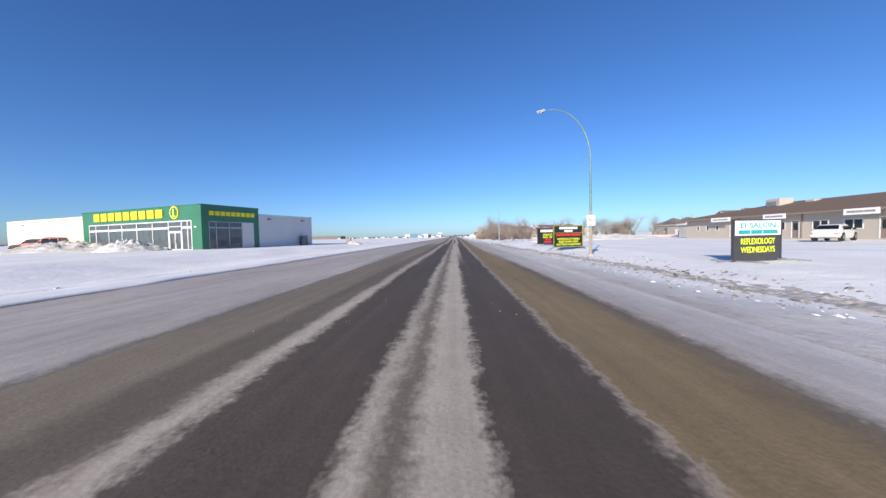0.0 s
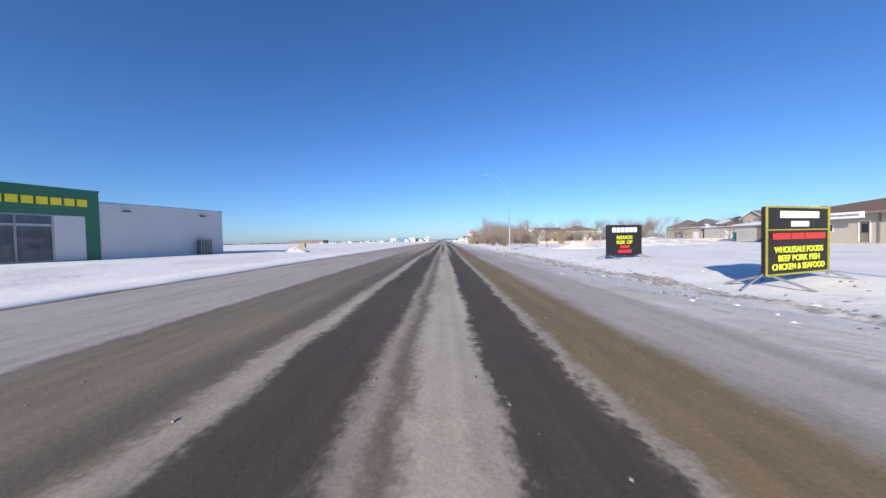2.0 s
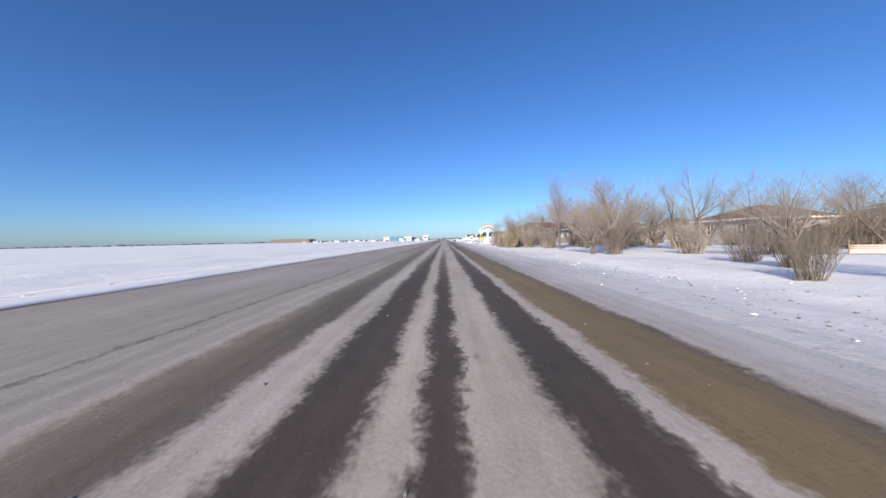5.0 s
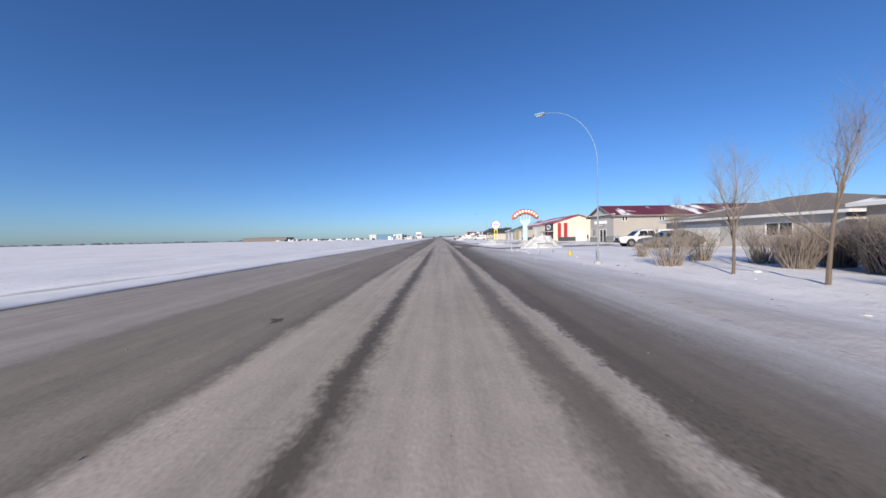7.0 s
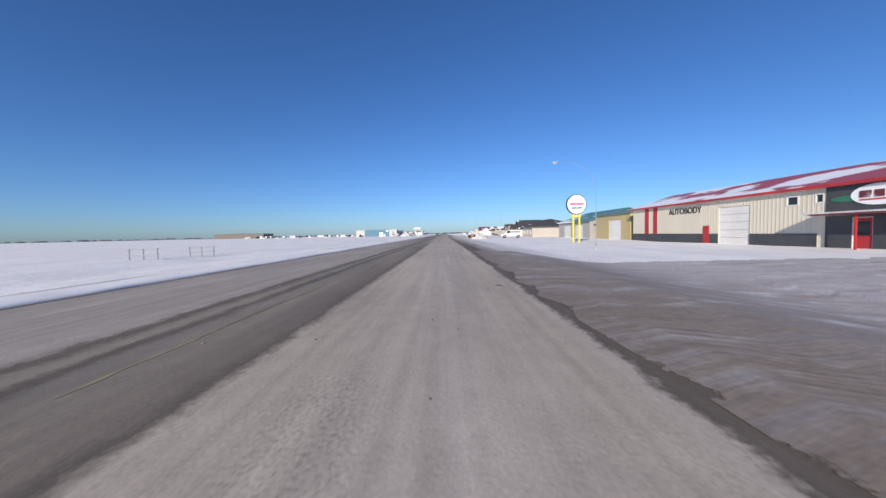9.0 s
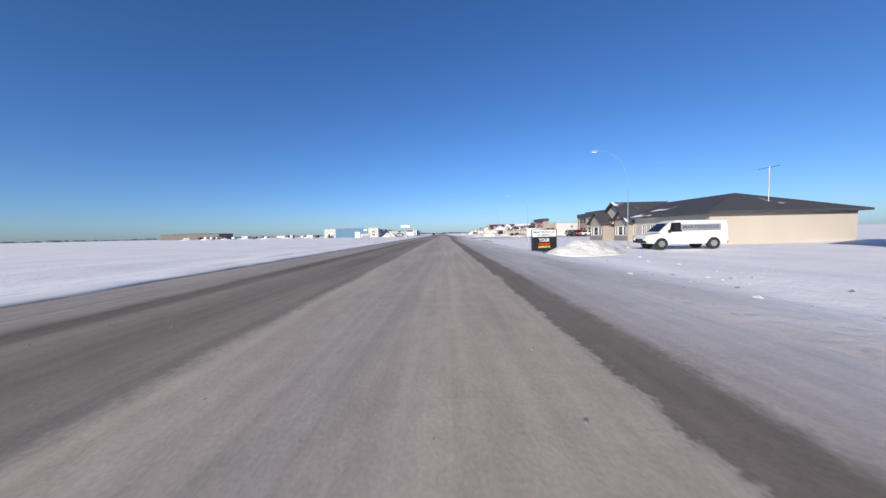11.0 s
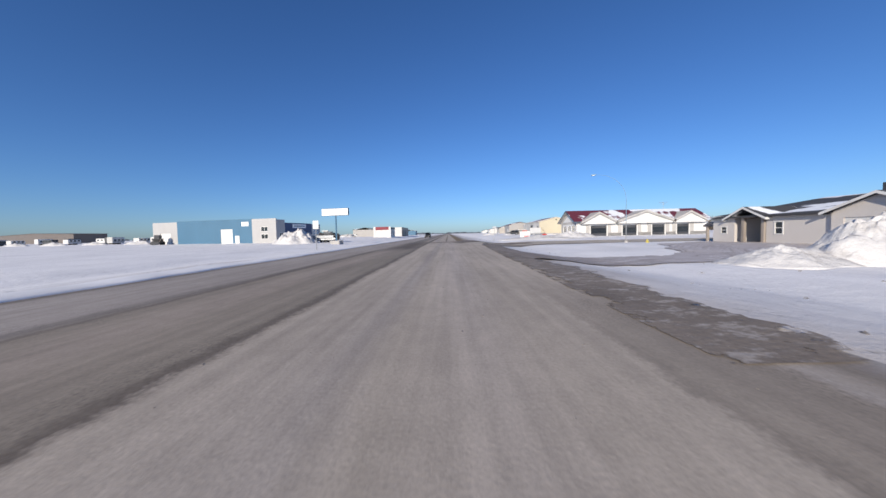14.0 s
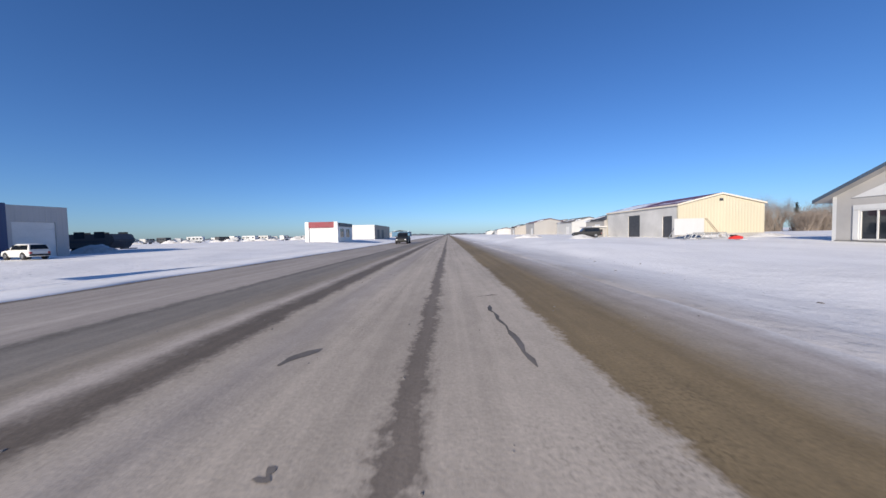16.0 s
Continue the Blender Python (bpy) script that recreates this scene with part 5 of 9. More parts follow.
strip(B, "E", 4.84, 6.42, 0.1, 3.2, GREY_PANEL, "blank_panel")
flat_roof(B, 5.05, None, 0.07, GREEN)
for a, b in zip(posts, posts[1:]):
    if a == -5.5:
        window(B, "S", fx(a), fx(b), 2.12, 3.35, 1, 2, WHITE, SHOP_GLASS, 0.09)
        for k in (0, 1):
            c = fx(a) + 0.1 + k * 1.05
            fr = window(B, "S", c, c + 1.05, 0.05, 2.1, 1, 1, WHITE, SHOP_GLASS, 0.11, "glass_door", "white-framed glass entrance door")
            strip(B, "S", c + (0.85 if k == 0 else 0.15), c + (0.89 if k == 0 else 0.19), 0.85, 1.35, GALV, "handle", 0.03, 0.08, fr)
        continue
    low = 0.28 if a < -5.5 else 0.05
    window(B, "S", fx(a), fx(b), low, 2.55, 1, 1, WHITE, SHOP_GLASS, 0.08)
    window(B, "S", fx(a), fx(b), 2.63, 3.35, 1, 1, WHITE, SHOP_GLASS, 0.08)
for a, b in zip((0.8, 1.6, 3.15), (1.6, 3.15, 4.8)):
    window(B, "E", a, b, 0.12, 2.5, 1, 1, GALV, SHOP_GLASS, 0.05)
    window(B, "E", a, b, 2.55, 3.2, 1, 1, GALV, SHOP_GLASS, 0.05)
word_bars("sign_block", face_frame(B, "S", fx(-13.2), 4.28, 0.01), 13.8, 0.98, [1.25] * 9, YELLOW, B["root"], 0.12, 0.32)
word_bars("sign_block", face_frame(B, "E", 3.7, 4.15, 0.01), 5.7, 0.50, [1.25] * 9, YELLOW, B["root"], 0.10, 0.32)
med = placed(part("medallion", disc(0.74, 0.08), YELLOW, B["root"], "round yellow medallion"), face_frame(B, "S", fx(-4.3), 4.32, 0.01))
placed(part("medallion_field", disc(0.60, 0.02), GREEN, med), face_frame(B, "S", fx(-4.3), 4.32, 0.092))
bm = bmesh.new()
box(bm, -0.10, 0.12, -0.42, 0.42, 0, 0.05)
box(bm, -0.32, 0.34, -0.48, -0.34, 0, 0.05)
placed(part("medallion_bar", bm, YELLOW, med), face_frame(B, "S", fx(-4.3), 4.32, 0.114))
strip(B, "S", fx(-1.1), fx(-0.75), 2.55, 2.68, WHITE, "number_bar", 0.003, 0.03)
e = thing("propane_cage", -22.55, 48.85, 0.6, -18, "grey steel cage cabinet against the store wall", "cabinet")
for z in steps(0.05, 1.5, 0.3):
    part("rail", one_box(-0.05, 0.0, -0.5, 0.5, z, z + 0.05), GALV, e)
for y in steps(-0.5, 0.5, 0.25):
    part("upright", one_box(-0.06, 0.01, y - 0.02, y + 0.02, 0, 1.55), GALV, e)
part("body", one_box(-0.6, -0.08, -0.5, 0.5, 0.0, 1.4, 0.02), GRAPHITE, e)
vehicle("pickup", -52.5, 41.3, 200, DEEP_RED, "dark red pickup truck parked behind the snow bank", "truck", "pickup_truck")
vehicle("suv", -57.5, 43.0, 195, BLACK, "black car parked behind the snow bank", "car")

# ---- strip mall with the brown hip roof ----
B = footprint("strip_mall", 40.0, 0.0, 0.42, 0, 0.0, 17.0, -25.0, 58.0, "long single-storey strip mall with taupe siding and brown shingle hip roof", "building")
uy = lambda y: y + 25.0
small = [(uy(y) - 0.28, uy(y) + 0.28, 1.05, 1.85) for y in (55.4, 53.4, 51.5)]
wide = [(uy(a), uy(b), 0.95, 1.95) for a, b in ((45.2, 46.7), (43.5, 44.9), (41.2, 42.9), (36.6, 38.2), (33.6, 35.2), (28.5, 30.1), (24.0, 25.6))]
doors = [(uy(a), uy(a) + 0.85, 0.0, 2.02) for a in (48.3, 39.6, 31.5, 26.5)]
wall(B, "W", 2.72, PALE_TAUPE, small + wide + doors)
wall(B, "N", 2.72, PALE_TAUPE)
wall(B, "S", 2.72, PALE_TAUPE)
wall(B, "E", 2.72, PALE_TAUPE)
for o in small:
    window(B, "W", *o)
for o in wide:
    window(B, "W", *o, 2, 1)
for o in doors:
    door(B, "W", o[0], o[1], 2.02, BROWN_METAL, True)
for y in (47.55, 39.2, 30.6):
    strip(B, "W", uy(y), uy(y) + 0.12, 0.0, 2.7, BROWN_METAL, "downpipe", 0.003, 0.1)
hip_roof(B, 2.72, 5.0, BROWN_ROOF, 0.9, None, 0.2, BROWN_METAL)
for y, w in ((49.7, 3.4), (41.6, 2.8), (33.0, 2.8)):
    sgn = strip(B, "W", uy(y) - w / 2, uy(y) + w / 2, 2.32, 2.92, WHITE_SIGN, "fascia_sign", 0.92, 1.0)
    word_bars("word_bar", face_frame(B, "W", uy(y), 2.62, 1.003), w * 0.8, 0.2, [5, 4, 6], TAUPE_STUCCO, sgn, 0.01)
floor_of(B)
for x, y, s in ((6.5, 48.8, 0.95), (7.2, 45.0, 0.5)):
    e = thing("rooftop_unit", 40 + x, y, 0.42 + 4.1, 0, "beige rooftop air-conditioning unit on a shingle roof", "air conditioner")
    part("casing", one_box(-1.0 * s, 1.0 * s, -1.1 * s, 1.1 * s, -0.2, 1.15 * s + 0.2, 0.04), PALE_TAUPE, e)
    part("hood", one_box(-1.15 * s, -1.0 * s - 0.003, -0.8 * s, 0.8 * s, 0.25, 0.95 * s, 0.02), GALV, e)
vehicle("sedan", 34.4, 31.0, 28, CAR_WHITE, "white sedan parked before the strip mall", "car")
B = footprint("garage", 46.0, 62.0, 0.42, 0, 0.0, 7.0, 0.0, 7.0, "small grey garage with a low shingle roof", "garage")
for f in "SWNE":
    wall(B, f, 2.3, GREY_STUCCO, [(1.2, 3.8, 0.0, 2.0)] if f == "W" else ())
overhead_door(B, "W", 1.2, 3.8, 2.0, BROWN_METAL, 4)
hip_roof(B, 2.3, 3.1, FLAT_ROOF, 0.4)
e = thing("waste_bin", 47.6, 70.2, 0.42, 0, "teal steel waste bin beside the garage", "bin")
part("body", one_box(-0.7, 0.7, -0.5, 0.5, 0.1, 1.25, 0.05), TEAL_LETTER, e)
part("lid", one_box(-0.73, 0.73, -0.53, 0.53, 1.255, 1.33, 0.02), TEAL_LETTER, e)

# ---- roadside signs and lamps by the shops ----
lamp = street_lamp(7.7, 18.85, 8.75, 2.1, 1.5, 0.92, POLE_GREEN, POLE_TAN, "street lamp with a green arm on a weathered tan pole base")
e = thing("speed_limit_sign", 7.66, 18.72, 2.22, -6, "white metal speed limit sign on a lamp pole", "sign")
part("plate", one_box(-0.28, 0.28, -0.015, 0.0, -0.38, 0.38, 0.004), WHITE_SIGN, e)
bm = bmesh.new()
for a, b, c, d in ((-0.26, 0.26, 0.345, 0.36), (-0.26, 0.26, -0.36, -0.345), (-0.26, -0.245, -0.345, 0.345), (0.245, 0.26, -0.345, 0.345)):
    box(bm, a, b, -0.019, -0.0155, c, d)
part("border", bm, BLACK, e)
sf = lambda z: plane_frame((0, -0.0155, z), (1, 0, 0), (0, -1, 0))
lettering("lettering", "MAXIMUM", 0.065, BLACK, e, sf(0.28), 0.42, 0.006)
lettering("numerals", "50", 0.30, BLACK, e, sf(0.05), 0.40, 0.006)
lettering("lettering", "km/h", 0.10, BLACK, e, sf(-0.24), 0.26, 0.006)
part("strap", one_box(-0.13, 0.13, 0.0, 0.27, 0.18, 0.22), GALV, e)
e.scale = (0.78, 1.0, 0.78)
portable_sign((10.13, 12.35), (12.45, 13.05), 0.30, 1.86, 0.62, [("REFLEXOLOGY", 1, LIME, 0.72), ("WEDNESDAYS", 1, LIME, 0.72), ("", 0.7, LIME, 0.5)], [("EI SALON", 1.2, TEAL_LETTER, 0.74), ([3, 3, 4], 0.9, TEAL_LETTER, 0.82)], WHITE_SIGN, CHARCOAL, CHARCOAL, "charcoal portable message board with white header and lime letters")
portable_sign((7.5, 25.25), (10.0, 26.15), 0.50, 2.12, 0.66, [([4, 3, 5], 0.9, RED, 0.84), ("", 0.4, LIME, 0.1), ("WHOLESALE FOODS", 0.8, LIME, 0.78), ("BEEF PORK FISH", 0.8, LIME, 0.66), ("CHICKEN & SEAFOOD", 0.8, LIME, 0.84)], [([6, 6], 1, WHITE_SIGN, 0.62), ([5], 0.8, WHITE_SIGN, 0.28)], None, BLACK, OLIVE, "black portable message board with yellow rim and fluorescent letters")
portable_sign((8.8, 35.25), (11.13, 36.1), 0.46, 2.10, 0.70, [("REDUCES", 0.8, LIME, 0.46), ("RISK OF", 0.8, LIME, 0.46), ([4], 0.7, RED, 0.28), ([6], 0.8, RED, 0.40)], [([1, 1, 1, 1, 1, 1], 1, WHITE_SIGN, 0.72)], None, BLACK, BLACK, "black portable message board with white, lime and red letters")
street_lamp(7.1, 52.6, 8.5, 1.9, 2.2, 0.85)
street_lamp(7.4, 133.3, 7.5, 2.0, 1.4, 0.55)
street_lamp(11.7, 199.4, 7.0, 2.4, 1.4, 0.55)
street_lamp(14.6, 258.6, 7.8, 1.9, 1.0, 0.55)
street_lamp(14.3, 288.2, 7.6, 2.8, 1.0, 0.55)
street_lamp(15.1, 322.3, 7.6, 2.8, 1.0, 0.55)
street_lamp(19.2, 369.4, 7.4, 2.8, 1.0, 0.55)

# ---- snow heaps and drifts ----
heap("snowbank", -35.5, 34.6, 3.4, 2.6, 1.15, 1, HEAP, "lumpy grey heap of ploughed snow before the store", 0.9)
heap("snowbank", -47.5, 38.5, 10.0, 2.6, 1.05, 2, DIRTY_HEAP, "long low bank of ploughed snow before the store", 0.8)
heap("snowbank", -18.2, 58.0, 1.5, 1.1, 0.5, 3, HEAP, "ridge of ploughed snow in the open field")
heap("snowbank", 15.4, 54.6, 3.0, 2.0, 0.6, 4, HEAP, "broad white bank of ploughed snow", 0.8)
heap("snowbank", 27.0, 60.0, 8.0, 2.0, 0.55, 5, HEAP, "long white bank of ploughed snow", 0.7)
heap("snowbank", 11.4, 155.2, 2.5, 2.0, 1.1, 7, HEAP, "tall lumpy heap of ploughed snow beside the driveway", 1.0)
heap("snowbank", 8.7, 171.0, 2.8, 2.2, 0.78, 8, HEAP, "smooth bank of ploughed snow beside the entrance", 0.5)
heap("snowbank", 8.6, 252.4, 2.6, 1.7, 0.85, 9, HEAP, "smooth white drift beside the road", 0.4)
heap("snowbank", 16.4, 346.2, 3.3, 2.0, 1.6, 10, HEAP, "rounded heap of ploughed snow beside the driveway", 0.6)
heap("snowbank", 21.4, 345.6, 2.6, 1.5, 0.75, 11, HEAP, "low heap of ploughed snow beside the driveway", 0.6)
heap("snowbank", 12.4, 346.0, 2.2, 1.6, 0.55, 12, HEAP, "low bank of ploughed snow beside the driveway", 0.6)
heap("snowbank", 21.8, 391.5, 4.2, 2.0, 0.95, 13, HEAP, "low bank of ploughed snow before the station", 0.7)
heap("snowbank", 14.0, 384.0, 6.0, 2.0, 0.45, 14, HEAP, "long low bank of snow along the side street", 0.6)
heap("snowbank", -25.4, 388.0, 3.8, 2.8, 1.9, 15, HEAP, "tall lumpy heap of ploughed snow", 1.0)
heap("snowbank", 20.0, 319.0, 3.2, 2.0, 0.6, 16, HEAP, "low bank of snow in the lot", 0.7)
heap("snowbank", 33.0, 72.0, 12.0, 2.6, 0.8, 17, HEAP, "long bank of snow before the fence", 0.7)

# ---- smokehouse shop ----
B = footprint("smokehouse_shop", 26.7, 168.2, 0.12, 6, 0.0, 17.0, 0.0, 6.4, "tan metal-sided shop with a maroon gable roof", "shop")
wall(B, "W", 4.25, GREY_SIDING, [(1.9, 2.75, 0.0, 2.05), (2.8, 3.65, 0.0, 2.05), (4.75, 5.9, 0.9, 2.2)], gable=(3.2, 5.75))
panes = ((1.4, 1.8), (1.9, 2.3), (7.6, 8.0), (8.1, 8.5))
wall(B, "S", 4.25, TAN_SIDING, [(a, b, 3.3, 3.95) for a, b in panes])
wall(B, "N", 4.25, TAN_SIDING)
wall(B, "E", 4.25, TAN_SIDING, gable=(3.2, 5.75))
for a, b in panes:
    window(B, "S", a, b, 3.3, 3.95, w=0.04)
for o in (1.9, 2.8):
    door(B, "W", o, o + 0.85, 2.05, CHARCOAL, True)
window(B, "W", 4.75, 5.9, 0.9, 2.2, 2, 1)
strip(B, "W", 0.0, 1.8, -0.4, 0.95, DARK_STONE, "stone_base", 0.003, 0.1)
strip(B, "W", 3.75, 6.4, -0.4, 0.8, DARK_STONE, "stone_base", 0.003, 0.1)
strip(B, "S", 0.0, 0.9, -0.4, 0.95, DARK_STONE, "stone_base", 0.003, 0.1)
gable_roof(B, 4.25, 5.75, MAROON_ROOF, "x", 0.5, 0.14, BROWN_METAL)
pent = strip(B, "W", -0.45, 6.85, 4.2, 4.3, BROWN_METAL, "pent_eave", 0.003, 0.5)
strip(B, "W", -0.4, 6.8, 4.304, 4.42, HEAP, "pent_snow", 0.003, 0.48, pent, "snow lying on the pent eave")
word_bars("sign_block", face_frame(B, "W", 3.4, 3.2, 0.01), 3.3, 0.5, [1.2] * 9, WHITE_SIGN, B["root"], 0.08, 0.3)
sb = strip(B, "W", 2.5, 4.2, 2.55, 2.8, CHARCOAL, "name_board", 0.003, 0.05)
word_bars("word_bar", face_frame(B, "W", 3.35, 2.68, 0.053), 1.4, 0.13, [5, 1, 4], WHITE_SIGN, sb)
floor_of(B)
for u, w, h in ((6.0, 0.8, 0.8), (7.3, 0.6, 0.75), (8.3, 0.6, 0.65), (9.6, 0.7, 0.6)):
    m = face_frame(B, "S", u + w / 2, 0.0, 0.35)
    p = B["root"].matrix_world @ m @ Vector((0, 0, 0))
    e = thing("condenser_unit", p.x, p.y, 0.12, -12, "grey air-conditioning condenser on the ground by a wall", "air conditioner")
    part("casing", one_box(-w / 2, w / 2, -0.28, 0.28, 0.04, h, 0.03), GALV, e)
    part("fan_guard", bar([(0, 0, h + 0.003), (0, 0, h + 0.03)], w * 0.4, 14), CHARCOAL, e)
    part("pad", one_box(-w / 2 - 0.06, w / 2 + 0.06, -0.33, 0.33, -0.05, 0.038), CONCRETE, e)
p = B["root"].matrix_world @ face_frame(B, "S", 4.1, 0.0, 0.3) @ Vector((0, 0, 0))
e = thing("propane_tank", p.x, p.y, 0.12, 0, "upright white propane tank beside a shop wall", "tank")
bm = bmesh.new()
tube(bm, [(0, 0, 0.0), (0, 0, 0.08), (0, 0, 0.95), (0, 0, 1.08), (0, 0, 1.14)], [0.18, 0.22, 0.22, 0.14, 0.05], 14)
part("shell", bm, WHITE, e)
part("valve_guard", bar([(0, 0, 1.12), (0, 0, 1.22)], 0.09, 10), GALV, e)
B = footprint("workshop", 44.2, 169.0, 0.15, 6, 0.0, 18.0, 0.0, 10.0, "tan workshop behind the shop with a maroon metal roof", "workshop")
for f in "SNWE":
    wall(B, f, 4.5, TAN_SIDING, gable=(5.0, 6.0) if f in "WE" else None)
gable_roof(B, 4.5, 6.0, MAROON_ROOF, "x", 0.5, 0.15, BROWN_METAL)
e = thing("fork_and_sausage_sign", 13.25, 169.0, land(13.25, 169), 0, "tall advertising sign shaped as a sausage on a pale blue fork", "sign")
part("plinth", one_box(-0.95, 0.95, -0.5, 0.5, -0.2, 0.62, 0.06), CONCRETE, e)
outline = [(-0.36, 0.6), (0.36, 0.6), (0.30, 2.4), (0.34, 3.0), (0.80, 3.5), (0.82, 4.6), (0.56, 4.6), (0.54, 3.85), (0.34, 3.85), (0.32, 4.6), (0.12, 4.6), (0.10, 3.85), (-0.10, 3.85), (-0.12, 4.6), (-0.32, 4.6), (-0.34, 3.85), (-0.54, 3.85), (-0.56, 4.6), (-0.82, 4.6), (-0.80, 3.5), (-0.34, 3.0), (-0.30, 2.4)]
bm = bmesh.new()
prism(bm, [Vector((x, 0, z)) for x, z in outline], (0, -0.09, 0), (0, 0.09, 0))
part("fork", bm, paint("pale_blue_board", (0.50, 0.66, 0.74), 0.5), e, "pale blue fork")
arc = [(2.35 * math.sin(a), -0.14, 2.55 + 2.55 * math.cos(a)) for a in steps(-1.02, 1.02, 0.12)]
rad = [0.42 * min(1.0, 0.25 + 2.2 * min(i, len(arc) - 1 - i) / 5) for i in range(len(arc))]
bm = bmesh.new()
tube(bm, arc, rad, 16)
saus = part("sausage", bm, paint("sausage_orange_red", (0.62, 0.16, 0.06), 0.4, 0, 5, 0.2), e, "glossy orange-red sausage")
for a in steps(-0.78, 0.78, 0.195):
    m = plane_frame((2.35 * math.sin(a), -0.57, 2.6 + 2.55 * math.cos(a)), (math.cos(a), 0, -math.sin(a)), (0, -1, 0))
    placed(part("sign_block", one_box(-0.15, 0.15, -0.17, 0.17, 0, 0.03), WHITE_SIGN, saus), m)
for s in (-1, 1):
    part("post", one_box(s * 0.25 - 0.06, s * 0.25 + 0.06, 0.10, 0.22, 0.4, 3.6), GALV, e)
vehicle("pickup", 20.3, 150.4, 172, CAR_WHITE, "white pickup truck with a bed canopy parked in the snow", "truck", "pickup_truck", 0.9, CAR_WHITE)
vehicle("sedan", 20.3, 146.8, 176, GRAPHITE, "dark grey sedan parked in the snow", "car")
B = footprint("bungalow", 25.0, 138.0, 0.15, 0, 0.0, 13.0, 0.0, 16.0, "low bungalow with attached garage and grey-brown shingle roof", "house")
wall(B, "W", 2.35, GREY_STUCCO, [(9.0, 13.2, 0.0, 2.05), (3.0, 5.0, 0.9, 1.9)])
for f in "SNE":
    wall(B, f, 2.35, GREY_STUCCO)
overhead_door(B, "W", 9.0, 13.2, 2.05, WHITE)
window(B, "W", 3.0, 5.0, 0.9, 1.9, 2)
hip_roof(B, 2.35, 4.3, TAUPE_ROOF, 0.6)
for x, y, w, rz in ((7.6, 150.4, 1.3, 5), (8.25, 143.75, 1.2, 0)):
    e = thing("rail_barrier", x, y, land(x, y), rz, "low grey pipe barrier standing in the snow", "barrier")
    for s in (-1, 1):
        part("post", bar([(s * w * 0.42, 0, -0.1), (s * w * 0.42, 0, 0.72)], 0.05), GALV, e)
    part("rail", bar([(-w * 0.5, 0, 0.72), (w * 0.5, 0, 0.72)], 0.05), GALV, e)


def hydrant(x, y, size=1.0):
    e = thing("fire_hydrant", x, y, land(x, y) - 0.22, 20, "yellow cast-iron fire hydrant in the snow", "hydrant", "fire hydrants")
    bm = bmesh.new()
    tube(bm, [(0, 0, -0.02), (0, 0, 0.05), (0, 0, 0.08), (0, 0, 0.55), (0, 0, 0.58), (0, 0, 0.62), (0, 0, 0.74)], [0.17, 0.17, 0.12, 0.12, 0.16, 0.16, 0.05], 14)
    part("barrel", bm, DULL_YELLOW, e)
    for a, b in (((-0.25, 0, 0.42), (0.25, 0, 0.42)), ((0, -0.24, 0.36), (0, 0, 0.36))):
        part("outlet", bar([a, b], 0.07, 10), DULL_YELLOW, e)
    part("cap_nut", one_box(-0.035, 0.035, -0.035, 0.035, 0.735, 0.80), DULL_YELLOW, e)
    e.scale = (size, size, size)
    return e


hydrant(8.55, 139.5, 0.75)
hydrant(14.4, 299.2, 0.62)
hydrant(-23.6, 78.4, 0.7)
hydrant(19.9, 366.8, 0.75)

# ---- autobody works ----
B = footprint("autobody_works", 24.95, 190.0, -0.05, 0, 0.0, 10.9, 0.0, 27.5, "long cream metal works with red stripes, charcoal base and red roof", "workshop")
wall(B, "W", 4.15, CREAM_METAL, [(11.0, 14.0, 0.0, 3.35), (7.3, 8.1, 3.0, 3.65), (5.75, 6.25, 3.05, 3.65), (1.2, 2.6, 0.5, 1.5), (3.2, 4.2, 0.0, 2.0)], label="cream ribbed metal wall")
wall(B, "S", 4.15, CREAM_METAL, [(4.95, 6.95, 0.0, 2.62), (8.1, 9.95, 0.0, 2.55), (7.35, 7.85, 0.0, 1.5)], gable=(5.45, 5.78))
wall(B, "N", 4.15, CREAM_METAL, gable=(5.45, 5.78))
wall(B, "E", 4.15, CREAM_METAL)
gable_roof(B, 4.15, 5.78, RED_ROOF, "y", 0.35, 0.14, DEEP_RED)
overhead_door(B, "W", 11.0, 14.0, 3.35, WHITE, 5)
overhead_door(B, "S", 4.95, 6.95, 2.62, WHITE, 4)
overhead_door(B, "S", 8.1, 9.95, 2.55, WHITE, 4)
door(B, "S", 7.35, 7.85, 1.5, GALV, True)
window(B, "W", 7.3, 8.1, 3.0, 3.65)
window(B, "W", 5.75, 6.25, 3.05, 3.65)
window(B, "W", 1.2, 2.6, 0.5, 1.5, 2)
door(B, "W", 3.2, 4.2, 2.0, DEEP_RED, True)
strip(B, "W", 6.1, 10.95, -0.4, 1.0, CHARCOAL, "wainscot", 0.003, 0.05)
strip(B, "W", 14.05, 27.5, -0.4, 1.0, CHARCOAL, "wainscot", 0.003, 0.05)
strip(B, "S", 1.0, 4.9, -0.4, 1.0, CHARCOAL, "wainscot", 0.003, 0.05)
dark = wall(B, "W", 4.0, CHARCOAL, [(1.2, 2.6, 0.5, 1.5), (3.2, 4.2, 0.0, 2.0)], 0.0, 5.6, out=0.06, thick=0.05, name="dark_cladding")
strip(B, "W", 15.0, 15.7, 0.0, 1.75, DEEP_RED, "side_door", 0.052, 0.09)
for u in (22.6, 24.2):
    strip(B, "W", u, u + 0.75, 1.0, 4.1, DEEP_RED, "red_stripe", 0.003, 0.03)
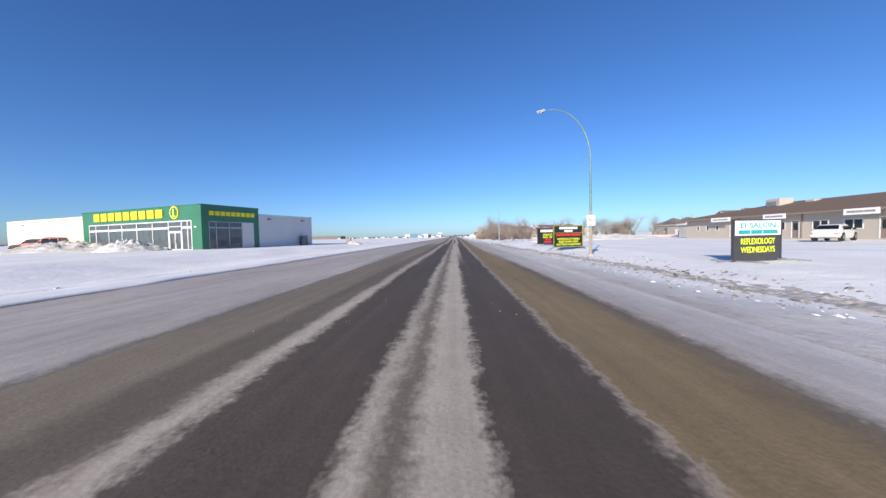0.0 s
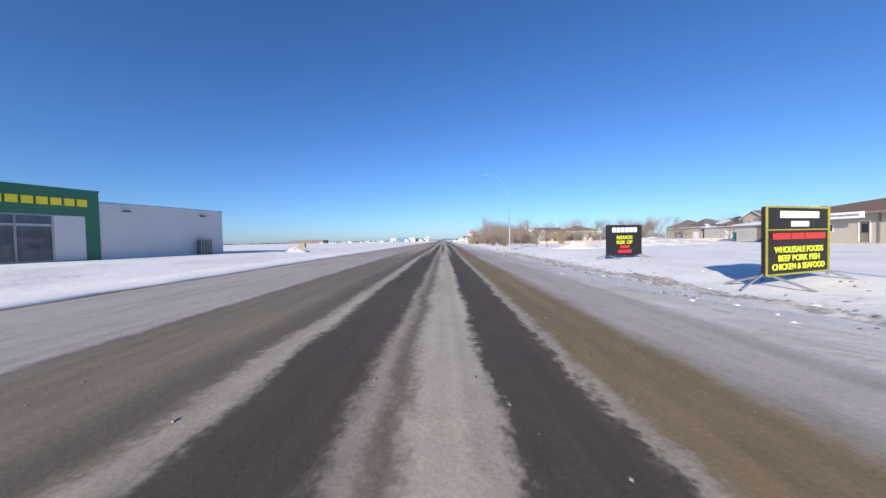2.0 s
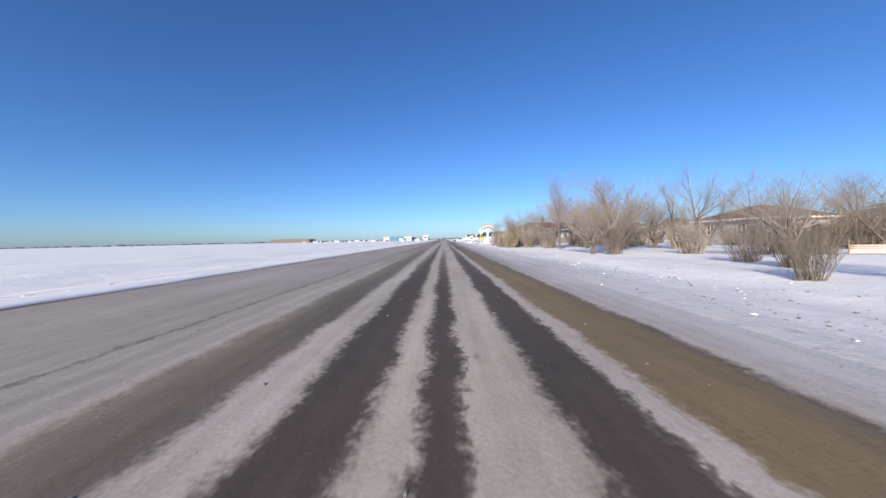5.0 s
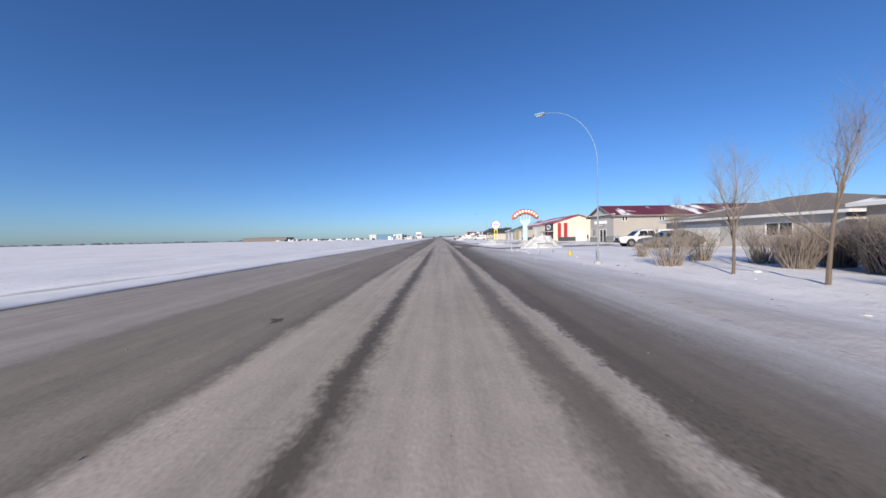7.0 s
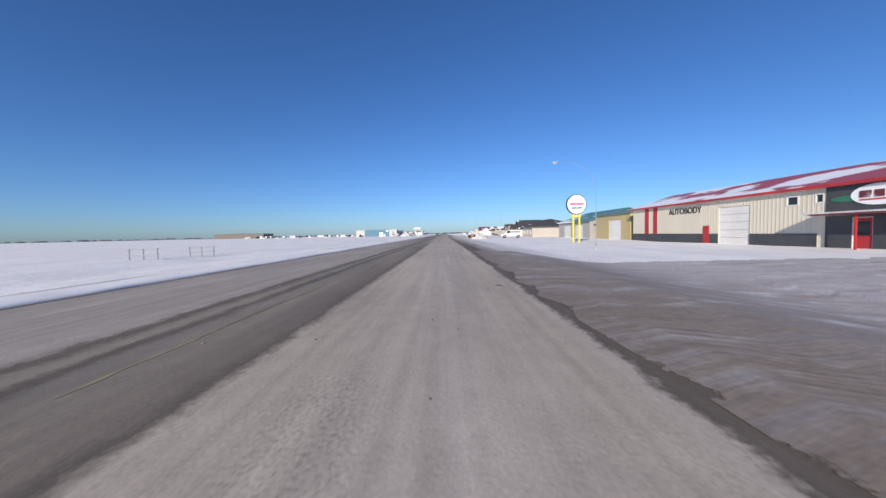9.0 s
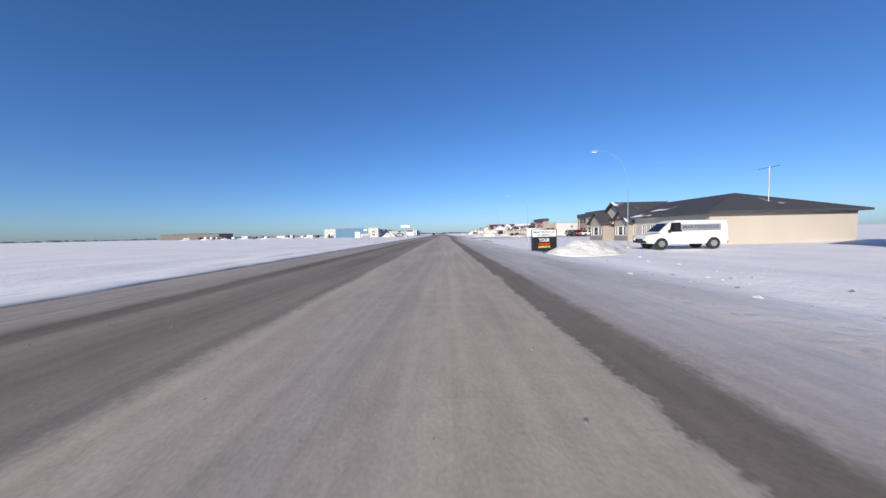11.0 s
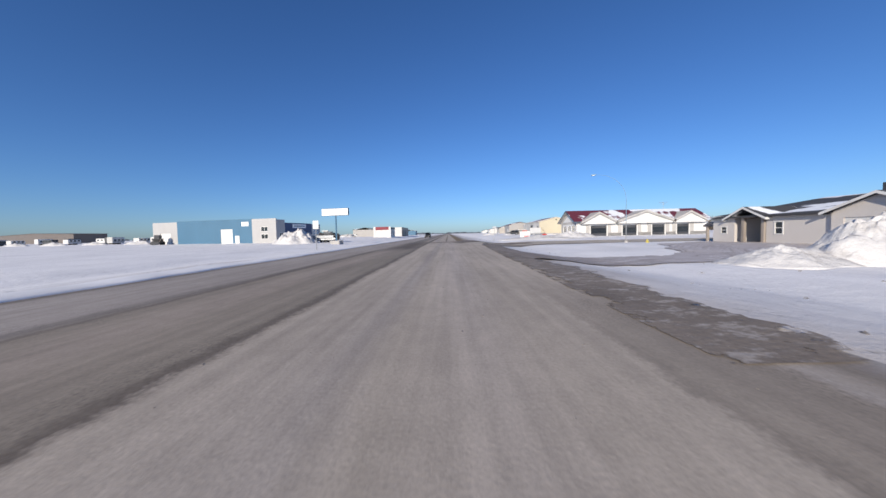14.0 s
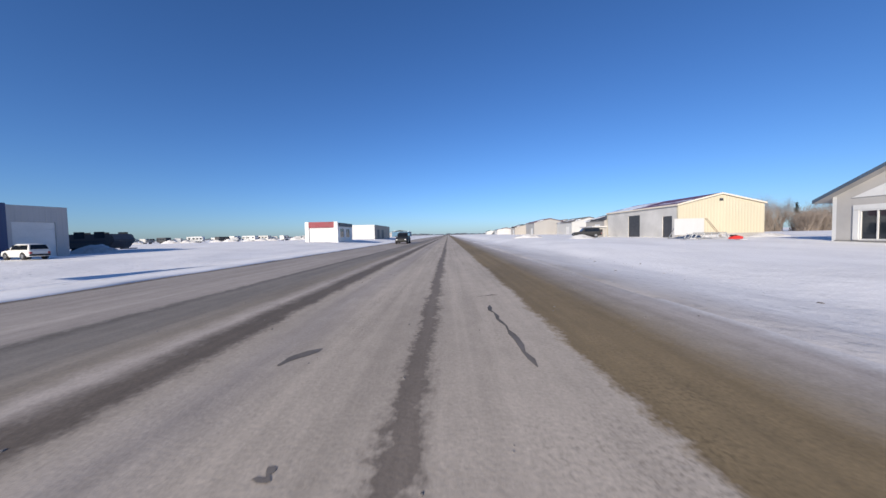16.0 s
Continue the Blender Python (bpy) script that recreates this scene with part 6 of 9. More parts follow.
for u, w, top in ((0.95, 0.75, 4.1), (2.3, 0.8, 4.1), (8.7, 0.5, 4.1), (10.25, 0.55, 4.1)):
    strip(B, "S", u, u + w, 0.5 if u < 5 else 0.0 if u > 10 else 2.7, top, DEEP_RED, "red_stripe", 0.003, 0.03)
lettering("lettering", "AUTOBODY", 0.62, BLACK, B["root"], face_frame(B, "W", 18.3, 3.35, 0.02), 4.6, 0.05)
bm = disc(1.0, 0.06)
bmesh.ops.scale(bm, vec=(1.35, 0.62, 1), verts=bm.verts)
ov = placed(part("oval_sign", bm, WHITE_SIGN, B["root"], "white oval sign"), face_frame(B, "W", 2.9, 3.3, 0.065))
word_bars("sign_block", face_frame(B, "W", 2.9, 3.35, 0.13), 1.8, 0.4, [1, 0.8, 1], MAROON_ROOF, ov, 0.03)
bm = disc(0.5, 0.03)
bmesh.ops.scale(bm, vec=(1.7, 0.36, 1), verts=bm.verts)
placed(part("leaf_wing", bm, GREEN, ov, "green leaf-shaped wing"), face_frame(B, "W", 2.9, 3.2, 0.062) @ Matrix.Translation((-1.55, -0.05, 0)))
placed(part("sign_stripe", one_box(-0.9, 0.9, -0.32, -0.24, 0, 0.02), RED, ov), face_frame(B, "W", 2.9, 3.3, 0.13))
bm = bmesh.new()
slab(bm, B, "W", -0.3, 5.9, 2.15, 2.26, 0.02, 1.4)
can = part("canopy", bm, MAROON_ROOF, B["root"], "snow-covered porch canopy")
bm = bmesh.new()
slab(bm, B, "W", -0.3, 5.9, 2.264, 2.36, 0.05, 1.42)
part("canopy_snow", bm, HEAP, can)
for u in (-0.15, 3.0):
    bm = bmesh.new()
    slab(bm, B, "W", u, u + 0.09, -0.3, 2.15, 1.2, 1.29)
    part("canopy_post", bm, DEEP_RED, can)
floor_of(B)
B = footprint("lean_to_shed", 36.0, 194.0, -0.05, 0, 0.0, 5.0, 0.0, 8.0, "small cream shed with a red metal roof", "shed")
for f in "SNE":
    wall(B, f, 2.5, CREAM_METAL)
gable_roof(B, 2.5, 3.1, RED_ROOF, "x", 0.3)
e = thing("round_pylon_sign", 16.6, 215.4, land(16.6, 215.4), 0, "round white pylon sign on yellow posts", "sign")
for s in (-1, 1):
    part("post", one_box(s * 0.38 - 0.08, s * 0.38 + 0.08, -0.08, 0.08, -0.2, 3.7), YELLOW, e)
part("shelf", one_box(-0.55, 0.55, -0.16, 0.16, 3.2, 3.4), YELLOW, e)
fr = placed(part("disc", disc(1.26, 0.3), NAVY, e, "round white disc with a dark rim"), plane_frame((0, 0.15, 4.75), (1, 0, 0), (0, -1, 0)))
placed(part("face", disc(1.16, 0.02), WHITE_SIGN, fr), plane_frame((0, -0.153, 4.75), (1, 0, 0), (0, -1, 0)))
word_bars("word_bar", plane_frame((0, -0.174, 4.8), (1, 0, 0), (0, -1, 0)), 1.7, 0.26, [4, 5], PINK_LETTER, fr)
word_bars("word_bar", plane_frame((0, -0.174, 4.3), (1, 0, 0), (0, -1, 0)), 1.3, 0.16, [3, 3], NAVY, fr)

# ---- further yards up the road ----
B = footprint("storage_building", 26.0, 220.0, 0.0, 0, 0.0, 14.0, 0.0, 10.5, "ochre metal storage building with a teal roof", "storage building")
for f in "SNWE":
    wall(B, f, 3.9, OCHRE_METAL, [(2.5, 6.0, 0.0, 3.0)] if f == "W" else (), gable=(7.0, 4.9) if f in "SN" else None)
overhead_door(B, "W", 2.5, 6.0, 3.0, WHITE, 4)
gable_roof(B, 3.9, 4.9, GREEN_ROOF, "y", 0.3)
B = footprint("storage_building", 26.5, 234.0, 0.0, 0, 0.0, 14.0, 0.0, 16.0, "grey metal storage building with a teal gable roof", "storage building")
for f in "SNWE":
    wall(B, f, 3.3, GREY_SIDING, [(3.0, 6.5, 0.0, 2.6), (9.0, 12.5, 0.0, 2.6)] if f == "W" else (), gable=(7.0, 5.4) if f in "SN" else None)
for u in (3.0, 9.0):
    overhead_door(B, "W", u, u + 3.5, 2.6, WHITE, 4)
gable_roof(B, 3.3, 5.4, GREEN_ROOF, "y", 0.4)
B = footprint("office_building", 23.4, 261.5, 0.0, 0, 0.0, 13.0, 0.0, 20.2, "single-storey taupe office building with a charcoal shingle roof", "office")
ws = [(a, a + 0.75, 0.85, 2.0) for a in (1.6, 4.6, 7.5, 9.0)] + [(11.15, 11.55, 0.85, 2.0)]
wall(B, "W", 2.75, PALE_TAUPE, ws)
for f in "SNE":
    wall(B, f, 2.75, PALE_TAUPE)
for o in ws:
    window(B, "W", *o, 2 if o[1] - o[0] > 0.5 else 1, 1, WHITE, None, 0.07)
hip_roof(B, 2.75, 5.0, CHAR_ROOF, 0.6, 5.5, 0.18, CHARCOAL)
floor_of(B)
root = B
G = {"root": root["root"], "x0": -0.12, "x1": 6.5, "y0": 11.8, "y1": 19.8}
wall(G, "W", 2.75, GREY_STUCCO, gable=(4.0, 5.05), z0=2.2, name="front_gable")
gable_roof(G, 2.75, 5.05, CHAR_ROOF, "x", 0.5, 0.16, CHARCOAL)
for y0, y1, out in ((11.8, 14.9, 0.55), (16.0, 19.7, 1.6)):
    G = {"root": root["root"], "x0": -out, "x1": 1.2, "y0": y0, "y1": y1}
    n = y1 - y0
    win = [(n * 0.12, n * 0.32, 0.8, 1.95), (n * 0.36, n * 0.72, 0.8, 1.95), (n * 0.76, n * 0.92, 0.8, 1.95)]
    wall(G, "W", 2.6, TAUPE, win, gable=(n / 2, 3.9), name="bay_wall")
    wall(G, "S", 2.6, TAUPE, name="bay_wall")
    wall(G, "N", 2.6, TAUPE, name="bay_wall")
    for o in win:
        window(G, "W", *o, 1, 1, WHITE, None, 0.06)
    strip(G, "W", 0.0, n, -0.4, 0.62, DARK_STONE, "stone_base", 0.003, 0.08)
    gable_roof(G, 2.6, 3.9, CHAR_ROOF, "x", 0.4, 0.14, CHARCOAL)
door(root, "W", 15.05, 15.9, 2.1, CHARCOAL, True)
bm = bmesh.new()
slab(bm, root, "W", 14.95, 15.98, 2.3, 2.6, 0.7, 0.78)
part("entrance_sign", bm, WHITE_SIGN, root["root"])
e = thing("aerial", 30.0, 263.0, 5.0, 0, "thin television aerial on a roof", "aerial")
part("mast", bar([(0, 0, -1.2), (0, 0, 2.0)], 0.04, 6), GALV, e)
part("crossbar", bar([(0, -1.0, 1.9), (0, 1.0, 1.9)], 0.03, 6), GALV, e)
portable_sign((5.83, 254.35), (7.60, 254.8), 0.16, 1.62, 0.66, [("YOUR", 1.3, WHITE_SIGN, 0.44), ([5], 0.8, RED, 0.46), ("EXPERTS", 0.7, LIME, 0.46), ("", 0.5, LIME, 0.1)], [("MARTENSVILLE", 1.2, CHARCOAL, 0.86), ("PLUMBING", 0.9, CHARCOAL, 0.5)], WHITE_SIGN, BLACK, CHARCOAL, "black portable message board with a white header in the snow")
van = vehicle("van", 16.6, 255.8, 176, WHITE, "white service van with grey lettering parked in the snow", "van", "van", 0.95, None, True)
bm = one_box(-2.3, 0.4, 0, 0.01, 1.3, 1.75)
placed(part("side_board", bm, GALV, van), Matrix.Translation((0, 0.925, 0)))
lettering("lettering", "MARTENSVILLE", 0.22, NAVY, van, plane_frame((-0.95, 0.937, 1.55), (-1, 0, 0), (0, 1, 0)), 2.4, 0.006)
e = thing("white_board_sign", 14.4, 284.25, land(14.4, 284), -11, "blank white board on grey posts in the snow", "sign")
part("board", one_box(-1.2, 1.2, -0.04, 0.0, 0.75, 1.85, 0.01), WHITE_SIGN, e)
FADED_TEAL = paint("faded_teal_print", (0.50, 0.70, 0.74), 0.5)
for x0, x1, z0, z1 in ((-0.95, -0.62, 0.02, 0.26), (-0.55, -0.30, 0.12, 0.34), (-0.52, -0.36, -0.06, 0.06)):
    placed(part("faded_mark", one_box(x0, x1, z0, z1, 0.0, 0.004), FADED_TEAL, e), plane_frame((0, -0.042, 1.25), (1, 0, 0), (0, -1, 0)))
for s in (-1, 1):
    part("post", one_box(s * 1.0 - 0.05, s * 1.0 + 0.05, 0.003, 0.09, -0.2, 1.8), GALV, e)
    part("strut", bar([(s * 1.0, 0.1, 1.2), (s * 1.0, 1.2, 0.0)], 0.03, 6), GALV, e)

# ---- two-storey trade building ----
B = footprint("trade_building", 41.4, 309.2, -0.05, 0, 0.0, 10.4, 0.0, 23.5, "two-storey taupe trade building with stone piers and dark parapet", "building")
up = [(a, a + 2.3, 3.55, 4.65) for a in (1.8, 4.9, 8.6, 11.4, 14.4)] + [(a, a + 1.8, 3.55, 4.65) for a in (18.4, 20.8)]
low = [(a, a + 2.3, 0.1, 2.2) for a in (1.8, 4.9, 8.6, 11.4, 14.4)] + [(18.8, 19.9, 0.0, 2.15), (20.8, 22.6, 0.8, 2.2)]
B["root"].scale = (1, 1, 1.04)
wall(B, "W", 5.4, TAUPE_STUCCO, up + low)
wall(B, "S", 5.6, paint("pale_grey_wall_panel", (0.35, 0.35, 0.35), 0.6, 0, 5, 0.08))
for u in (6.4, 8.2):
    strip(B, "S", u, u + 0.35, 4.3, 4.42, CHARCOAL, "wall_light", 0.003, 0.15)
wall(B, "N", 5.0, GREY_SIDING)
wall(B, "E", 5.0, GREY_SIDING)
flat_roof(B, 5.3)
# Upper panes take the lighter glass, its colour standing in for reflected sky.
for o in up:
    window(B, "W", *o, 2, 1, CHARCOAL, SHOP_GLASS, 0.07)
for o in low:
    window(B, "W", *o, 2, 1, CHARCOAL, None, 0.07)
for a, b, z in ((-0.3, 7.6, 5.35), (7.6, 18.0, 5.65), (18.0, 23.7, 5.35)):
    strip(B, "W", a, b, 5.1, z + 0.75, CHARCOAL, "parapet", -0.25, 0.55)
for a in (0.0, 7.3, 17.4, 22.9):
    strip(B, "W", a, a + 0.7, -0.4, 5.2, STONE, "stone_pier", 0.003, 0.35)
word_bars("sign_block", face_frame(B, "W", 14.4, 4.98, 0.02), 5.2, 0.42, [1] * 11, WHITE_SIGN, B["root"], 0.06, 0.25)
em = placed(part("round_emblem", disc(0.36, 0.06), WHITE_SIGN, B["root"]), face_frame(B, "W", 13.95, 4.1, 0.02))
placed(part("emblem_field", disc(0.26, 0.02), TAUPE_STUCCO, em), face_frame(B, "W", 13.95, 4.1, 0.082))
floor_of(B)
vehicle("sedan", 35.2, 321.6, 200, SILVER, "silver sedan parked by the trade building", "car", "car", 0.9)
vehicle("pickup", 35.2, 318.3, 184, BLACK, "black pickup truck parked by the trade building", "truck", "pickup_truck", 0.86)
vehicle("pickup", 35.4, 315.0, 182, DEEP_RED, "dark red pickup truck parked by the trade building", "truck", "pickup_truck", 0.8)
vehicle("pickup", 35.2, 311.3, 180, CAR_WHITE, "white pickup truck parked by the trade building", "truck", "pickup_truck", 0.8)
vehicle("suv", 35.6, 307.6, 176, BLACK, "black car parked by the trade building", "car", "car", 0.8)
vehicle("suv", 38.6, 330.3, 8, SILVER, "silver car parked beside the building", "car", "car", 0.95)
e = thing("yard_container", 45.5, 336.4, 0.05, 0, "dark blue steel container against a white warehouse wall", "container")
part("body", one_box(-1.9, 1.9, -0.8, 0.8, 0.1, 1.75, 0.03), NAVY, e)
for x in (-1.2, 0.0, 1.2):
    part("rib", one_box(x - 0.06, x + 0.06, -0.86, -0.803, 0.15, 1.7), NAVY, e)
part("lid", one_box(-1.95, 1.95, -0.85, 0.85, 1.755, 1.82, 0.01), CHARCOAL, e)
e = thing("waste_bin", 40.0, 336.6, 0.05, 0, "low dark waste bin beside a warehouse", "bin")
part("body", one_box(-0.9, 0.9, -0.6, 0.6, 0.08, 0.95, 0.04), CHARCOAL, e)
part("lid", one_box(-0.93, 0.93, -0.63, 0.63, 0.955, 1.02, 0.02), BLACK, e)
e = thing("pipe_gate", 21.6, 301.6, land(21.6, 301.6), 2, "grey steel pipe gate standing in the snow", "gate")
for x in (-1.7, -0.85, 0.0, 0.9, 1.75):
    part("post", bar([(x, 0, -0.2), (x, 0, 1.4)], 0.045, 8), GALV, e)
for z in (0.45, 0.9, 1.35):
    part("rail", bar([(-1.7, -0.05, z), (1.75, -0.05, z)], 0.028, 6), GALV, e)

e = thing("marker_post", 4.85, 280.0, land(4.85, 280.0), 0, "short grey steel marker post in the snow", "post")
part("stake", one_box(-0.016, 0.016, -0.012, 0.012, -0.2, 0.44, 0.003), GALV, e)
part("clip", one_box(-0.01, 0.05, -0.016, -0.0125, 0.33, 0.36), GALV, e)
heap("snowbank", 6.0, 281.6, 1.4, 0.8, 0.2, 51, SNOW, "low bank of clean snow behind a marker post", 0.4)
e = thing("bent_sign_post", 13.6, 287.3, land(13.6, 287.3), 0, "bent rusty sign post standing in the snow", "post")
part("post", bar([(0, 0, -0.2), (0.22, 0, 0.55), (-0.12, 0, 1.0), (-0.28, 0, 1.35)], 0.028, 8), BROWN_METAL, e)
part("brace", bar([(0.0, 0.05, -0.05), (0.2, 0.05, 0.5)], 0.03, 6), GALV, e)

# ---- showroom with stone piers ----
B = footprint("showroom", 32.4, 338.0, 0.05, 0, 0.0, 3.7, 0.0, 9.6, "taupe showroom with stone piers and a dark parapet", "shop")
op = [(a, a + 0.85, 0.2, 2.45) for a in (1.1, 2.3, 3.5)] + [(5.0, 5.7, 0.0, 2.2)] + [(a, a + 0.85, 0.2, 2.45) for a in (6.2, 7.4)]
wall(B, "W", 5.0, TAUPE_STUCCO, op)
wall(B, "S", 4.1, TAUPE_STUCCO, [(0.8, 1.9, 0.1, 2.4), (2.2, 3.3, 0.1, 2.4)])
wall(B, "N", 4.1, TAUPE_STUCCO)
for o in op:
    window(B, "W", *o, 1, 2, CHARCOAL, None, 0.06)
for a in (0.8, 2.2):
    window(B, "S", a, a + 1.1, 0.1, 2.4, 1, 2, CHARCOAL, None, 0.06)
for a in (0.0, 8.8):
    strip(B, "W", a, a + 0.75, -0.4, 4.8, STONE, "stone_pier", 0.003, 0.3)
strip(B, "W", -0.35, 9.9, 4.75, 5.55, CHARCOAL, "parapet", -1.4, 0.6)
strip(B, "S", 0.003, 1.4, 4.1, 4.75, TAUPE_STUCCO, "upper_wall", -0.25, 0.003)
em = placed(part("round_emblem", disc(0.55, 0.08), RED, B["root"], "round red emblem"), face_frame(B, "W", 2.6, 3.6, 0.02))
placed(part("emblem_bar", one_box(-0.5, 0.5, -0.1, 0.1, 0, 0.02), WHITE_SIGN, em), face_frame(B, "W", 2.6, 3.6, 0.103))
word_bars("sign_block", face_frame(B, "W", 5.3, 3.45, 0.02), 3.6, 0.34, [1] * 9, DEEP_RED, B["root"], 0.05, 0.3)
flat_roof(B, 4.3)
floor_of(B)
B = footprint("warehouse", 36.1, 338.2, 0.05, 0, 0.0, 13.0, 0.0, 12.0, "white metal warehouse behind the showroom", "warehouse")
wall(B, "S", 3.7, WHITE_METAL, [(2.6, 4.6, 0.0, 1.9)])
for f in "NE":
    wall(B, f, 3.7, WHITE_METAL)
overhead_door(B, "S", 2.6, 4.6, 1.9, WHITE, 3)
for u in (4.9, 5.3):
    strip(B, "S", u, u + 0.25, 2.5, 3.1, BLACK, "vent", 0.003, 0.04)
flat_roof(B, 3.7, None, 0.25, WHITE_METAL)

# ---- bungalow with garage gable and fenced yard ----
B = footprint("bungalow", 28.6, 350.0, 0.1, 0, 0.0, 14.0, 0.0, 18.2, "off-white bungalow with a dark porch and charcoal roof under patchy snow", "house")
B["root"].scale = (1, 1, 0.92)
HOUSE_WALL = siding("off_white_house_siding", (0.60, 0.56, 0.53), 0.2, "Z", 0.3, 0.08)
ops = [(12.0, 12.9, 0.0, 2.1)]
wall(B, "W", 2.6, HOUSE_WALL, ops)
for f in "SNE":
    wall(B, f, 2.6, HOUSE_WALL)
door(B, "W", 12.0, 12.9, 2.1, WHITE, True, label="white entrance door")
hip_roof(B, 2.6, 4.4, DARK_ROOF, 0.6, 3.5)
floor_of(B)
# garage gable
G = {"root": B["root"], "x0": -2.6, "x1": 1.0, "y0": 1.2, "y1": 6.4}
wall(G, "W", 2.5, HOUSE_WALL, [(0.7, 4.5, 0.0, 2.05)], gable=(2.6, 3.6), name="gable_wall")
wall(G, "S", 2.5, TAUPE_STUCCO, name="gable_wall")
wall(G, "N", 2.5, HOUSE_WALL, name="gable_wall")
overhead_door(G, "W", 0.7, 4.5, 2.05, WHITE, 4, True)
gable_roof(G, 2.5, 3.6, DARK_ROOF, "x", 0.4, 0.14, WHITE)
# front rooms on both sides of a recessed porch
for y0, y1, opening in ((6.42, 11.2, (3.4, 4.1, 0.85, 1.95)), (14.2, 16.6, (0.8, 1.5, 0.9, 1.6))):
    G = {"root": B["root"], "x0": -2.35, "x1": 0.2, "y0": y0, "y1": y1}
    wall(G, "W", 2.4, HOUSE_WALL, [opening], name="front_wall")
    window(G, "W", *opening, 1, 2)
    wall(G, "S", 2.4, HOUSE_WALL, name="front_wall")
    wall(G, "N", 2.4, HOUSE_WALL, name="front_wall")
bm = bmesh.new()
prism(bm, [Vector((-2.75, 0, 2.4)), Vector((0.2, 0, 2.72)), Vector((0.2, 0, 2.9)), Vector((-2.75, 0, 2.56))], (0, 6.3, 0), (0, 16.9, 0))
part("front_roof", bm, CHAR_ROOF, B["root"])
# recessed porch on posts
G = {"root": B["root"], "x0": -2.5, "x1": 1.0, "y0": 11.1, "y1": 14.6}
gable_roof(G, 2.4, 3.3, CHAR_ROOF, "x", 0.35, 0.14, WHITE)
for y in (11.25, 13.1):
    part("porch_post", one_box(-2.5, -2.25, y, y + 0.25, -0.4, 2.38, 0.01), TAUPE_STUCCO, B["root"])
part("porch_beam", one_box(-2.48, -2.28, 11.22, 14.18, 2.385, 2.6), TAUPE_STUCCO, B["root"])
part("porch_floor", one_box(-2.5, -0.005, 11.22, 14.18, -0.4, 0.04), CONCRETE, B["root"])
# low side canopy
G = {"root": B["root"], "x0": -2.0, "x1": 0.2, "y0": 16.65, "y1": 18.1}
gable_roof(G, 1.75, 2.1, GREY_STUCCO, "x", 0.1, 0.1, TAUPE_STUCCO)
for y in (16.7, 17.85):
    part("canopy_post", one_box(-1.95, -1.75, y, y + 0.2, -0.4, 1.74), TAUPE_STUCCO, B["root"])
for x, y, s in ((34.0, 357.0, 1.0), (34.6, 359.5, 0.8)):
    e = thing("roof_vent", x, y, 4.2, 0, "sheet-metal roof vent stack with a cap", "vent")
    part("curb", one_box(-0.7 * s, 0.7 * s, -0.7 * s, 0.7 * s, -1.0, 0.55, 0.02), CHARCOAL, e)
    part("stack", bar([(0, 0, 0.5), (0, 0, 1.15)], 0.35 * s, 14), GALV, e)
    part("cap", bar([(0, 0, 1.2), (0, 0, 1.3)], 0.48 * s, 14), GALV, e)
e = thing("wooden_fence", 0, 0, 0, 0, "tall weathered wooden fence round a storage yard", "fence")
for a, b in zip(steps(21.8, 31.0, 1.84), steps(21.8, 31.0, 1.84)[1:]):
    part("fence_post", one_box(a - 0.07, a + 0.07, 348.4, 348.54, -0.1, 2.25), WOOD, e)
    for k in range(9):
        x = a + 0.09 + k * (b - a - 0.18) / 9
        part("fence_board", one_box(x, x + (b - a - 0.18) / 9 - 0.015, 348.55, 348.57, 0.1 if k % 2 else 0.08, 2.05), PALE_TAUPE, e)
part("fence_rail", one_box(21.8, 31.0, 348.44, 348.5, 1.85, 1.95), WOOD, e)
part("fence_rail", one_box(21.8, 31.0, 348.44, 348.5, 0.6, 0.7), WOOD, e)

heap("scrap_metal", 25.2, 347.4, 4.0, 0.9, 0.95, 41, SCRAP, "dark low pile of scrap before a wooden fence", 1.0)
heap("snowbank", 31.6, 346.8, 1.6, 1.0, 0.4, 42, HEAP, "small bank of snow by the fence", 0.5)

# ---- fire station ----
B = footprint("fire_station", 24.2, 396.0, 0.42, 0, 0.0, 24.5, 0.0, 8.2, "white fire station with grey gables, bay doors and maroon roof", "fire station")
bays = [(2.65, 5.65), (8.6, 11.25), (14.1, 16.45), (18.7, 20.95)]
wall(B, "S", 2.9, WHITE, [(a, b, 0.0, 1.95) for a, b in bays])
gw = [(0.9, 2.2, 0.25, 2.0), (2.9, 4.3, 0.25, 2.0), (5.2, 6.8, 0.25, 2.0)]
wall(B, "W", 2.9, GREY_STUCCO, gw, gable=(4.1, 4.9))
wall(B, "N", 2.9, WHITE)
wall(B, "E", 2.9, WHITE, gable=(4.1, 4.9))
for o in gw:
    window(B, "W", *o, 2, 1, WHITE, None, 0.06)
for a, b in bays:
    overhead_door(B, "S", a, b, 1.95, CHARCOAL, 4, False, "bay_door", "dark glazed bay door", (1, 2))
    strip(B, "S", a - 0.18, a, 0.0, 2.15, WHITE, "door_trim", 0.003, 0.09)
    strip(B, "S", b, b + 0.18, 0.0, 2.15, WHITE, "door_trim", 0.003, 0.09)
for a, b in ((0.0, 2.4), (5.9, 8.35), (11.5, 13.85), (16.7, 18.45), (21.2, 24.5)):
    strip(B, "S", a, b, -0.4, 0.55, DARK_STONE, "stone_base", 0.003, 0.12)
for a in (1.85, 5.85, 7.8, 11.45, 13.3, 16.65, 17.9, 21.15):
    strip(B, "S", a, a + 0.6, 0.55, 2.85, GREY_STUCCO, "pilaster", 0.003, 0.14)
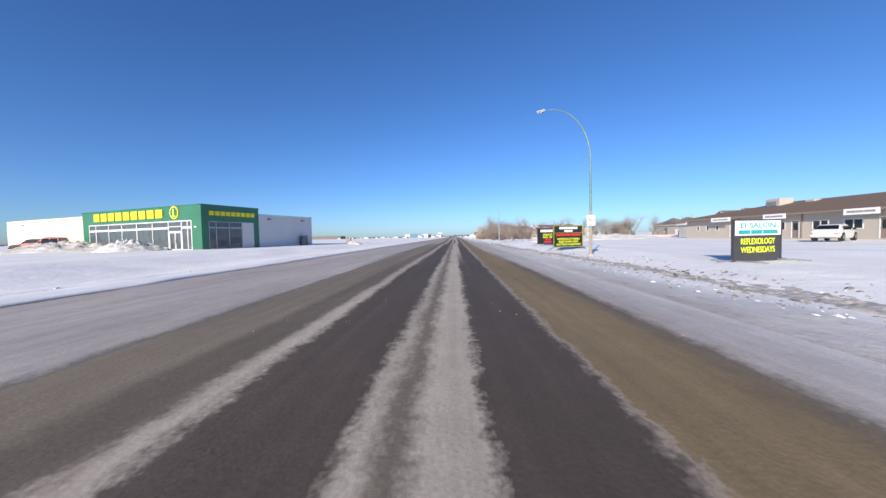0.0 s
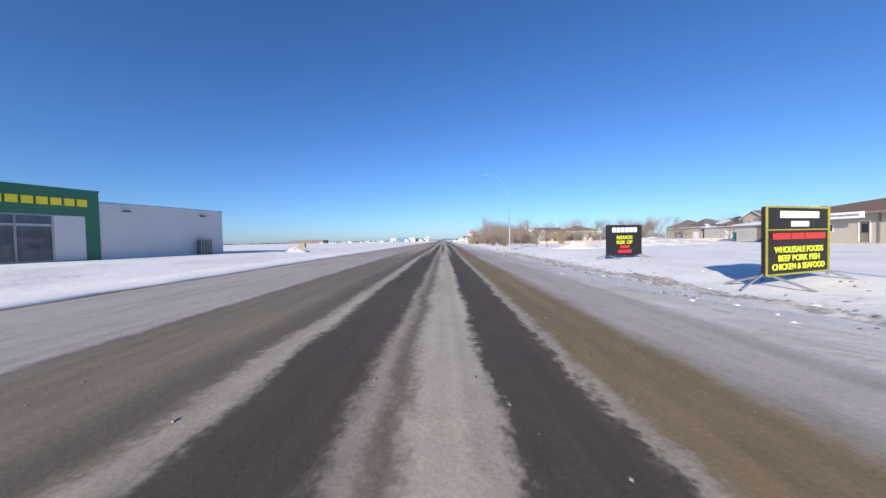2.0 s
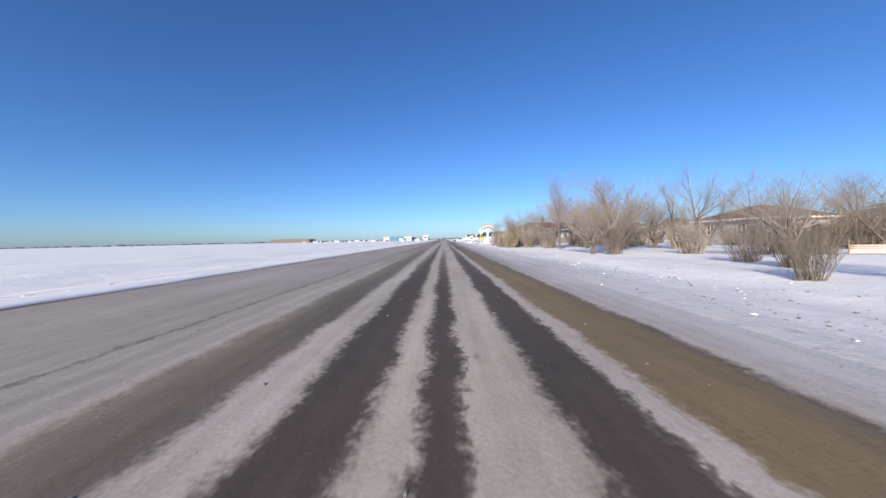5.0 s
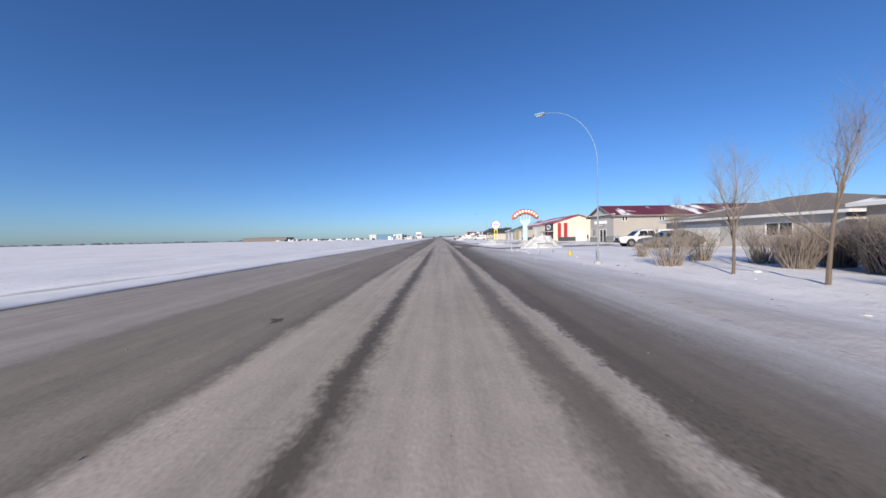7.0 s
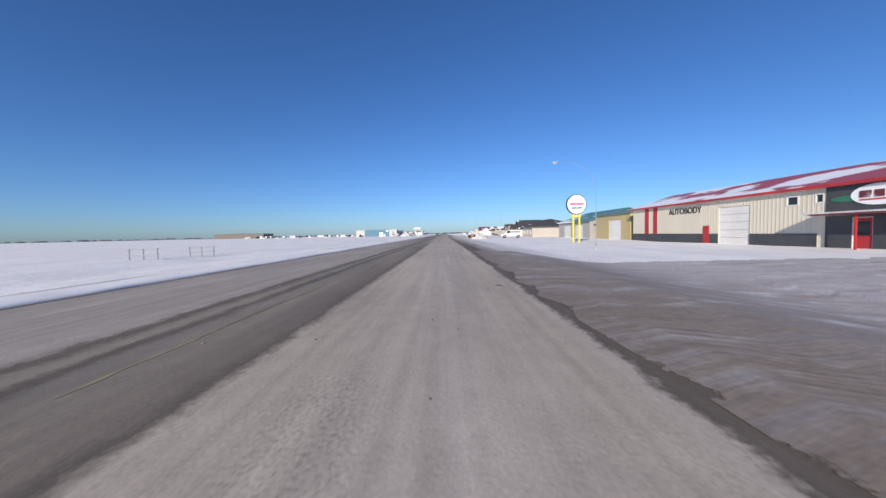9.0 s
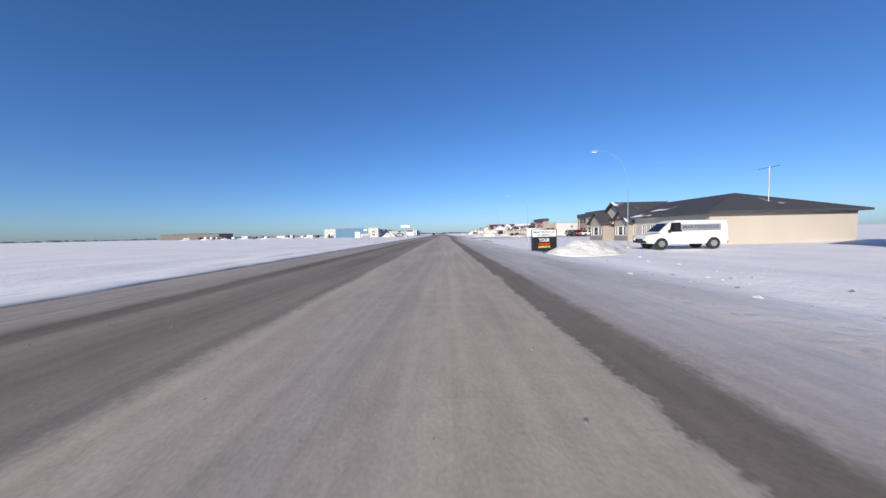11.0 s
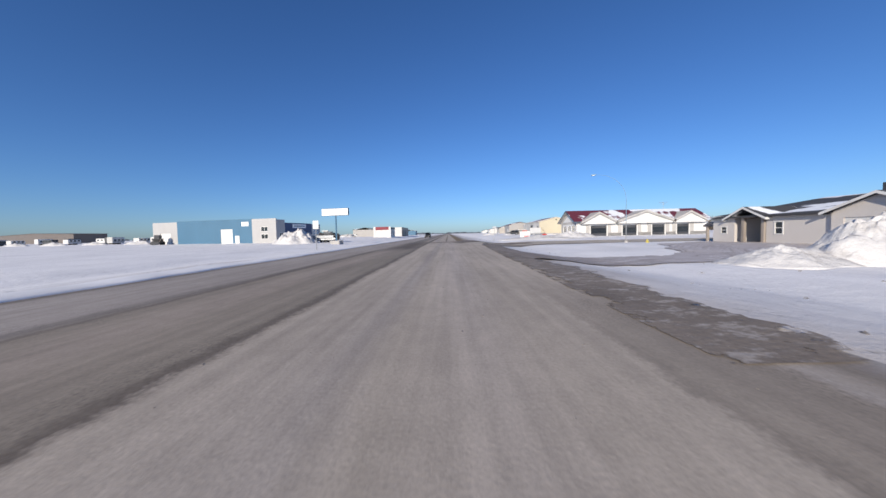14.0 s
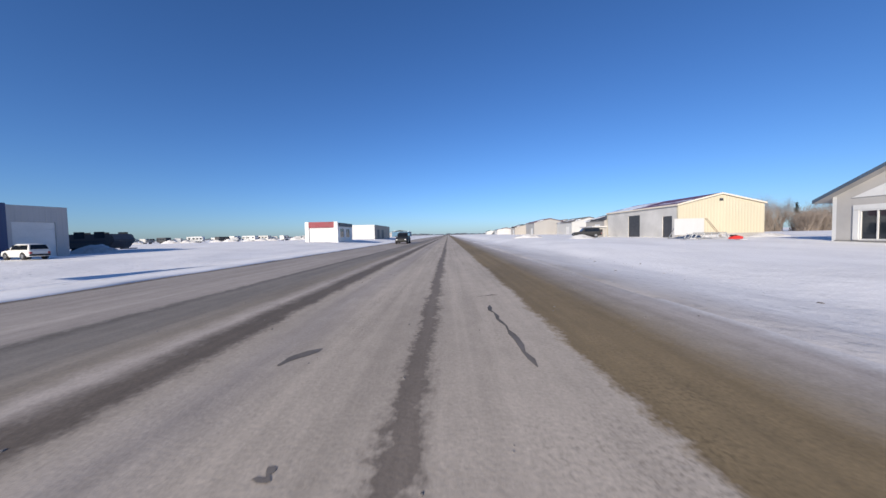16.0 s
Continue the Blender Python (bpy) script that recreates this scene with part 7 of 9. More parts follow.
strip(B, "W", 0.22, 7.98, -0.4, 0.22, DARK_STONE, "stone_base", 0.003, 0.12)
for a, b in ((0.62, 0.88), (2.23, 2.87), (4.33, 5.17), (6.83, 7.1)):
    strip(B, "W", a, b, 0.25, 2.0, WHITE, "window_trim", 0.003, 0.06)
strip(B, "W", 0.62, 7.1, 2.02, 2.3, WHITE, "lintel_trim", 0.003, 0.06)
bm = bmesh.new()
prism(bm, [face_frame(B, "W", u, z, 0.003) @ Vector((0, 0, 0)) for u, z in ((1.0, 2.75), (7.2, 2.75), (4.1, 4.1))], (0, 0, 0), (-0.05, 0, 0))
part("gable_infill", bm, WHITE, B["root"], "white gable panel")
gable_roof(B, 2.9, 4.9, MAROON_ROOF, "x", 0.6, 0.16, paint("slate_blue_fascia", (0.075, 0.105, 0.145), 0.5, 0, 8, 0.12), GREY_STUCCO)
mast = thing("roof_antenna", 43.0, 400.1, 5.35, 0, "thin television antenna on a roof ridge", "antenna")
part("mast", bar([(0, 0, -0.3), (0, 0, 1.5)], 0.03, 6), GALV, mast)
for z, w in ((1.45, 0.9), (1.25, 0.7), (1.05, 0.5)):
    part("cross_arm", bar([(-w, 0, z), (w, 0, z)], 0.022, 6), GALV, mast)
for a, b, p in ((0.9, 7.0, 4.2), (7.4, 17.7, 4.35), (17.8, 23.6, 4.1)):
    G = {"root": B["root"], "x0": a, "x1": b, "y0": -0.7, "y1": 3.4}
    wall(G, "S", 2.55, WHITE, gable=((b - a) / 2, p), z0=2.25, name="gable_wall")
    gable_roof(G, 2.55, p, GREY_STUCCO, "y", 0.3, 0.32, GREY_STUCCO)
floor_of(B)
notice = portable_sign((12.55, 390.9), (14.0, 390.4), 0.60, 1.56, 0.97, [([3, 2], 0.5, GALV, 0.24), ([6], 0.35, GALV, 0.6), ([5], 0.35, GALV, 0.5), ("", 0.2, RED, 0.1)], (), None, WHITE_SIGN, GALV, "white portable notice board with red header boxes in the snow")
lift = 0.60 - land(12.55, 390.9)
for k in range(3):
    part("header_box", one_box(-0.42 + k * 0.29, -0.16 + k * 0.29, -0.04, 0.04, lift + 0.985, lift + 1.13, 0.01), RED, notice, "small red header box")
    part("notice_box", one_box(-0.2 + k * 0.3, 0.06 + k * 0.3, -0.075, -0.055, lift + 0.06, lift + 0.30, 0.008), RED, notice, "small red notice box")
e = thing("street_name_sign", 6.5, 380.5, land(6.5, 380.5), 0, "street name blade on a thin grey post", "sign")
part("post", bar([(0, 0, -0.2), (0.12, 0, 2.05)], 0.03, 8), GALV, e)
part("blade", one_box(-0.25, 0.4, -0.015, 0.015, 2.05, 2.2), GALV, e)
word_bars("name_bar", plane_frame((0.07, -0.017, 2.125), (1, 0, 0), (0, -1, 0)), 0.5, 0.07, [5, 2], WHITE_SIGN, e, 0.004)

# ---- yellow shed and things round it ----
B = footprint("yellow_shed", 22.8, 416.0, 0.72, 0, 0.0, 8.4, 0.0, 14.5, "pale yellow metal shed with a maroon roof", "shed")
wall(B, "S", 3.25, YELLOW_METAL, gable=(4.2, 4.25))
wall(B, "W", 3.25, paint("stained_white_cladding", (0.60, 0.58, 0.55), 0.6, 0, 1.2, 0.12, 0.1), [(0.9, 2.4, 0.0, 2.2), (6.5, 9.0, 0.0, 2.6)])
wall(B, "N", 3.25, YELLOW_METAL, gable=(4.2, 4.25))
wall(B, "E", 3.25, YELLOW_METAL)
strip(B, "S", 0.0, 8.4, -0.5, 0.35, CONCRETE, "footing", 0.003, 0.08)
strip(B, "S", 4.0, 4.35, 3.55, 3.8, CHARCOAL, "vent", 0.003, 0.05)
overhead_door(B, "W", 0.9, 2.4, 2.2, CHARCOAL, 4)
overhead_door(B, "W", 6.5, 9.0, 2.6, CHARCOAL, 4)
gable_roof(B, 3.25, 4.25, MAROON_ROOF, "y", 0.12, 0.1, CREAM)
e = thing("white_board_sign", 20.6, 411.5, land(20.6, 411.5), 3, "blank white board on a skid frame in the snow", "sign")
part("board", one_box(-1.3, 1.3, -0.03, 0.03, 0.35, 1.75, 0.01), GREY_PANEL, e)
for s in (-1, 1):
    part("skid", bar([(s * 1.1, -1.0, 0.05), (s * 1.1, 1.0, 0.05)], 0.05, 6), GALV, e)
    part("strut", bar([(s * 1.1, 0.9, 0.08), (s * 1.1, 0.04, 1.3)], 0.035, 6), GALV, e)
for k, (x, y, a) in enumerate(((0.15, -1.3, 0.0), (0.5, -1.55, 0.25))):
    part("lattice_frame", bar([(-1.6 + x, y, 0.12), (1.5 + x, y, 0.12), (1.3 + x, y, 0.42 + a * 0.4), (-1.4 + x, y, 0.42 + a * 0.4), (-1.6 + x, y, 0.12)], 0.035, 6), GALV, e)
    for j in range(5):
        part("lattice_bar", bar([(-1.3 + x + j * 0.6, y, 0.12), (-1.0 + x + j * 0.6, y, 0.42 + a * 0.4)], 0.025, 6), GALV, e)
part("leaning_ladder", bar([(1.95, -1.0, 0.05), (1.38, 0.0, 1.75)], 0.025, 6), WOOD, e)
part("leaning_ladder", bar([(2.15, -0.95, 0.05), (1.58, 0.05, 1.75)], 0.025, 6), WOOD, e)
B = footprint("lean_to", 20.9, 430.7, 0.6, 0, 0.0, 1.9, 0.0, 4.0, "low grey open lean-to with snow on its roof", "shed")
wall(B, "S", 1.5, GREY_SIDING, [(0.5, 1.4, 0.0, 1.2)])
wall(B, "W", 1.5, GREY_SIDING, [(0.6, 1.6, 0.0, 1.2), (2.2, 3.4, 0.0, 1.2)])
wall(B, "N", 1.5, GREY_SIDING)
wall(B, "E", 1.5, GREY_SIDING)
part("roof", one_box(-0.3, 2.1, -0.3, 4.2, 1.505, 1.66, 0.03), HEAP, B["root"], "snow-covered flat roof")
vehicle("suv", 18.2, 426.6, 172, BLACK, "black car parked in the snowy yard", "car", "car", 0.72)
for k, (x, y, rx, h) in enumerate(((16.4, 424.0, 1.6, 0.4), (22.0, 413.0, 1.4, 0.3), (25.5, 414.6, 2.2, 0.35), (13.0, 436.0, 2.5, 0.5), (29.5, 413.8, 1.8, 0.3))):
    heap("snowbank", x, y, rx, 0.9, h, 60 + k, HEAP, "low bank of snow in the yard", 0.5)
e = thing("snowmobile", 21.8, 408.3, land(21.8, 408.3), 10, "small red and white snowmobile in the snow", "snowmobile")
bm = bmesh.new()
loft(bm, [shell_ring(-1.1, 0.25, 0.15, 0.4), shell_ring(-0.6, 0.3, 0.12, 0.62), shell_ring(0.2, 0.35, 0.12, 0.66), shell_ring(0.9, 0.3, 0.14, 0.5), shell_ring(1.2, 0.12, 0.2, 0.34)])
part("body", bm, RED, e)
part("seat", one_box(-1.0, 0.0, -0.2, 0.2, 0.6, 0.78, 0.05), BLACK, e)
for s in (-1, 1):
    part("ski", one_box(0.3, 1.4, s * 0.42 - 0.07, s * 0.42 + 0.07, 0.0, 0.06, 0.01), WHITE, e)
e.scale = (0.5, 0.5, 0.5)

# ---- marine dealer in blue and white ----
B = footprint("marine_dealer", -32.0, 394.3, 0.35, -12, -29.5, 0.0, 0.0, 13.9, "blue and white metal-clad dealer building", "building")
sx = lambda x: x + 29.5
DEALER_PANEL = siding("pale_grey_ribbed_metal", (0.44, 0.43, 0.425), 0.3, "XY", 0.3, 0.08)
wall(B, "S", 4.6, DEALER_PANEL, [(sx(-27.6), sx(-24.9), 0.0, 2.4)], 0.0, sx(-23.2))
wall(B, "S", 4.75, BLUE_METAL, [(sx(-12.6), sx(-9.8), 0.0, 2.9)], sx(-23.2), sx(-5.3), label="steel blue cladding")
wall(B, "S", 4.7, DEALER_PANEL, [(sx(-3.3), sx(-1.8), 0.9, 1.8), (sx(-3.3), sx(-1.8), 2.3, 3.2)], sx(-5.3), sx(0.0))
wall(B, "E", 4.5, DEALER_PANEL, [(0.9, 2.0, 0.8, 2.0)], 0.0, 2.4)
wall(B, "E", 3.95, NAVY, [(2.9, 4.6, 0.3, 2.0), (6.0, 7.2, 0.0, 2.05), (8.0, 10.0, 0.3, 2.0)], 2.4, 10.8, label="navy cladding")
wall(B, "E", 3.85, DEALER_PANEL, [(11.0, 13.2, 0.0, 2.7)], 10.8, 13.9)
wall(B, "N", 3.85, DEALER_PANEL)
wall(B, "W", 4.4, DEALER_PANEL)
flat_roof(B, 3.9)
overhead_door(B, "S", sx(-27.6), sx(-24.9), 2.4, WHITE, 4)
overhead_door(B, "S", sx(-12.6), sx(-9.8), 2.9, WHITE, 4)
overhead_door(B, "E", 11.0, 13.2, 2.7, WHITE, 5)
strip(B, "S", sx(-9.2), sx(-8.2), 0.0, 1.6, WHITE, "side_door", 0.003, 0.06)
strip(B, "S", sx(-7.6), sx(-6.0), 3.4, 4.2, WHITE_SIGN, "wall_sign", 0.003, 0.06)
for z in (0.9, 2.3):
    window(B, "S", sx(-3.3), sx(-1.8), z, z + 0.9, 2, 1, WHITE)
window(B, "E", 0.9, 2.0, 0.8, 2.0, 2, 1, WHITE)
for a, b in ((2.9, 4.6), (8.0, 10.0)):
    window(B, "E", a, b, 0.3, 2.0, 2, 1, WHITE)
door(B, "E", 6.0, 7.2, 2.05, WHITE, True)
sg = strip(B, "E", 4.6, 8.7, 2.95, 3.7, WHITE_SIGN, "wall_sign", 0.003, 0.08)
word_bars("word_bar", face_frame(B, "E", 6.65, 3.33, 0.083), 3.4, 0.2, [6, 7], BLUE_METAL, sg)
floor_of(B)
e = thing("pylon_sign", -17.3, 384.2, land(-17.3, 384.2), -12, "long white pylon sign on one steel post", "sign")
part("plinth", one_box(-0.8, 0.8, -0.6, 0.6, -0.2, 0.55, 0.04), CONCRETE, e)
part("post", bar([(0, 0, 0.5), (0, 0, 4.6)], 0.12, 10), BLUE_METAL, e)
cb = part("cabinet", one_box(-2.25, 2.25, -0.25, 0.05, 4.4, 5.5, 0.02), CHARCOAL, e)
part("face", one_box(-2.2, 2.2, -0.27, -0.253, 4.45, 5.45), WHITE_SIGN, cb)
word_bars("word_bar", plane_frame((0, -0.272, 5.07), (1, 0, 0), (0, -1, 0)), 3.9, 0.2, [7, 8], GREY_PANEL, cb, 0.008)
word_bars("word_bar", plane_frame((0, -0.272, 4.72), (1, 0, 0), (0, -1, 0)), 3.0, 0.1, [4, 5, 3], GALV, cb, 0.008)
e = thing("pontoon_boat", -22.2, 391.0, land(-22.8, 391.0), 4, "silver pontoon boat with dark canopy on a trailer", "boat")
for s in (-1, 1):
    part("pontoon", bar([(-3.3, s * 0.85, 0.75), (2.6, s * 0.85, 0.75), (3.3, s * 0.85, 0.95)], 0.32, 12), GALV, e)
part("deck", one_box(-3.2, 3.0, -1.2, 1.2, 1.08, 1.18, 0.02), GALV, e)
for s in (-1, 1):
    part("side_panel", one_box(-3.1, 2.9, s * 1.16 - 0.02, s * 1.16 + 0.02, 1.18, 1.72), GALV, e)
    part("rail", bar([(-3.1, s * 1.16, 1.82), (2.9, s * 1.16, 1.82)], 0.03, 6), GALV, e)
part("cover", one_box(-0.4, 2.9, -1.1, 1.1, 1.84, 2.35, 0.14), BLACK, e, "folded black canopy")
part("console", one_box(0.6, 2.4, -1.0, 0.9, 1.2, 2.7, 0.12), GRAPHITE, e, "dark helm console with a screen")
part("pod", one_box(0.1, 1.6, -0.5, 0.5, 2.72, 2.98, 0.1), WHITE, e, "white storage pod")
for x in (-2.6, -1.6, -0.6):
    for s in (-1, 1):
        part("rail_post", bar([(x, s * 1.16, 1.7), (x, s * 1.16, 2.1)], 0.025, 6), GALV, e)
for s in (-1, 1):
    part("upper_rail", bar([(-3.1, s * 1.16, 2.0), (-0.2, s * 1.16, 2.12)], 0.025, 6), GALV, e)
e.scale = (0.76, 0.76, 0.70)
part("motor", one_box(3.0, 4.0, -0.42, 0.42, 0.5, 2.2, 0.2), BLACK, e, "black outboard motor under a cover")
part("trailer_beam", one_box(-4.6, 3.0, -0.08, 0.08, 0.36, 0.48), GALV, e)
for x in (0.2, 1.1):
    for s in (-1, 1):
        part("wheel", bar([(x, s * 1.05, 0.3), (x, s * 1.3, 0.3)], 0.3, 14), TYRE, e)
vehicle("suv", -26.4, 403.2, 168, WHITE, "white car parked beside the dealer building", "car", "car", 0.55)
e = thing("skid_loader", -57.4, 397.6, land(-57.4, 397.6), -70, "small dark skid loader parked by a white door", "machine")
part("body", one_box(-1.0, 0.7, -0.55, 0.55, 0.35, 1.15, 0.08), BLACK, e)
part("cab", one_box(-0.6, 0.45, -0.45, 0.45, 1.16, 1.95, 0.06), CHARCOAL, e)
part("bucket", one_box(0.95, 1.5, -0.75, 0.75, 0.08, 0.6, 0.06), CHARCOAL, e)
for s in (-1, 1):
    part("lift_arm", bar([(-0.9, s * 0.62, 1.25), (0.5, s * 0.62, 1.05), (1.1, s * 0.62, 0.4)], 0.07, 6), BROWN_METAL, e)
    for x in (-0.6, 0.4):
        part("wheel", bar([(x, s * 0.57, 0.34), (x, s * 0.82, 0.34)], 0.34, 14), TYRE, e)


def camper(x, y, rz, length, material, label, h=2.7, size=1.0):
    e = thing("camper_trailer", x, y, land(x, y), rz, label, "trailer", "trailers in the storage yard")
    e.scale = (size, size, size)
    bm = bmesh.new()
    prism(bm, [Vector((-length / 2, 0, 0.55)), Vector((length / 2 - 0.6, 0, 0.55)), Vector((length / 2, 0, 1.3)), Vector((length / 2 - 0.3, 0, h)), Vector((-length / 2, 0, h))], (0, -1.2, 0), (0, 1.2, 0))
    bmesh.ops.bevel(bm, geom=bm.edges[:], offset=0.08, segments=2, affect="EDGES")
    body = part("body", bm, material, e)
    for s in (-1, 1):
        for a in steps(-length * 0.36, length * 0.22, 1.7):
            part("side_window", one_box(a, a + 0.9, min(s * 1.2, s * 1.215), max(s * 1.2, s * 1.215), 1.5, 2.1), GLASS, body)
        for a in (-0.4, 0.45):
            part("wheel", bar([(a, s * 0.95, 0.35), (a, s * 1.22, 0.35)], 0.35, 12), TYRE, e)
    part("stripe", one_box(-length / 2 + 0.2, length / 2 - 0.7, -1.212, -1.203, 1.1, 1.3), CHARCOAL, body)
    part("tow_bar", one_box(length / 2 - 0.5, length / 2 + 1.0, -0.06, 0.06, 0.45, 0.56), GALV, e)
    return e


camper(-33.6, 413.6, 5, 5.9, DARK_CAMPER, "dark brown camper trailer beside the dealer building", 1.9).location.z -= 0.22
heap("snowbank", -31.0, 411.4, 2.6, 1.0, 0.75, 121, HEAP, "bank of snow against a dark camper trailer", 0.6)
rnd = random.Random(4)
for k in range(20):  # storage yard beside the dealer building
    camper(-152 + k * 4.3 + rnd.uniform(-0.8, 0.8), 430 - k * 0.75 + rnd.uniform(-3, 3), rnd.choice((80, 90, 95, 10, 175)), rnd.uniform(4.5, 7), rnd.choice((WHITE, WHITE, WHITE_METAL, GREY_PANEL, CHARCOAL, WHITE)), "parked travel trailer in a snowy storage yard", rnd.uniform(2.3, 3.0), 0.6)
    if k % 3 == 0:
        heap("snowbank", -150 + k * 4.3, 423 - k * 0.75, 3.5, 1.2, rnd.uniform(0.5, 1.0), 70 + k, HEAP, "bank of snow before parked trailers", 0.5)
for k in range(20):  # open lot past it
    x = -82 + k * 1.9 + rnd.uniform(-0.5, 0.5)
    y = 464 + k * 1.7 + rnd.uniform(-3, 3)
    camper(x, y, rnd.choice((80, 95, 15, 120, 170)), rnd.uniform(4, 6.5), rnd.choice((WHITE, WHITE, WHITE_METAL, GREY_PANEL, WHITE, CHARCOAL)), "parked travel trailer in a snowy lot", rnd.uniform(2.0, 2.8), 0.62)
    if k % 4 != 3:
        heap("snowbank", x + 1.0, y - 4.0, 2.4, 0.9, rnd.uniform(0.3, 0.8), 90 + k, HEAP, "bank of snow before parked trailers", 0.5)
B = footprint("hangar", -226.0, 495.0, -0.2, -16, 0.0, 50.0, 0.0, 12.0, "large brown metal hangar with a low gable roof", "hangar")
B["root"].scale = (1.2, 1.0, 0.58)
wall(B, "S", 9.0, HANGAR_METAL, [(30.0, 42.0, 0.0, 6.5)], gable=(25.0, 10.2))
wall(B, "E", 9.0, HANGAR_METAL)
wall(B, "W", 9.0, HANGAR_METAL)
wall(B, "N", 9.0, HANGAR_METAL, gable=(25.0, 10.2))
overhead_door(B, "S", 30.0, 42.0, 6.5, HANGAR_METAL, 5)
gable_roof(B, 9.0, 10.2, HANGAR_METAL, "y", 0.3)
B = footprint("drive_in", -23.5, 437.0, 0.8, 0, 0.0, 5.4, 0.0, 8.0, "small white building with a red fascia and corner columns", "shop")
wall(B, "S", 3.1, WHITE, [(1.0, 4.2, 0.0, 2.2)])
wall(B, "E", 3.1, WHITE, [(1.0, 3.0, 0.6, 2.2), (4.2, 6.4, 0.6, 2.2)])
wall(B, "N", 3.1, WHITE)
wall(B, "W", 3.1, WHITE)
overhead_door(B, "S", 1.0, 4.2, 2.2, WHITE, 4)
for a in (1.0, 4.2):
    window(B, "E", a, a + 2.0, 0.6, 2.2, 2)
strip(B, "S", 0.6, 4.8, 2.3, 3.25, paint("crimson_fascia", (0.23, 0.014, 0.032), 0.5, 0, 8, 0.15), "fascia", 0.003, 0.15)
strip(B, "E", 0.4, 7.6, 2.5, 3.1, CHARCOAL, "fascia", 0.003, 0.15)
for u in (0.0, 4.8):
    strip(B, "S", u, u + 0.6, -0.4, 3.25, WHITE, "column", 0.003, 0.2)
flat_roof(B, 3.2)
B = footprint("warehouse", -26.0, 468.0, 0.8, 0, 0.0, 7.0, 0.0, 22.0, "white warehouse with a dark brown flank", "warehouse")
wall(B, "S", 3.7, WHITE_METAL)
wall(B, "E", 3.7, BROWN_METAL, [(3.0, 6.0, 0.0, 2.5), (9.0, 12.0, 0.0, 2.5)])
wall(B, "N", 3.7, WHITE_METAL)
wall(B, "W", 3.7, WHITE_METAL)
for u in (3.0, 9.0):
    overhead_door(B, "E", u, u + 3.0, 2.5, CHARCOAL, 4)
flat_roof(B, 3.7)
vehicle("suv", -5.6, 424.0, -90, BLACK, "black car on the road", "car", "car", 0.8, None, False, ROAD_Z - 0.03)
e = thing("field_billboard", -22.1, 326.6, land(-22.1, 326.6), -8, "small weathered field billboard on four wooden legs", "billboard")
part("board", one_box(-1.15, 1.0, -0.05, 0.05, 0.95, 1.75, 0.01), GREY_SIDING, e)
for x in (-1.05, 0.9):
    part("leg", one_box(x - 0.05, x + 0.05, 0.055, 0.15, -0.2, 1.8), WOOD, e)
    part("strut", bar([(x, -0.1, 1.3), (x - 0.2, -0.9, -0.05)], 0.05, 6), WOOD, e)
e = thing("road_sign", -11.3, 361.6, land(-11.3, 361.6), 180, "bare grey back of a road sign on a thin post", "sign")
part("post", bar([(0, 0, -0.2), (0, 0, 2.55)], 0.035, 8), GALV, e)
part("plate", one_box(-0.24, 0.24, 0.04, 0.05, 1.85, 2.55, 0.002), GALV, e)
e = thing("litter_bin", -24.0, 73.6, land(-24.0, 73.6), 0, "small dull brown box between two posts in a snowy field", "bin")
part("box", one_box(-0.45, 0.45, -0.3, 0.3, 0.25, 0.95, 0.03), BROWN_METAL, e)
for s in (-1, 1):
    part("post", one_box(s * 0.52 - 0.05, s * 0.52 + 0.05, -0.05, 0.05, -0.2, 1.15), WOOD, e)
for x, y in ((-19.4, 195.0), (-18.0, 198.2)):
    e = thing("pipe_barrier", x, y, land(x, y), 10, "low grey pipe frame in a snowy field", "frame")
    for a in (-0.8, 0.0, 0.8):
        part("post", bar([(a, 0, -0.1), (a, 0, 0.75)], 0.035, 6), GALV, e)
    for z in (0.35, 0.72):
        part("rail", bar([(-0.9, 0, z), (0.9, 0, z)], 0.03, 6), GALV, e)

# ---- houses beyond the right-hand field ----
def house(x, y, rz, w, d, h, peak, walls, roof, label, hip=False, doors=False):
    B = footprint("house", x, y, 0.3, rz, 0.0, w, 0.0, d, label, "house", "houses of the suburb")
    rows = [1.0] if h < 4 else [1.0, 3.5]
    for f in "SNWE":
        n = run_of(B, f)
        ops = [(n * q - 0.55, n * q + 0.55, z, z + 1.2) for z in rows for q in (0.25, 0.72)]
        if f == "W" and doors:
            ops = [o for o in ops if o[2] > 2] + [(n * 0.15, n * 0.15 + 2.6, 0.0, 2.1)]
        wall(B, f, h, walls, ops, gable=None if hip or f in "SN" else (n / 2, peak))
        for o in ops:
            if o[2] > 0:
                window(B, f, *o, 2, 1)
            else:
                overhead_door(B, f, o[0], o[1], 2.1, WHITE)
    if hip:
        hip_roof(B, h, peak, roof, 0.5)
    else:
        gable_roof(B, h, peak, roof, "x", 0.5, 0.16, WHITE)
    return B


BEIGE = siding("beige_lap_siding", (0.43, 0.375, 0.315), 0.2, "Z", 0.3, 0.08)
house(82, 92.6, 0, 10, 7.0, 5.4, 7.2, BEIGE, GREY_ROOF, "beige two-storey house with a gable roof")
house(82, 101.0, 0, 10, 6.4, 5.3, 7.1, BEIGE, GREY_ROOF, "beige two-storey house with a grey shingle roof")
house(82, 108.6, 0, 11, 12.0, 3.3, 6.3, GREY_STUCCO, DARK_ROOF, "long grey house with a snow-dusted dark hip roof", True, True)
house(82.5, 122.0, 0, 10, 8.5, 3.5, 6.4, BEIGE, GREY_ROOF, "beige house with a low hip roof", True, True)
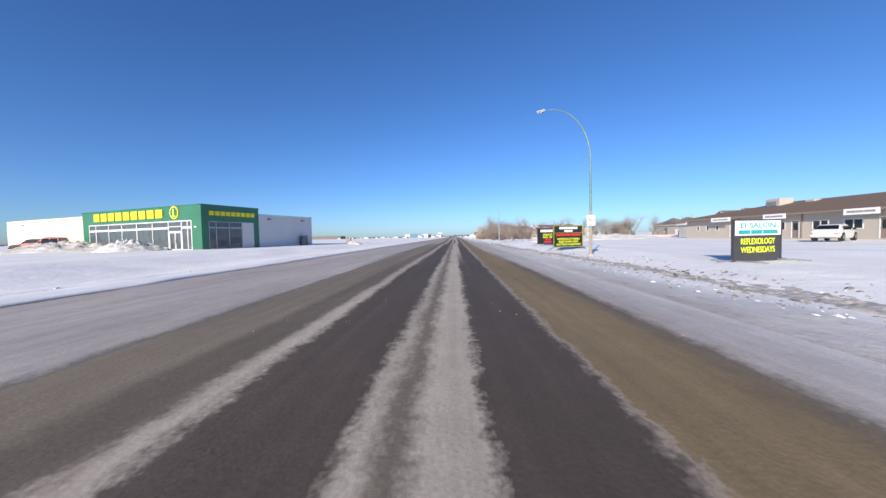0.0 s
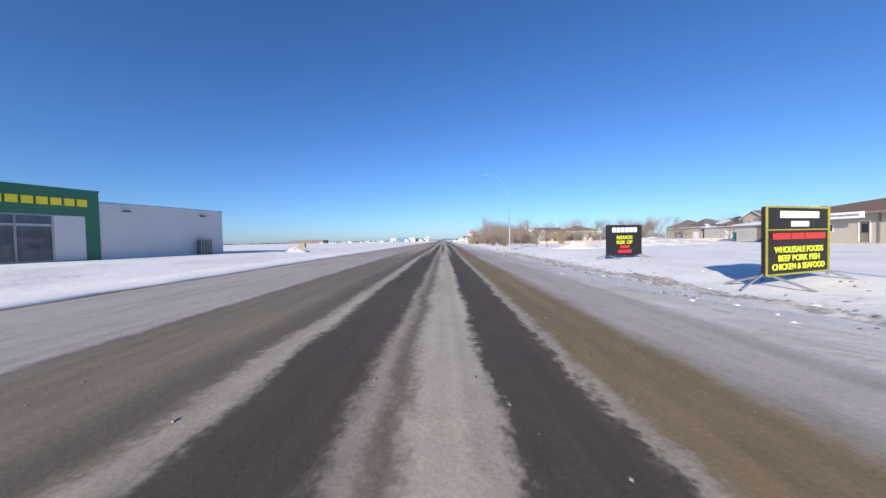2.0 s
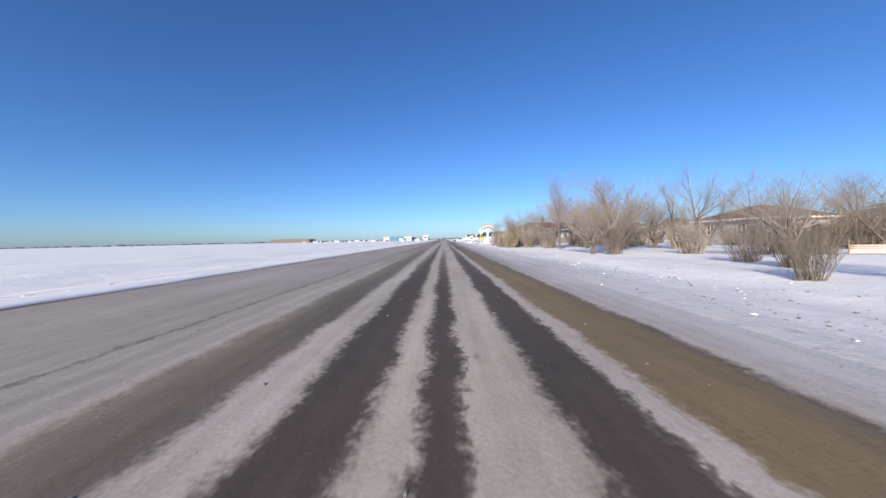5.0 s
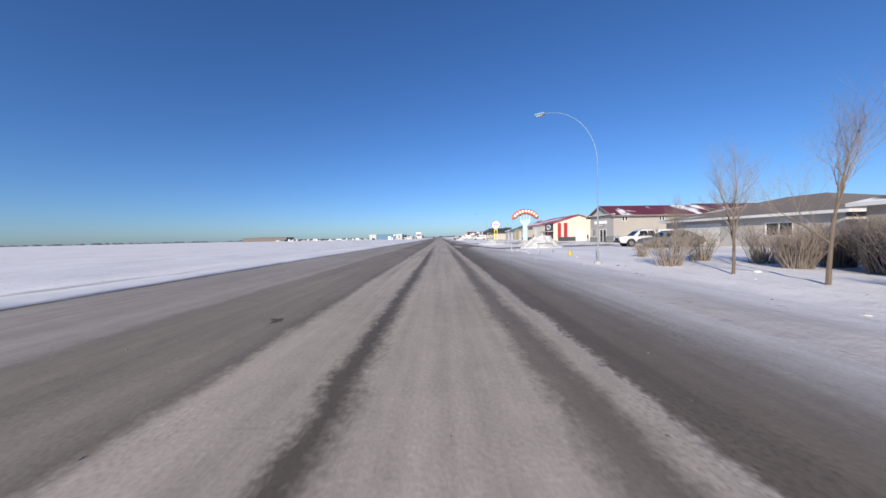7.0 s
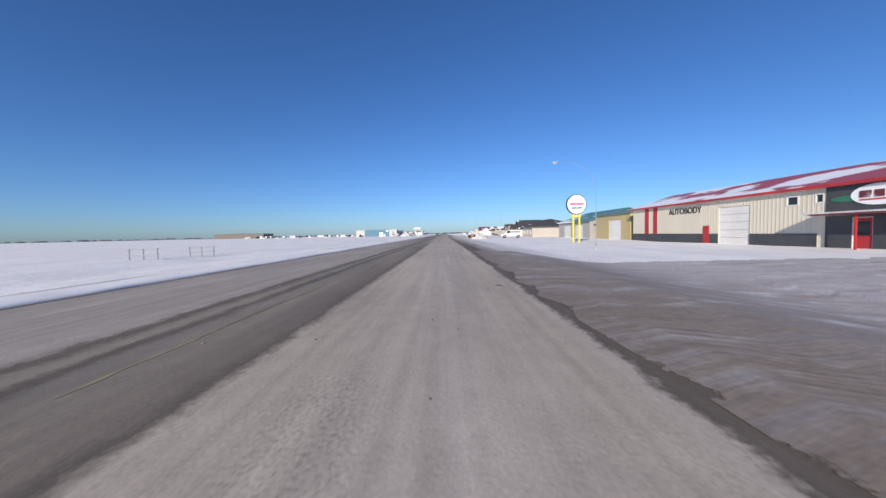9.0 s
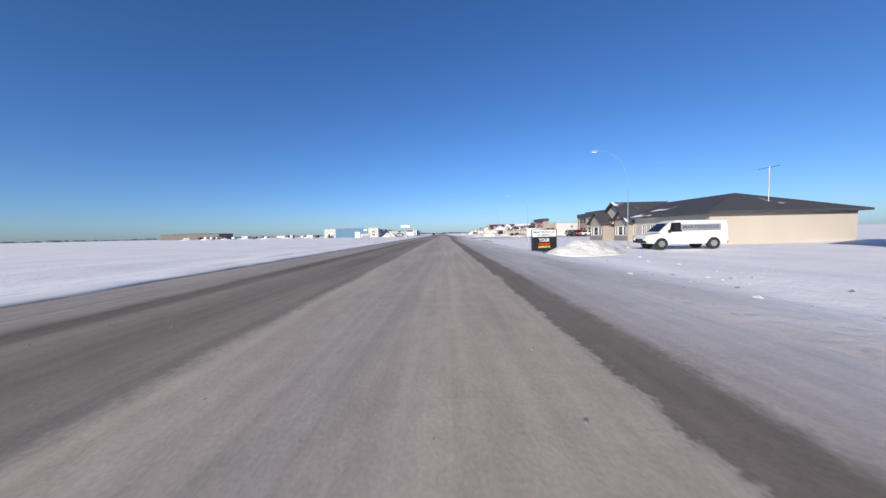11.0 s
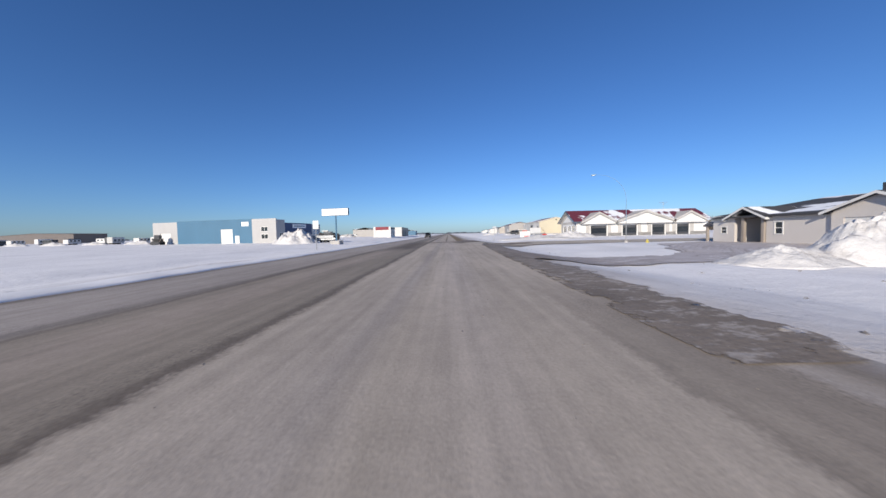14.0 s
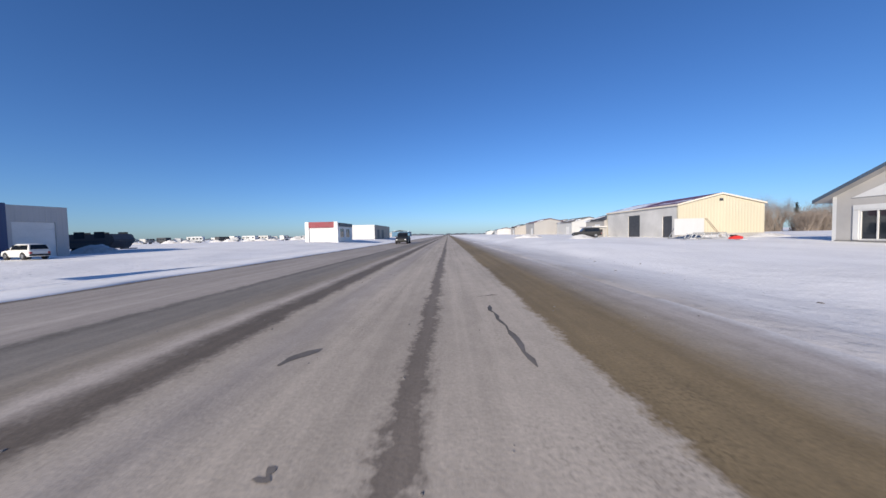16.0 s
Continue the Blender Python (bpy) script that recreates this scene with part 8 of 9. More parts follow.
house(84, 132.0, 0, 10, 9.0, 3.6, 6.6, TAUPE, GREY_ROOF, "brown house with a low hip roof", True)
house(46, 136, 0, 9, 10, 2.7, 4.6, GREY_STUCCO, GREY_ROOF, "cream bungalow behind bare trees", True)
house(33, 104, 0, 8, 9, 2.6, 4.4, GREY_STUCCO, BROWN_ROOF, "cream bungalow behind bare trees", True)
house(23, 128.5, 0, 8, 7, 2.4, 4.0, TAUPE_STUCCO, GREY_ROOF, "grey bungalow behind bare shrubs", True)
for hx, hy, hw, wall_of, roof_of in ((84, 430, 10, TAUPE_STUCCO, GREY_ROOF), (97, 432, 11, TAUPE, DARK_ROOF), (110, 429, 10, TAUPE_STUCCO, GREY_ROOF), (124, 433, 11, TAUPE, DARK_ROOF), (138, 430, 10, TAUPE, GREY_ROOF)):
    house(hx, hy, 0, hw, 9, 3.0, 5.0, wall_of, roof_of, "single-storey house with a snow-dusted roof beyond the fire station", True)
e = thing("mesh_fence", 0, 0, 0, 0, "orange plastic mesh safety fence on posts in the snow", "fence")
fa, fb = Vector((20, 86, 0)), Vector((72, 66, 0))
for k in range(19):
    p, q = fa.lerp(fb, k / 19), fa.lerp(fb, (k + 1) / 19)
    zp, zq = land(p.x, p.y), land(q.x, q.y)
    part("fence_post", bar([(p.x, p.y, zp - 0.1), (p.x, p.y, zp + 0.75)], 0.03, 5), WOOD, e)
    bm = bmesh.new()
    n = (q - p).normalized().cross(Vector((0, 0, 1))) * 0.01
    for j in range(5):
        lo, hi = 0.06 + j * 0.09, 0.06 + j * 0.09 + 0.06
        prism(bm, [Vector((p.x, p.y, zp + lo)), Vector((q.x, q.y, zq + lo)), Vector((q.x, q.y, zq + hi)), Vector((p.x, p.y, zp + hi))], n, -n)
    part("mesh_panel", bm, ORANGE_MESH if k in (3, 4) else FADED_MESH, e)
for x, y, h in ((8.35, 56.75, 0.55), (8.75, 56.9, 0.5), (14.3, 62.4, 0.55)):
    e = thing("stake", x, y, land(x, y), 0, "short dark wooden stake in the snow", "stake")
    part("shaft", bar([(0, 0, -0.2), (0.02, 0, h)], 0.02, 6), BARK, e)
e = thing("fallen_pipe", 0, 0, 0, 0, "dark pipe lying along the snowy field", "pipe")
path = [(x, y, land(x, y) + 0.05) for x, y in ((11.9, 62.9), (10.4, 60.3), (9.0, 57.6), (7.8, 55.3))]
part("pipe", bar(path, 0.025, 6), BARK, e)
for k, (x, y, r) in enumerate(((6.5, 56.8, 0.20), (6.95, 56.4, 0.10), (7.3, 56.9, 0.12), (6.2, 58.3, 0.07), (7.75, 55.4, 0.13), (6.8, 57.6, 0.07), (7.15, 55.6, 0.08), (5.75, 61.2, 0.07))):
    heap("ice_lump", x, y, r * 1.1, r * 0.9, r * 0.6, 30 + k, ICE_LUMP, "grey lump of frozen slush on the snow", 1.0)

# ---- bare trees and shrubs ----
TREES = [(9.7, 74.3, 3.4, 0.7), (11.4, 102.0, 6.6, 0.9), (13.5, 96.0, 5.0, 0.9), (18.0, 93.0, 5.6, 0.8), (15.0, 84.0, 3.8, 0.8), (22.0, 101.0, 6.2, 0.9), (27.0, 90.0, 5.2, 0.9), (33.0, 96.0, 5.8, 0.9), (12.6, 109.0, 5.0, 0.9), (17.0, 113.0, 6.0, 0.9), (25.0, 120.0, 5.5, 0.9), (40.0, 104.0, 6.0, 0.9), (52.0, 98.0, 6.4, 0.9), (38.0, 84.0, 4.6, 0.8), (10.5, 117.5, 4.2, 0.8), (13.6, 60.8, 2.6, 0.7), (12.9, 62.8, 1.7, 0.7), (11.9, 67.0, 3.1, 0.7), (58.0, 84.0, 5.0, 0.9), (64.0, 108.0, 6.0, 0.9)]
grove = random.Random(31)
for _ in range(44):
    gx, gy = grove.uniform(9.5, 60), grove.uniform(88, 124)
    if not (31 < gx < 43 and 102 < gy < 115) and gx > 9.5:
        TREES.append((round(gx, 1), round(gy, 1), round(grove.uniform(3.2, 6.0), 1), 0.9))
MODELS = {}
for k, (x, y, h, s) in enumerate(TREES):
    key = k % 6
    if key not in MODELS:
        MODELS[key] = bare_tree(x, y, 5.0, 20 + key, 0.75 + 0.05 * key, 5, forks=(3, 0, 4, 0, 3, 0)[key])
        MODELS[key].scale = (h / 4.0, h / 4.0, h / 4.0)
    else:
        c = copy_thing(MODELS[key], pose(x, y, land(x, y) - 0.05, 0, 0, 47 * k))
        wide = 1.4 if key % 2 else 0.95
        c.scale = (h / 4.0 * wide, h / 4.0 * wide, h / 4.2 * (0.92 + 0.03 * (k % 5)))
for k, (x, y, h) in enumerate(((9.25, 125.7, 4.2), (9.3, 128.3, 3.8), (10.9, 133.2, 2.9))):  # slim young trees
    c = copy_thing(MODELS[(5, 1, 3)[k]], pose(x, y, land(x, y) - 0.05, 0, 0, 130 + 83 * k))
    c.scale = (h / 4.0 * 0.72, h / 4.0 * 0.72, h / 4.0)
SHRUBS = [(10.2, 72.1, 1.2), (9.75, 70.0, 0.9), (9.2, 78.0, 1.3), (11.3, 80.3, 1.5), (9.3, 131.2, 1.7), (11.0, 91.0, 1.8), (8.7, 113.0, 2.6), (9.8, 115.0, 2.8), (10.8, 111.0, 2.7), (12.0, 107.0, 2.8), (8.4, 117.8, 2.6), (11.6, 119.5, 2.6), (13.2, 127.0, 1.9), (14.6, 128.4, 2.0), (15.9, 127.4, 1.8), (17.4, 129.0, 2.0), (13.4, 131.4, 1.8), (16.2, 132.0, 1.9), (19.0, 128.0, 1.9), (12.0, 133.0, 1.6), (12.2, 83.0, 1.6), (14.5, 89.0, 2.2), (19.0, 86.5, 2.4), (24.0, 84.5, 2.4), (29.0, 88.0, 2.8), (34.0, 90.0, 2.6), (20.5, 106.0, 2.8), (16.0, 100.0, 2.4), (30.0, 104.0, 3.0), (44.0, 92.0, 3.0), (10.0, 124.0, 1.2), (11.2, 136.0, 1.0)]
thicket = random.Random(53)
for _ in range(34):
    gx, gy = thicket.uniform(11.5, 52), thicket.uniform(86, 122)
    if not (31 < gx < 43 and 102 < gy < 115):
        SHRUBS.append((round(gx, 1), round(gy, 1), round(thicket.uniform(1.8, 3.0), 1)))
for k, (x, y, h) in enumerate(((12.6, 125.6, 1.7), (13.9, 124.4, 1.8), (13.4, 127.6, 1.7), (15.0, 126.0, 1.9), (14.3, 129.6, 1.6), (12.6, 129.4, 1.5), (16.3, 124.8, 2.0))):  # dense hedge before the bungalow
    if k == 0:
        HEDGE = bush(x, y, 1.7, 95, 330, TWIG, "dense brown leafless hedge shrub before the bungalow")
    else:
        c = copy_thing(HEDGE, pose(x, y, land(x, y) - 0.03, 0, 0, 53 * k))
        c.scale = (h / 1.7 * 1.2, h / 1.7 * 1.2, h / 1.7)
BUSHES = {}
for k, (x, y, h) in enumerate(SHRUBS):
    key = k % 4
    if key not in BUSHES:
        BUSHES[key] = bush(x, y, 2.0, 60 + key, 120, WILLOW if key in (2, 3) else TWIG)
        BUSHES[key].scale = (h / 2.0,) * 3
    else:
        c = copy_thing(BUSHES[key], pose(x, y, land(x, y) - 0.03, 0, 0, 71 * k))
        c.scale = (h / 2.0 * 1.15, h / 2.0 * 1.15, h / 2.0)

for k, (x, y, h) in enumerate(((73.0, 453.0, 6.0), (80.5, 454.5, 4.2), (66.0, 452.0, 3.8))):
    spruce(x, y, h, 80 + k)
for k, (x, y, h) in enumerate(((62.0, 450.0, 7.0), (66.0, 458.0, 7.5), (70.0, 461.0, 7.0), (77.0, 460.0, 7.0), (84.0, 462.0, 6.5), (58.5, 452.0, 6.0), (73.5, 457.0, 6.5), (80.0, 456.0, 6.0), (88.0, 458.0, 6.5), (64.0, 454.0, 5.5), (92.0, 461.0, 7.0), (68.0, 453.0, 6.0))):
    c = copy_thing(MODELS[k % 6], pose(x, y, land(x, y) - 0.05, 0, 0, 61 * k))
    c.scale = (h / 4.0, h / 4.0, h / 4.2)
rnd = random.Random(15)
for k in range(46):  # dense brush behind the sheds
    x, y, h = rnd.uniform(50, 92), rnd.uniform(446, 456), rnd.uniform(3.0, 5.2)
    c = copy_thing(BUSHES[k % 2], pose(x, y, land(x, y) - 0.05, 0, 0, 47 * k))
    c.scale = (h / 2.0 * 0.9, h / 2.0 * 0.9, h / 2.0)

# ---- far distance ----
rnd = random.Random(11)
verts, faces = [], []
for x0, y0, x1, y1, n, hh in ((-1500, 700, -160, 1500, 260, 6.5), (-160, 1500, 420, 1650, 120, 8), (60, 700, 420, 1200, 60, 9), (-1900, 300, -1300, 800, 90, 9)):
    for k in range(n):
        f = k / n
        x, y = x0 + (x1 - x0) * f + rnd.uniform(-8, 8), y0 + (y1 - y0) * f + rnd.uniform(-30, 30)
        w, h = rnd.uniform(6, 16), hh * rnd.uniform(0.35, 1.0) * (0.5 + 0.5 * abs(math.sin(k * 0.11 + x0)))
        b = len(verts)
        for a in range(6):
            t = a * math.tau / 6
            verts.append((x + w * math.cos(t), y + w * 0.6 * math.sin(t), -0.5))
            verts.append((x + w * 0.7 * math.cos(t), y + w * 0.4 * math.sin(t), h * rnd.uniform(0.6, 1.0)))
        verts.append((x, y, h))
        for a in range(6):
            c = (a + 1) % 6
            faces.append((b + 2 * a, b + 2 * c, b + 2 * c + 1, b + 2 * a + 1))
            faces.append((b + 2 * a + 1, b + 2 * c + 1, b + 12))
tagged(from_lists("far_woods", verts, faces, HAZE_TREES), "thin line of distant bare woods on the horizon", "woods", kind="stuff")
for k in range(16):
    y = 455 + k * 22 + rnd.uniform(-5, 5)
    x = 26 + rnd.uniform(0, 14) + k * 1.2
    w, d, h = rnd.uniform(8, 14), rnd.uniform(9, 15), rnd.uniform(2.8, 4.6)
    B = footprint("far_building", x, y, 0.8, 0, 0.0, w, 0.0, d, "distant pale yard building beside the road", "building", "far buildings along the road")
    m = rnd.choice((WHITE_METAL, GREY_PANEL, GREY_SIDING, TAN_SIDING, WHITE_METAL))
    for f in "SNWE":
        wall(B, f, h, m, [(2.0, 5.0, 0.0, 2.4)] if f == "W" else (), gable=(w / 2, h + 1.3) if f in "SN" else None)
    overhead_door(B, "W", 2.0, 5.0, 2.4, WHITE, 4)
    gable_roof(B, h, h + 1.3, rnd.choice((MAROON_ROOF, GREY_ROOF, GREEN_ROOF, DARK_ROOF)), "y", 0.3)
for k in range(7):
    y = 500 + k * 40 + rnd.uniform(-5, 5)
    x = -38 - rnd.uniform(0, 24)
    B = footprint("far_building", x, y, 0.8, 0, 0.0, 12.0, 0.0, 14.0, "distant pale yard building beside the road", "building", "far buildings along the road")
    m = rnd.choice((WHITE_METAL, GREY_SIDING, BLUE_METAL))
    for f in "SNWE":
        wall(B, f, 3.6, m)
    gable_roof(B, 3.6, 4.6, GREY_ROOF, "y", 0.3)

# ---- marks on the carriageway ----
def streak(name, points, width, material, label, seed, wander=0.03, lift=ROAD_Z + 0.0222):
    """A thin wandering strip lying on the asphalt: a crack, a seal or a worn paint line."""
    rnd = random.Random(seed)
    path = []
    for p, q in zip(points, points[1:]):
        p, q = Vector((*p, lift)), Vector((*q, lift))
        n = max(5, int((q - p).length / 0.14))
        for i in range(n):
            path.append(p.lerp(q, i / n))
    path.append(Vector((*points[-1], lift)))
    verts, faces, drift = [], [], 0.0
    for i, p in enumerate(path):
        way = (path[min(i + 1, len(path) - 1)] - path[max(i - 1, 0)]).normalized()
        side = Vector((-way.y, way.x, 0))
        drift = drift * 0.88 + rnd.uniform(-1, 1) * wander
        w = width * rnd.uniform(0.25, 1.35) * (0.4 if i in (0, len(path) - 1) else 1.0)
        verts += [p + side * (drift - w / 2), p + side * (drift + w / 2)]
    for i in range(len(path) - 1):
        faces.append((2 * i, 2 * i + 1, 2 * i + 3, 2 * i + 2))
    return tagged(from_lists(name, verts, faces, material), label, "road mark", kind="structure")


TAR = paint("dark_crack", (0.20, 0.175, 0.155), 0.8, 0, 20, 0.3)
FAINT_YELLOW = paint("faint_yellow_line", (0.30, 0.26, 0.165), 0.8, 0, 6, 0.4)
WORN_YELLOW = paint("worn_yellow_line", (0.36, 0.31, 0.19), 0.8, 0, 6, 0.4)
CRACKS = [([(-1.45, 12.6), (-0.5, 12.35), (0.35, 12.45), (0.9, 12.5)], 0.10), ([(-0.5, 62.9), (0.9, 62.8)], 0.05), ([(-2.9, 63.4), (-1.5, 62.8)], 0.06), ([(-1.25, 171.7), (-0.5, 171.55), (0.2, 171.5), (1.35, 171.6)], 0.12), ([(-1.4, 327.6), (-0.3, 327.3), (1.5, 327.3)], 0.09), ([(-1.6, 320.7), (-0.6, 320.45), (0.3, 320.35)], 0.08), ([(-0.72, 320.2), (-0.85, 319.5)], 0.06), ([(-1.34, 385.6), (-1.2, 386.0)], 0.34), ([(-0.82, 384.42), (-0.77, 384.5)], 0.16), ([(0.55, 387.6), (0.62, 386.3), (0.66, 385.5)], 0.12), ([(-0.98, 262.45), (-0.88, 262.75)], 0.22), ([(-0.80, 263.2), (-0.64, 263.35)], 0.2), ([(-0.62, 262.2), (-0.52, 262.4)], 0.2), ([(-0.72, 261.6), (-0.62, 261.75)], 0.16),
          ([(-0.85, 379.4), (-0.55, 378.0), (-0.2, 377.2), (0.1, 376.8)], 0.06), ([(0.4, 388.2), (0.8, 388.3)], 0.10), ([(-6.8, 9.4), (-5.6, 10.4)], 0.08), ([(-5.4, 67.0), (-4.4, 70.0)], 0.07), ([(-3.5, 179.0), (-2.9, 184.0)], 0.16), ([(-3.0, 166.0), (-2.3, 169.0)], 0.14)]
BROKEN = [([(-1.7, 133.37), (-1.63, 133.48), (-1.42, 133.49), (-1.38, 133.67), (-1.32, 133.79), (-1.54, 134.0)], 0.05),
          ([(-1.54, 134.0), (-1.43, 134.14), (-1.48, 134.4), (-1.2, 134.59)], 0.13),
          ([(-1.44, 134.77), (-1.09, 134.99)], 0.06),
          ([(-1.46, 136.13), (-0.97, 135.87), (-0.56, 135.78), (-0.18, 136.02)], 0.2),
          ([(0.62, 135.86), (1.02, 135.85), (1.41, 135.74)], 0.12),
          ([(-1.68, 161.41), (-1.56, 161.6), (-1.46, 162.0), (-1.58, 162.64)], 0.07),
          ([(-1.64, 162.22), (-1.47, 162.14)], 0.25),
          ([(-1.62, 162.7), (-1.38, 162.48)], 0.3),
          ([(-1.58, 162.64), (-1.48, 163.89), (-1.26, 165.99)], 0.13),
          ([(-2.12, 32.68), (-2.05, 32.97), (-1.91, 33.31), (-1.83, 33.47)], 0.07)]
SALT_LINE = paint("salt_filled_crack", (0.70, 0.64, 0.57), 0.85, 0, 9, 0.3)
streak("crack", [(-0.72, 257.0), (-0.6, 266.0), (-0.55, 276.0), (-0.62, 284.0), (-0.68, 292.0), (-0.58, 298.0), (-0.70, 304.0)], 0.03, SALT_LINE, "pale salt-filled crack along the lane", 70, 0.06)
for k, (pts, w) in enumerate(CRACKS):
    streak("crack", pts, w * 0.45, TAR, "dark crack in the road surface", k)
BREAK = paint("broken_asphalt", (0.105, 0.088, 0.075), 0.85, 0, 20, 0.35)
for k, (pts, w) in enumerate(BROKEN):
    streak("crack", pts, w * 0.55, BREAK, "dark broken crack in the road surface", 200 + k, 0.02)
for k, pts in enumerate(([(-2.48, 170.5), (-2.46, 174.0)], [(-2.58, 359.5), (-2.5, 368.0)], [(-2.46, 176.0), (-2.46, 181.0)], [(-2.46, 184.0), (-2.46, 189.0)])):
    streak("painted_line", pts, 0.055, FAINT_YELLOW if k == 1 else WORN_YELLOW, "worn yellow centre line on the road", 40 + k, 0.01, ROAD_Z + 0.0228)

# ---- lumps of snow and dirt on the verges ----
def clods(name, count, centre, spread, ya, yb, lo, hi, material, label, seed):
    """Small angular lumps in drifts along a line beside the road; centre: x at each y."""
    rnd = random.Random(seed)
    verts, faces = [], []
    while count > 0:
        y = rnd.uniform(ya, yb)
        x = between(y, centre) + rnd.gauss(0, spread)
        if EDGE_LEFT + 0.2 < x < EDGE_RIGHT + 0.15 or noise.noise(Vector((x * 0.5, y * 0.35, seed))) < rnd.uniform(-0.3, 0.35):
            count -= 0.2
            continue
        count -= 1
        r = lo + (hi - lo) * rnd.random() ** 2.2
        z = ground_height(x, y)
        b, n = len(verts), 5
        tall = rnd.uniform(0.35, 0.75)
        turn, long = rnd.uniform(0, 3), rnd.uniform(1.0, 1.8)
        for ring, (f, h) in enumerate(((1.0, -0.3), (0.8, 0.5), (0.4, 0.95))):
            for k in range(n):
                a = k * math.tau / n + ring * 0.4
                q = f * r * rnd.uniform(0.55, 1.3)
                u, v = q * math.cos(a) * long, q * math.sin(a)
                verts.append((x + u * math.cos(turn) - v * math.sin(turn), y + u * math.sin(turn) + v * math.cos(turn), z + h * r * tall * rnd.uniform(0.6, 1.2)))
        for ring in range(2):
            for k in range(n):
                j = (k + 1) % n
                faces.append((b + ring * n + k, b + ring * n + j, b + (ring + 1) * n + j, b + (ring + 1) * n + k))
        faces.append(tuple(b + 2 * n + k for k in range(n)))
    return tagged(from_lists(name, verts, faces, material), label, "dirt lumps" if "dirt" in name else "snow lumps", kind="stuff")


def windrow(name, centre, half, ya, yb, dx, dy, tall, material, label, seed, base=None):
    """A long low ridge of ploughed rubble: lumpy strip that sinks into the ground at both sides."""
    ys, us = steps(ya, yb, dy), steps(-half, half, dx)
    verts, faces = [], []
    for y in ys:
        mid = between(y, centre) + 0.35 * noise.noise(Vector((0, y * 0.25, seed)))
        amount = max(0.15, min(1.0, 0.6 + 0.9 * noise.noise(Vector((4, y * 0.17, seed)))))
        for u in us:
            x = mid + u
            across = max(0.0, 1 - (u / half) ** 2)
            rubble = noise.fractal(Vector((x * 2.6, y * 1.6, seed)), 0.55, 2.1, 5)
            chunk = max(0.0, noise.noise(Vector((x * 5.5, y * 4.0, seed + 5)))) ** 1.5
            verts.append((x, y, (ground_height(x, y) if base is None else base) - 0.035 + across * (0.035 + tall * amount * (0.35 + 0.5 * rubble) + tall * 0.9 * chunk)))
    n = len(us)
    for j in range(len(ys) - 1):
        for i in range(n - 1):
            faces.append((j * n + i, j * n + i + 1, (j + 1) * n + i + 1, (j + 1) * n + i))
    return tagged(from_lists(name, verts, faces, material, None, False), label, "snow ridge", kind="stuff")


RUBBLE = heap_snow("rubble_snow", 0.75)
windrow("windrow", ((0, 6.9), (12, 6.7), (24, 5.9), (34, 5.5), (60, 5.8), (110, 6.0)), 0.75, -2.0, 46.0, 0.07, 0.10, 0.10, RUBBLE, "low ridge of dirty ploughed snow and ice rubble along the road", 2)
CRUST = tracked_mud("salted_ice_crust", (0.52, 0.455, 0.40), (0.40, 0.34, 0.29), (0.58, 0.52, 0.47), 1.5)
apron(((1.35, 147.5), (2.0, 147.0)), ((1.35, 155.0), (2.0, 152.5)), 1.35, 2.0, CRUST, "thin crust of old ice and salt along the muddy road edge", "ice", 33, 0.1, 0.042, 0.0)
DIRT_LUMP = paint("frozen_dirt", (0.27, 0.245, 0.23), 0.9, 0, 10, 0.35)
ROW = ((0, 6.9), (12, 6.7), (24, 5.9), (34, 5.4), (60, 5.6), (110, 6.0), (400, 6.0))
clods("dirt_lumps", 2600, ROW, 0.8, 2.0, 50.0, 0.012, 0.075, DIRT_LUMP, "dark lumps of frozen dirt on the verge", 3)
clods("dirt_lumps", 500, ((0, 9.0), (100, 8.0)), 1.2, 2.0, 100.0, 0.01, 0.05, DIRT_LUMP, "scattered crumbs of frozen dirt on the snow", 6)
clods("dirt_lumps", 1600, ((0, 4.9), (110, 4.7)), 0.7, 2.0, 110.0, 0.008, 0.035, DIRT_LUMP, "dark crumbs of frozen dirt along the shoulder", 9)
clods("snow_lumps", 900, ((0, 5.2), (110, 5.0)), 0.9, 2.0, 110.0, 0.01, 0.05, HEAP, "crumbs of ploughed snow along the shoulder", 10)
clods("snow_lumps", 500, ((0, 7.2), (40, 6.2), (110, 6.6)), 0.9, 2.0, 110.0, 0.01, 0.06, HEAP, "crumbs of ploughed snow on the verge", 1)
clods("snow_lumps", 260, ((0, -8.6), (110, -8.6)), 0.35, 4.0, 110.0, 0.01, 0.07, HEAP, "crumbs of ploughed snow on the verge", 2)
clods("dirt_lumps", 700, ((58, 6.4), (90, 6.6)), 0.8, 58.0, 110.0, 0.01, 0.045, DIRT_LUMP, "dark crumbs of frozen dirt on the verge", 8)
clods("dirt_lumps", 500, ((110, 6.2), (400, 6.4)), 0.7, 110.0, 400.0, 0.012, 0.055, DIRT_LUMP, "dark lumps of frozen dirt on the verge", 5)
clods("snow_lumps", 420, ((110, 9.5), (150, 8.0), (190, 9.0), (260, 8.5)), 2.2, 112.0, 260.0, 0.02, 0.09, HEAP, "kicked-up crumbs of snow along old footprints", 21)
clods("dirt_lumps", 160, ((110, 9.0), (150, 7.5), (190, 8.5), (360, 8.0)), 1.6, 112.0, 360.0, 0.015, 0.06, DIRT_LUMP, "dark crumbs of frozen dirt on the snow", 23)

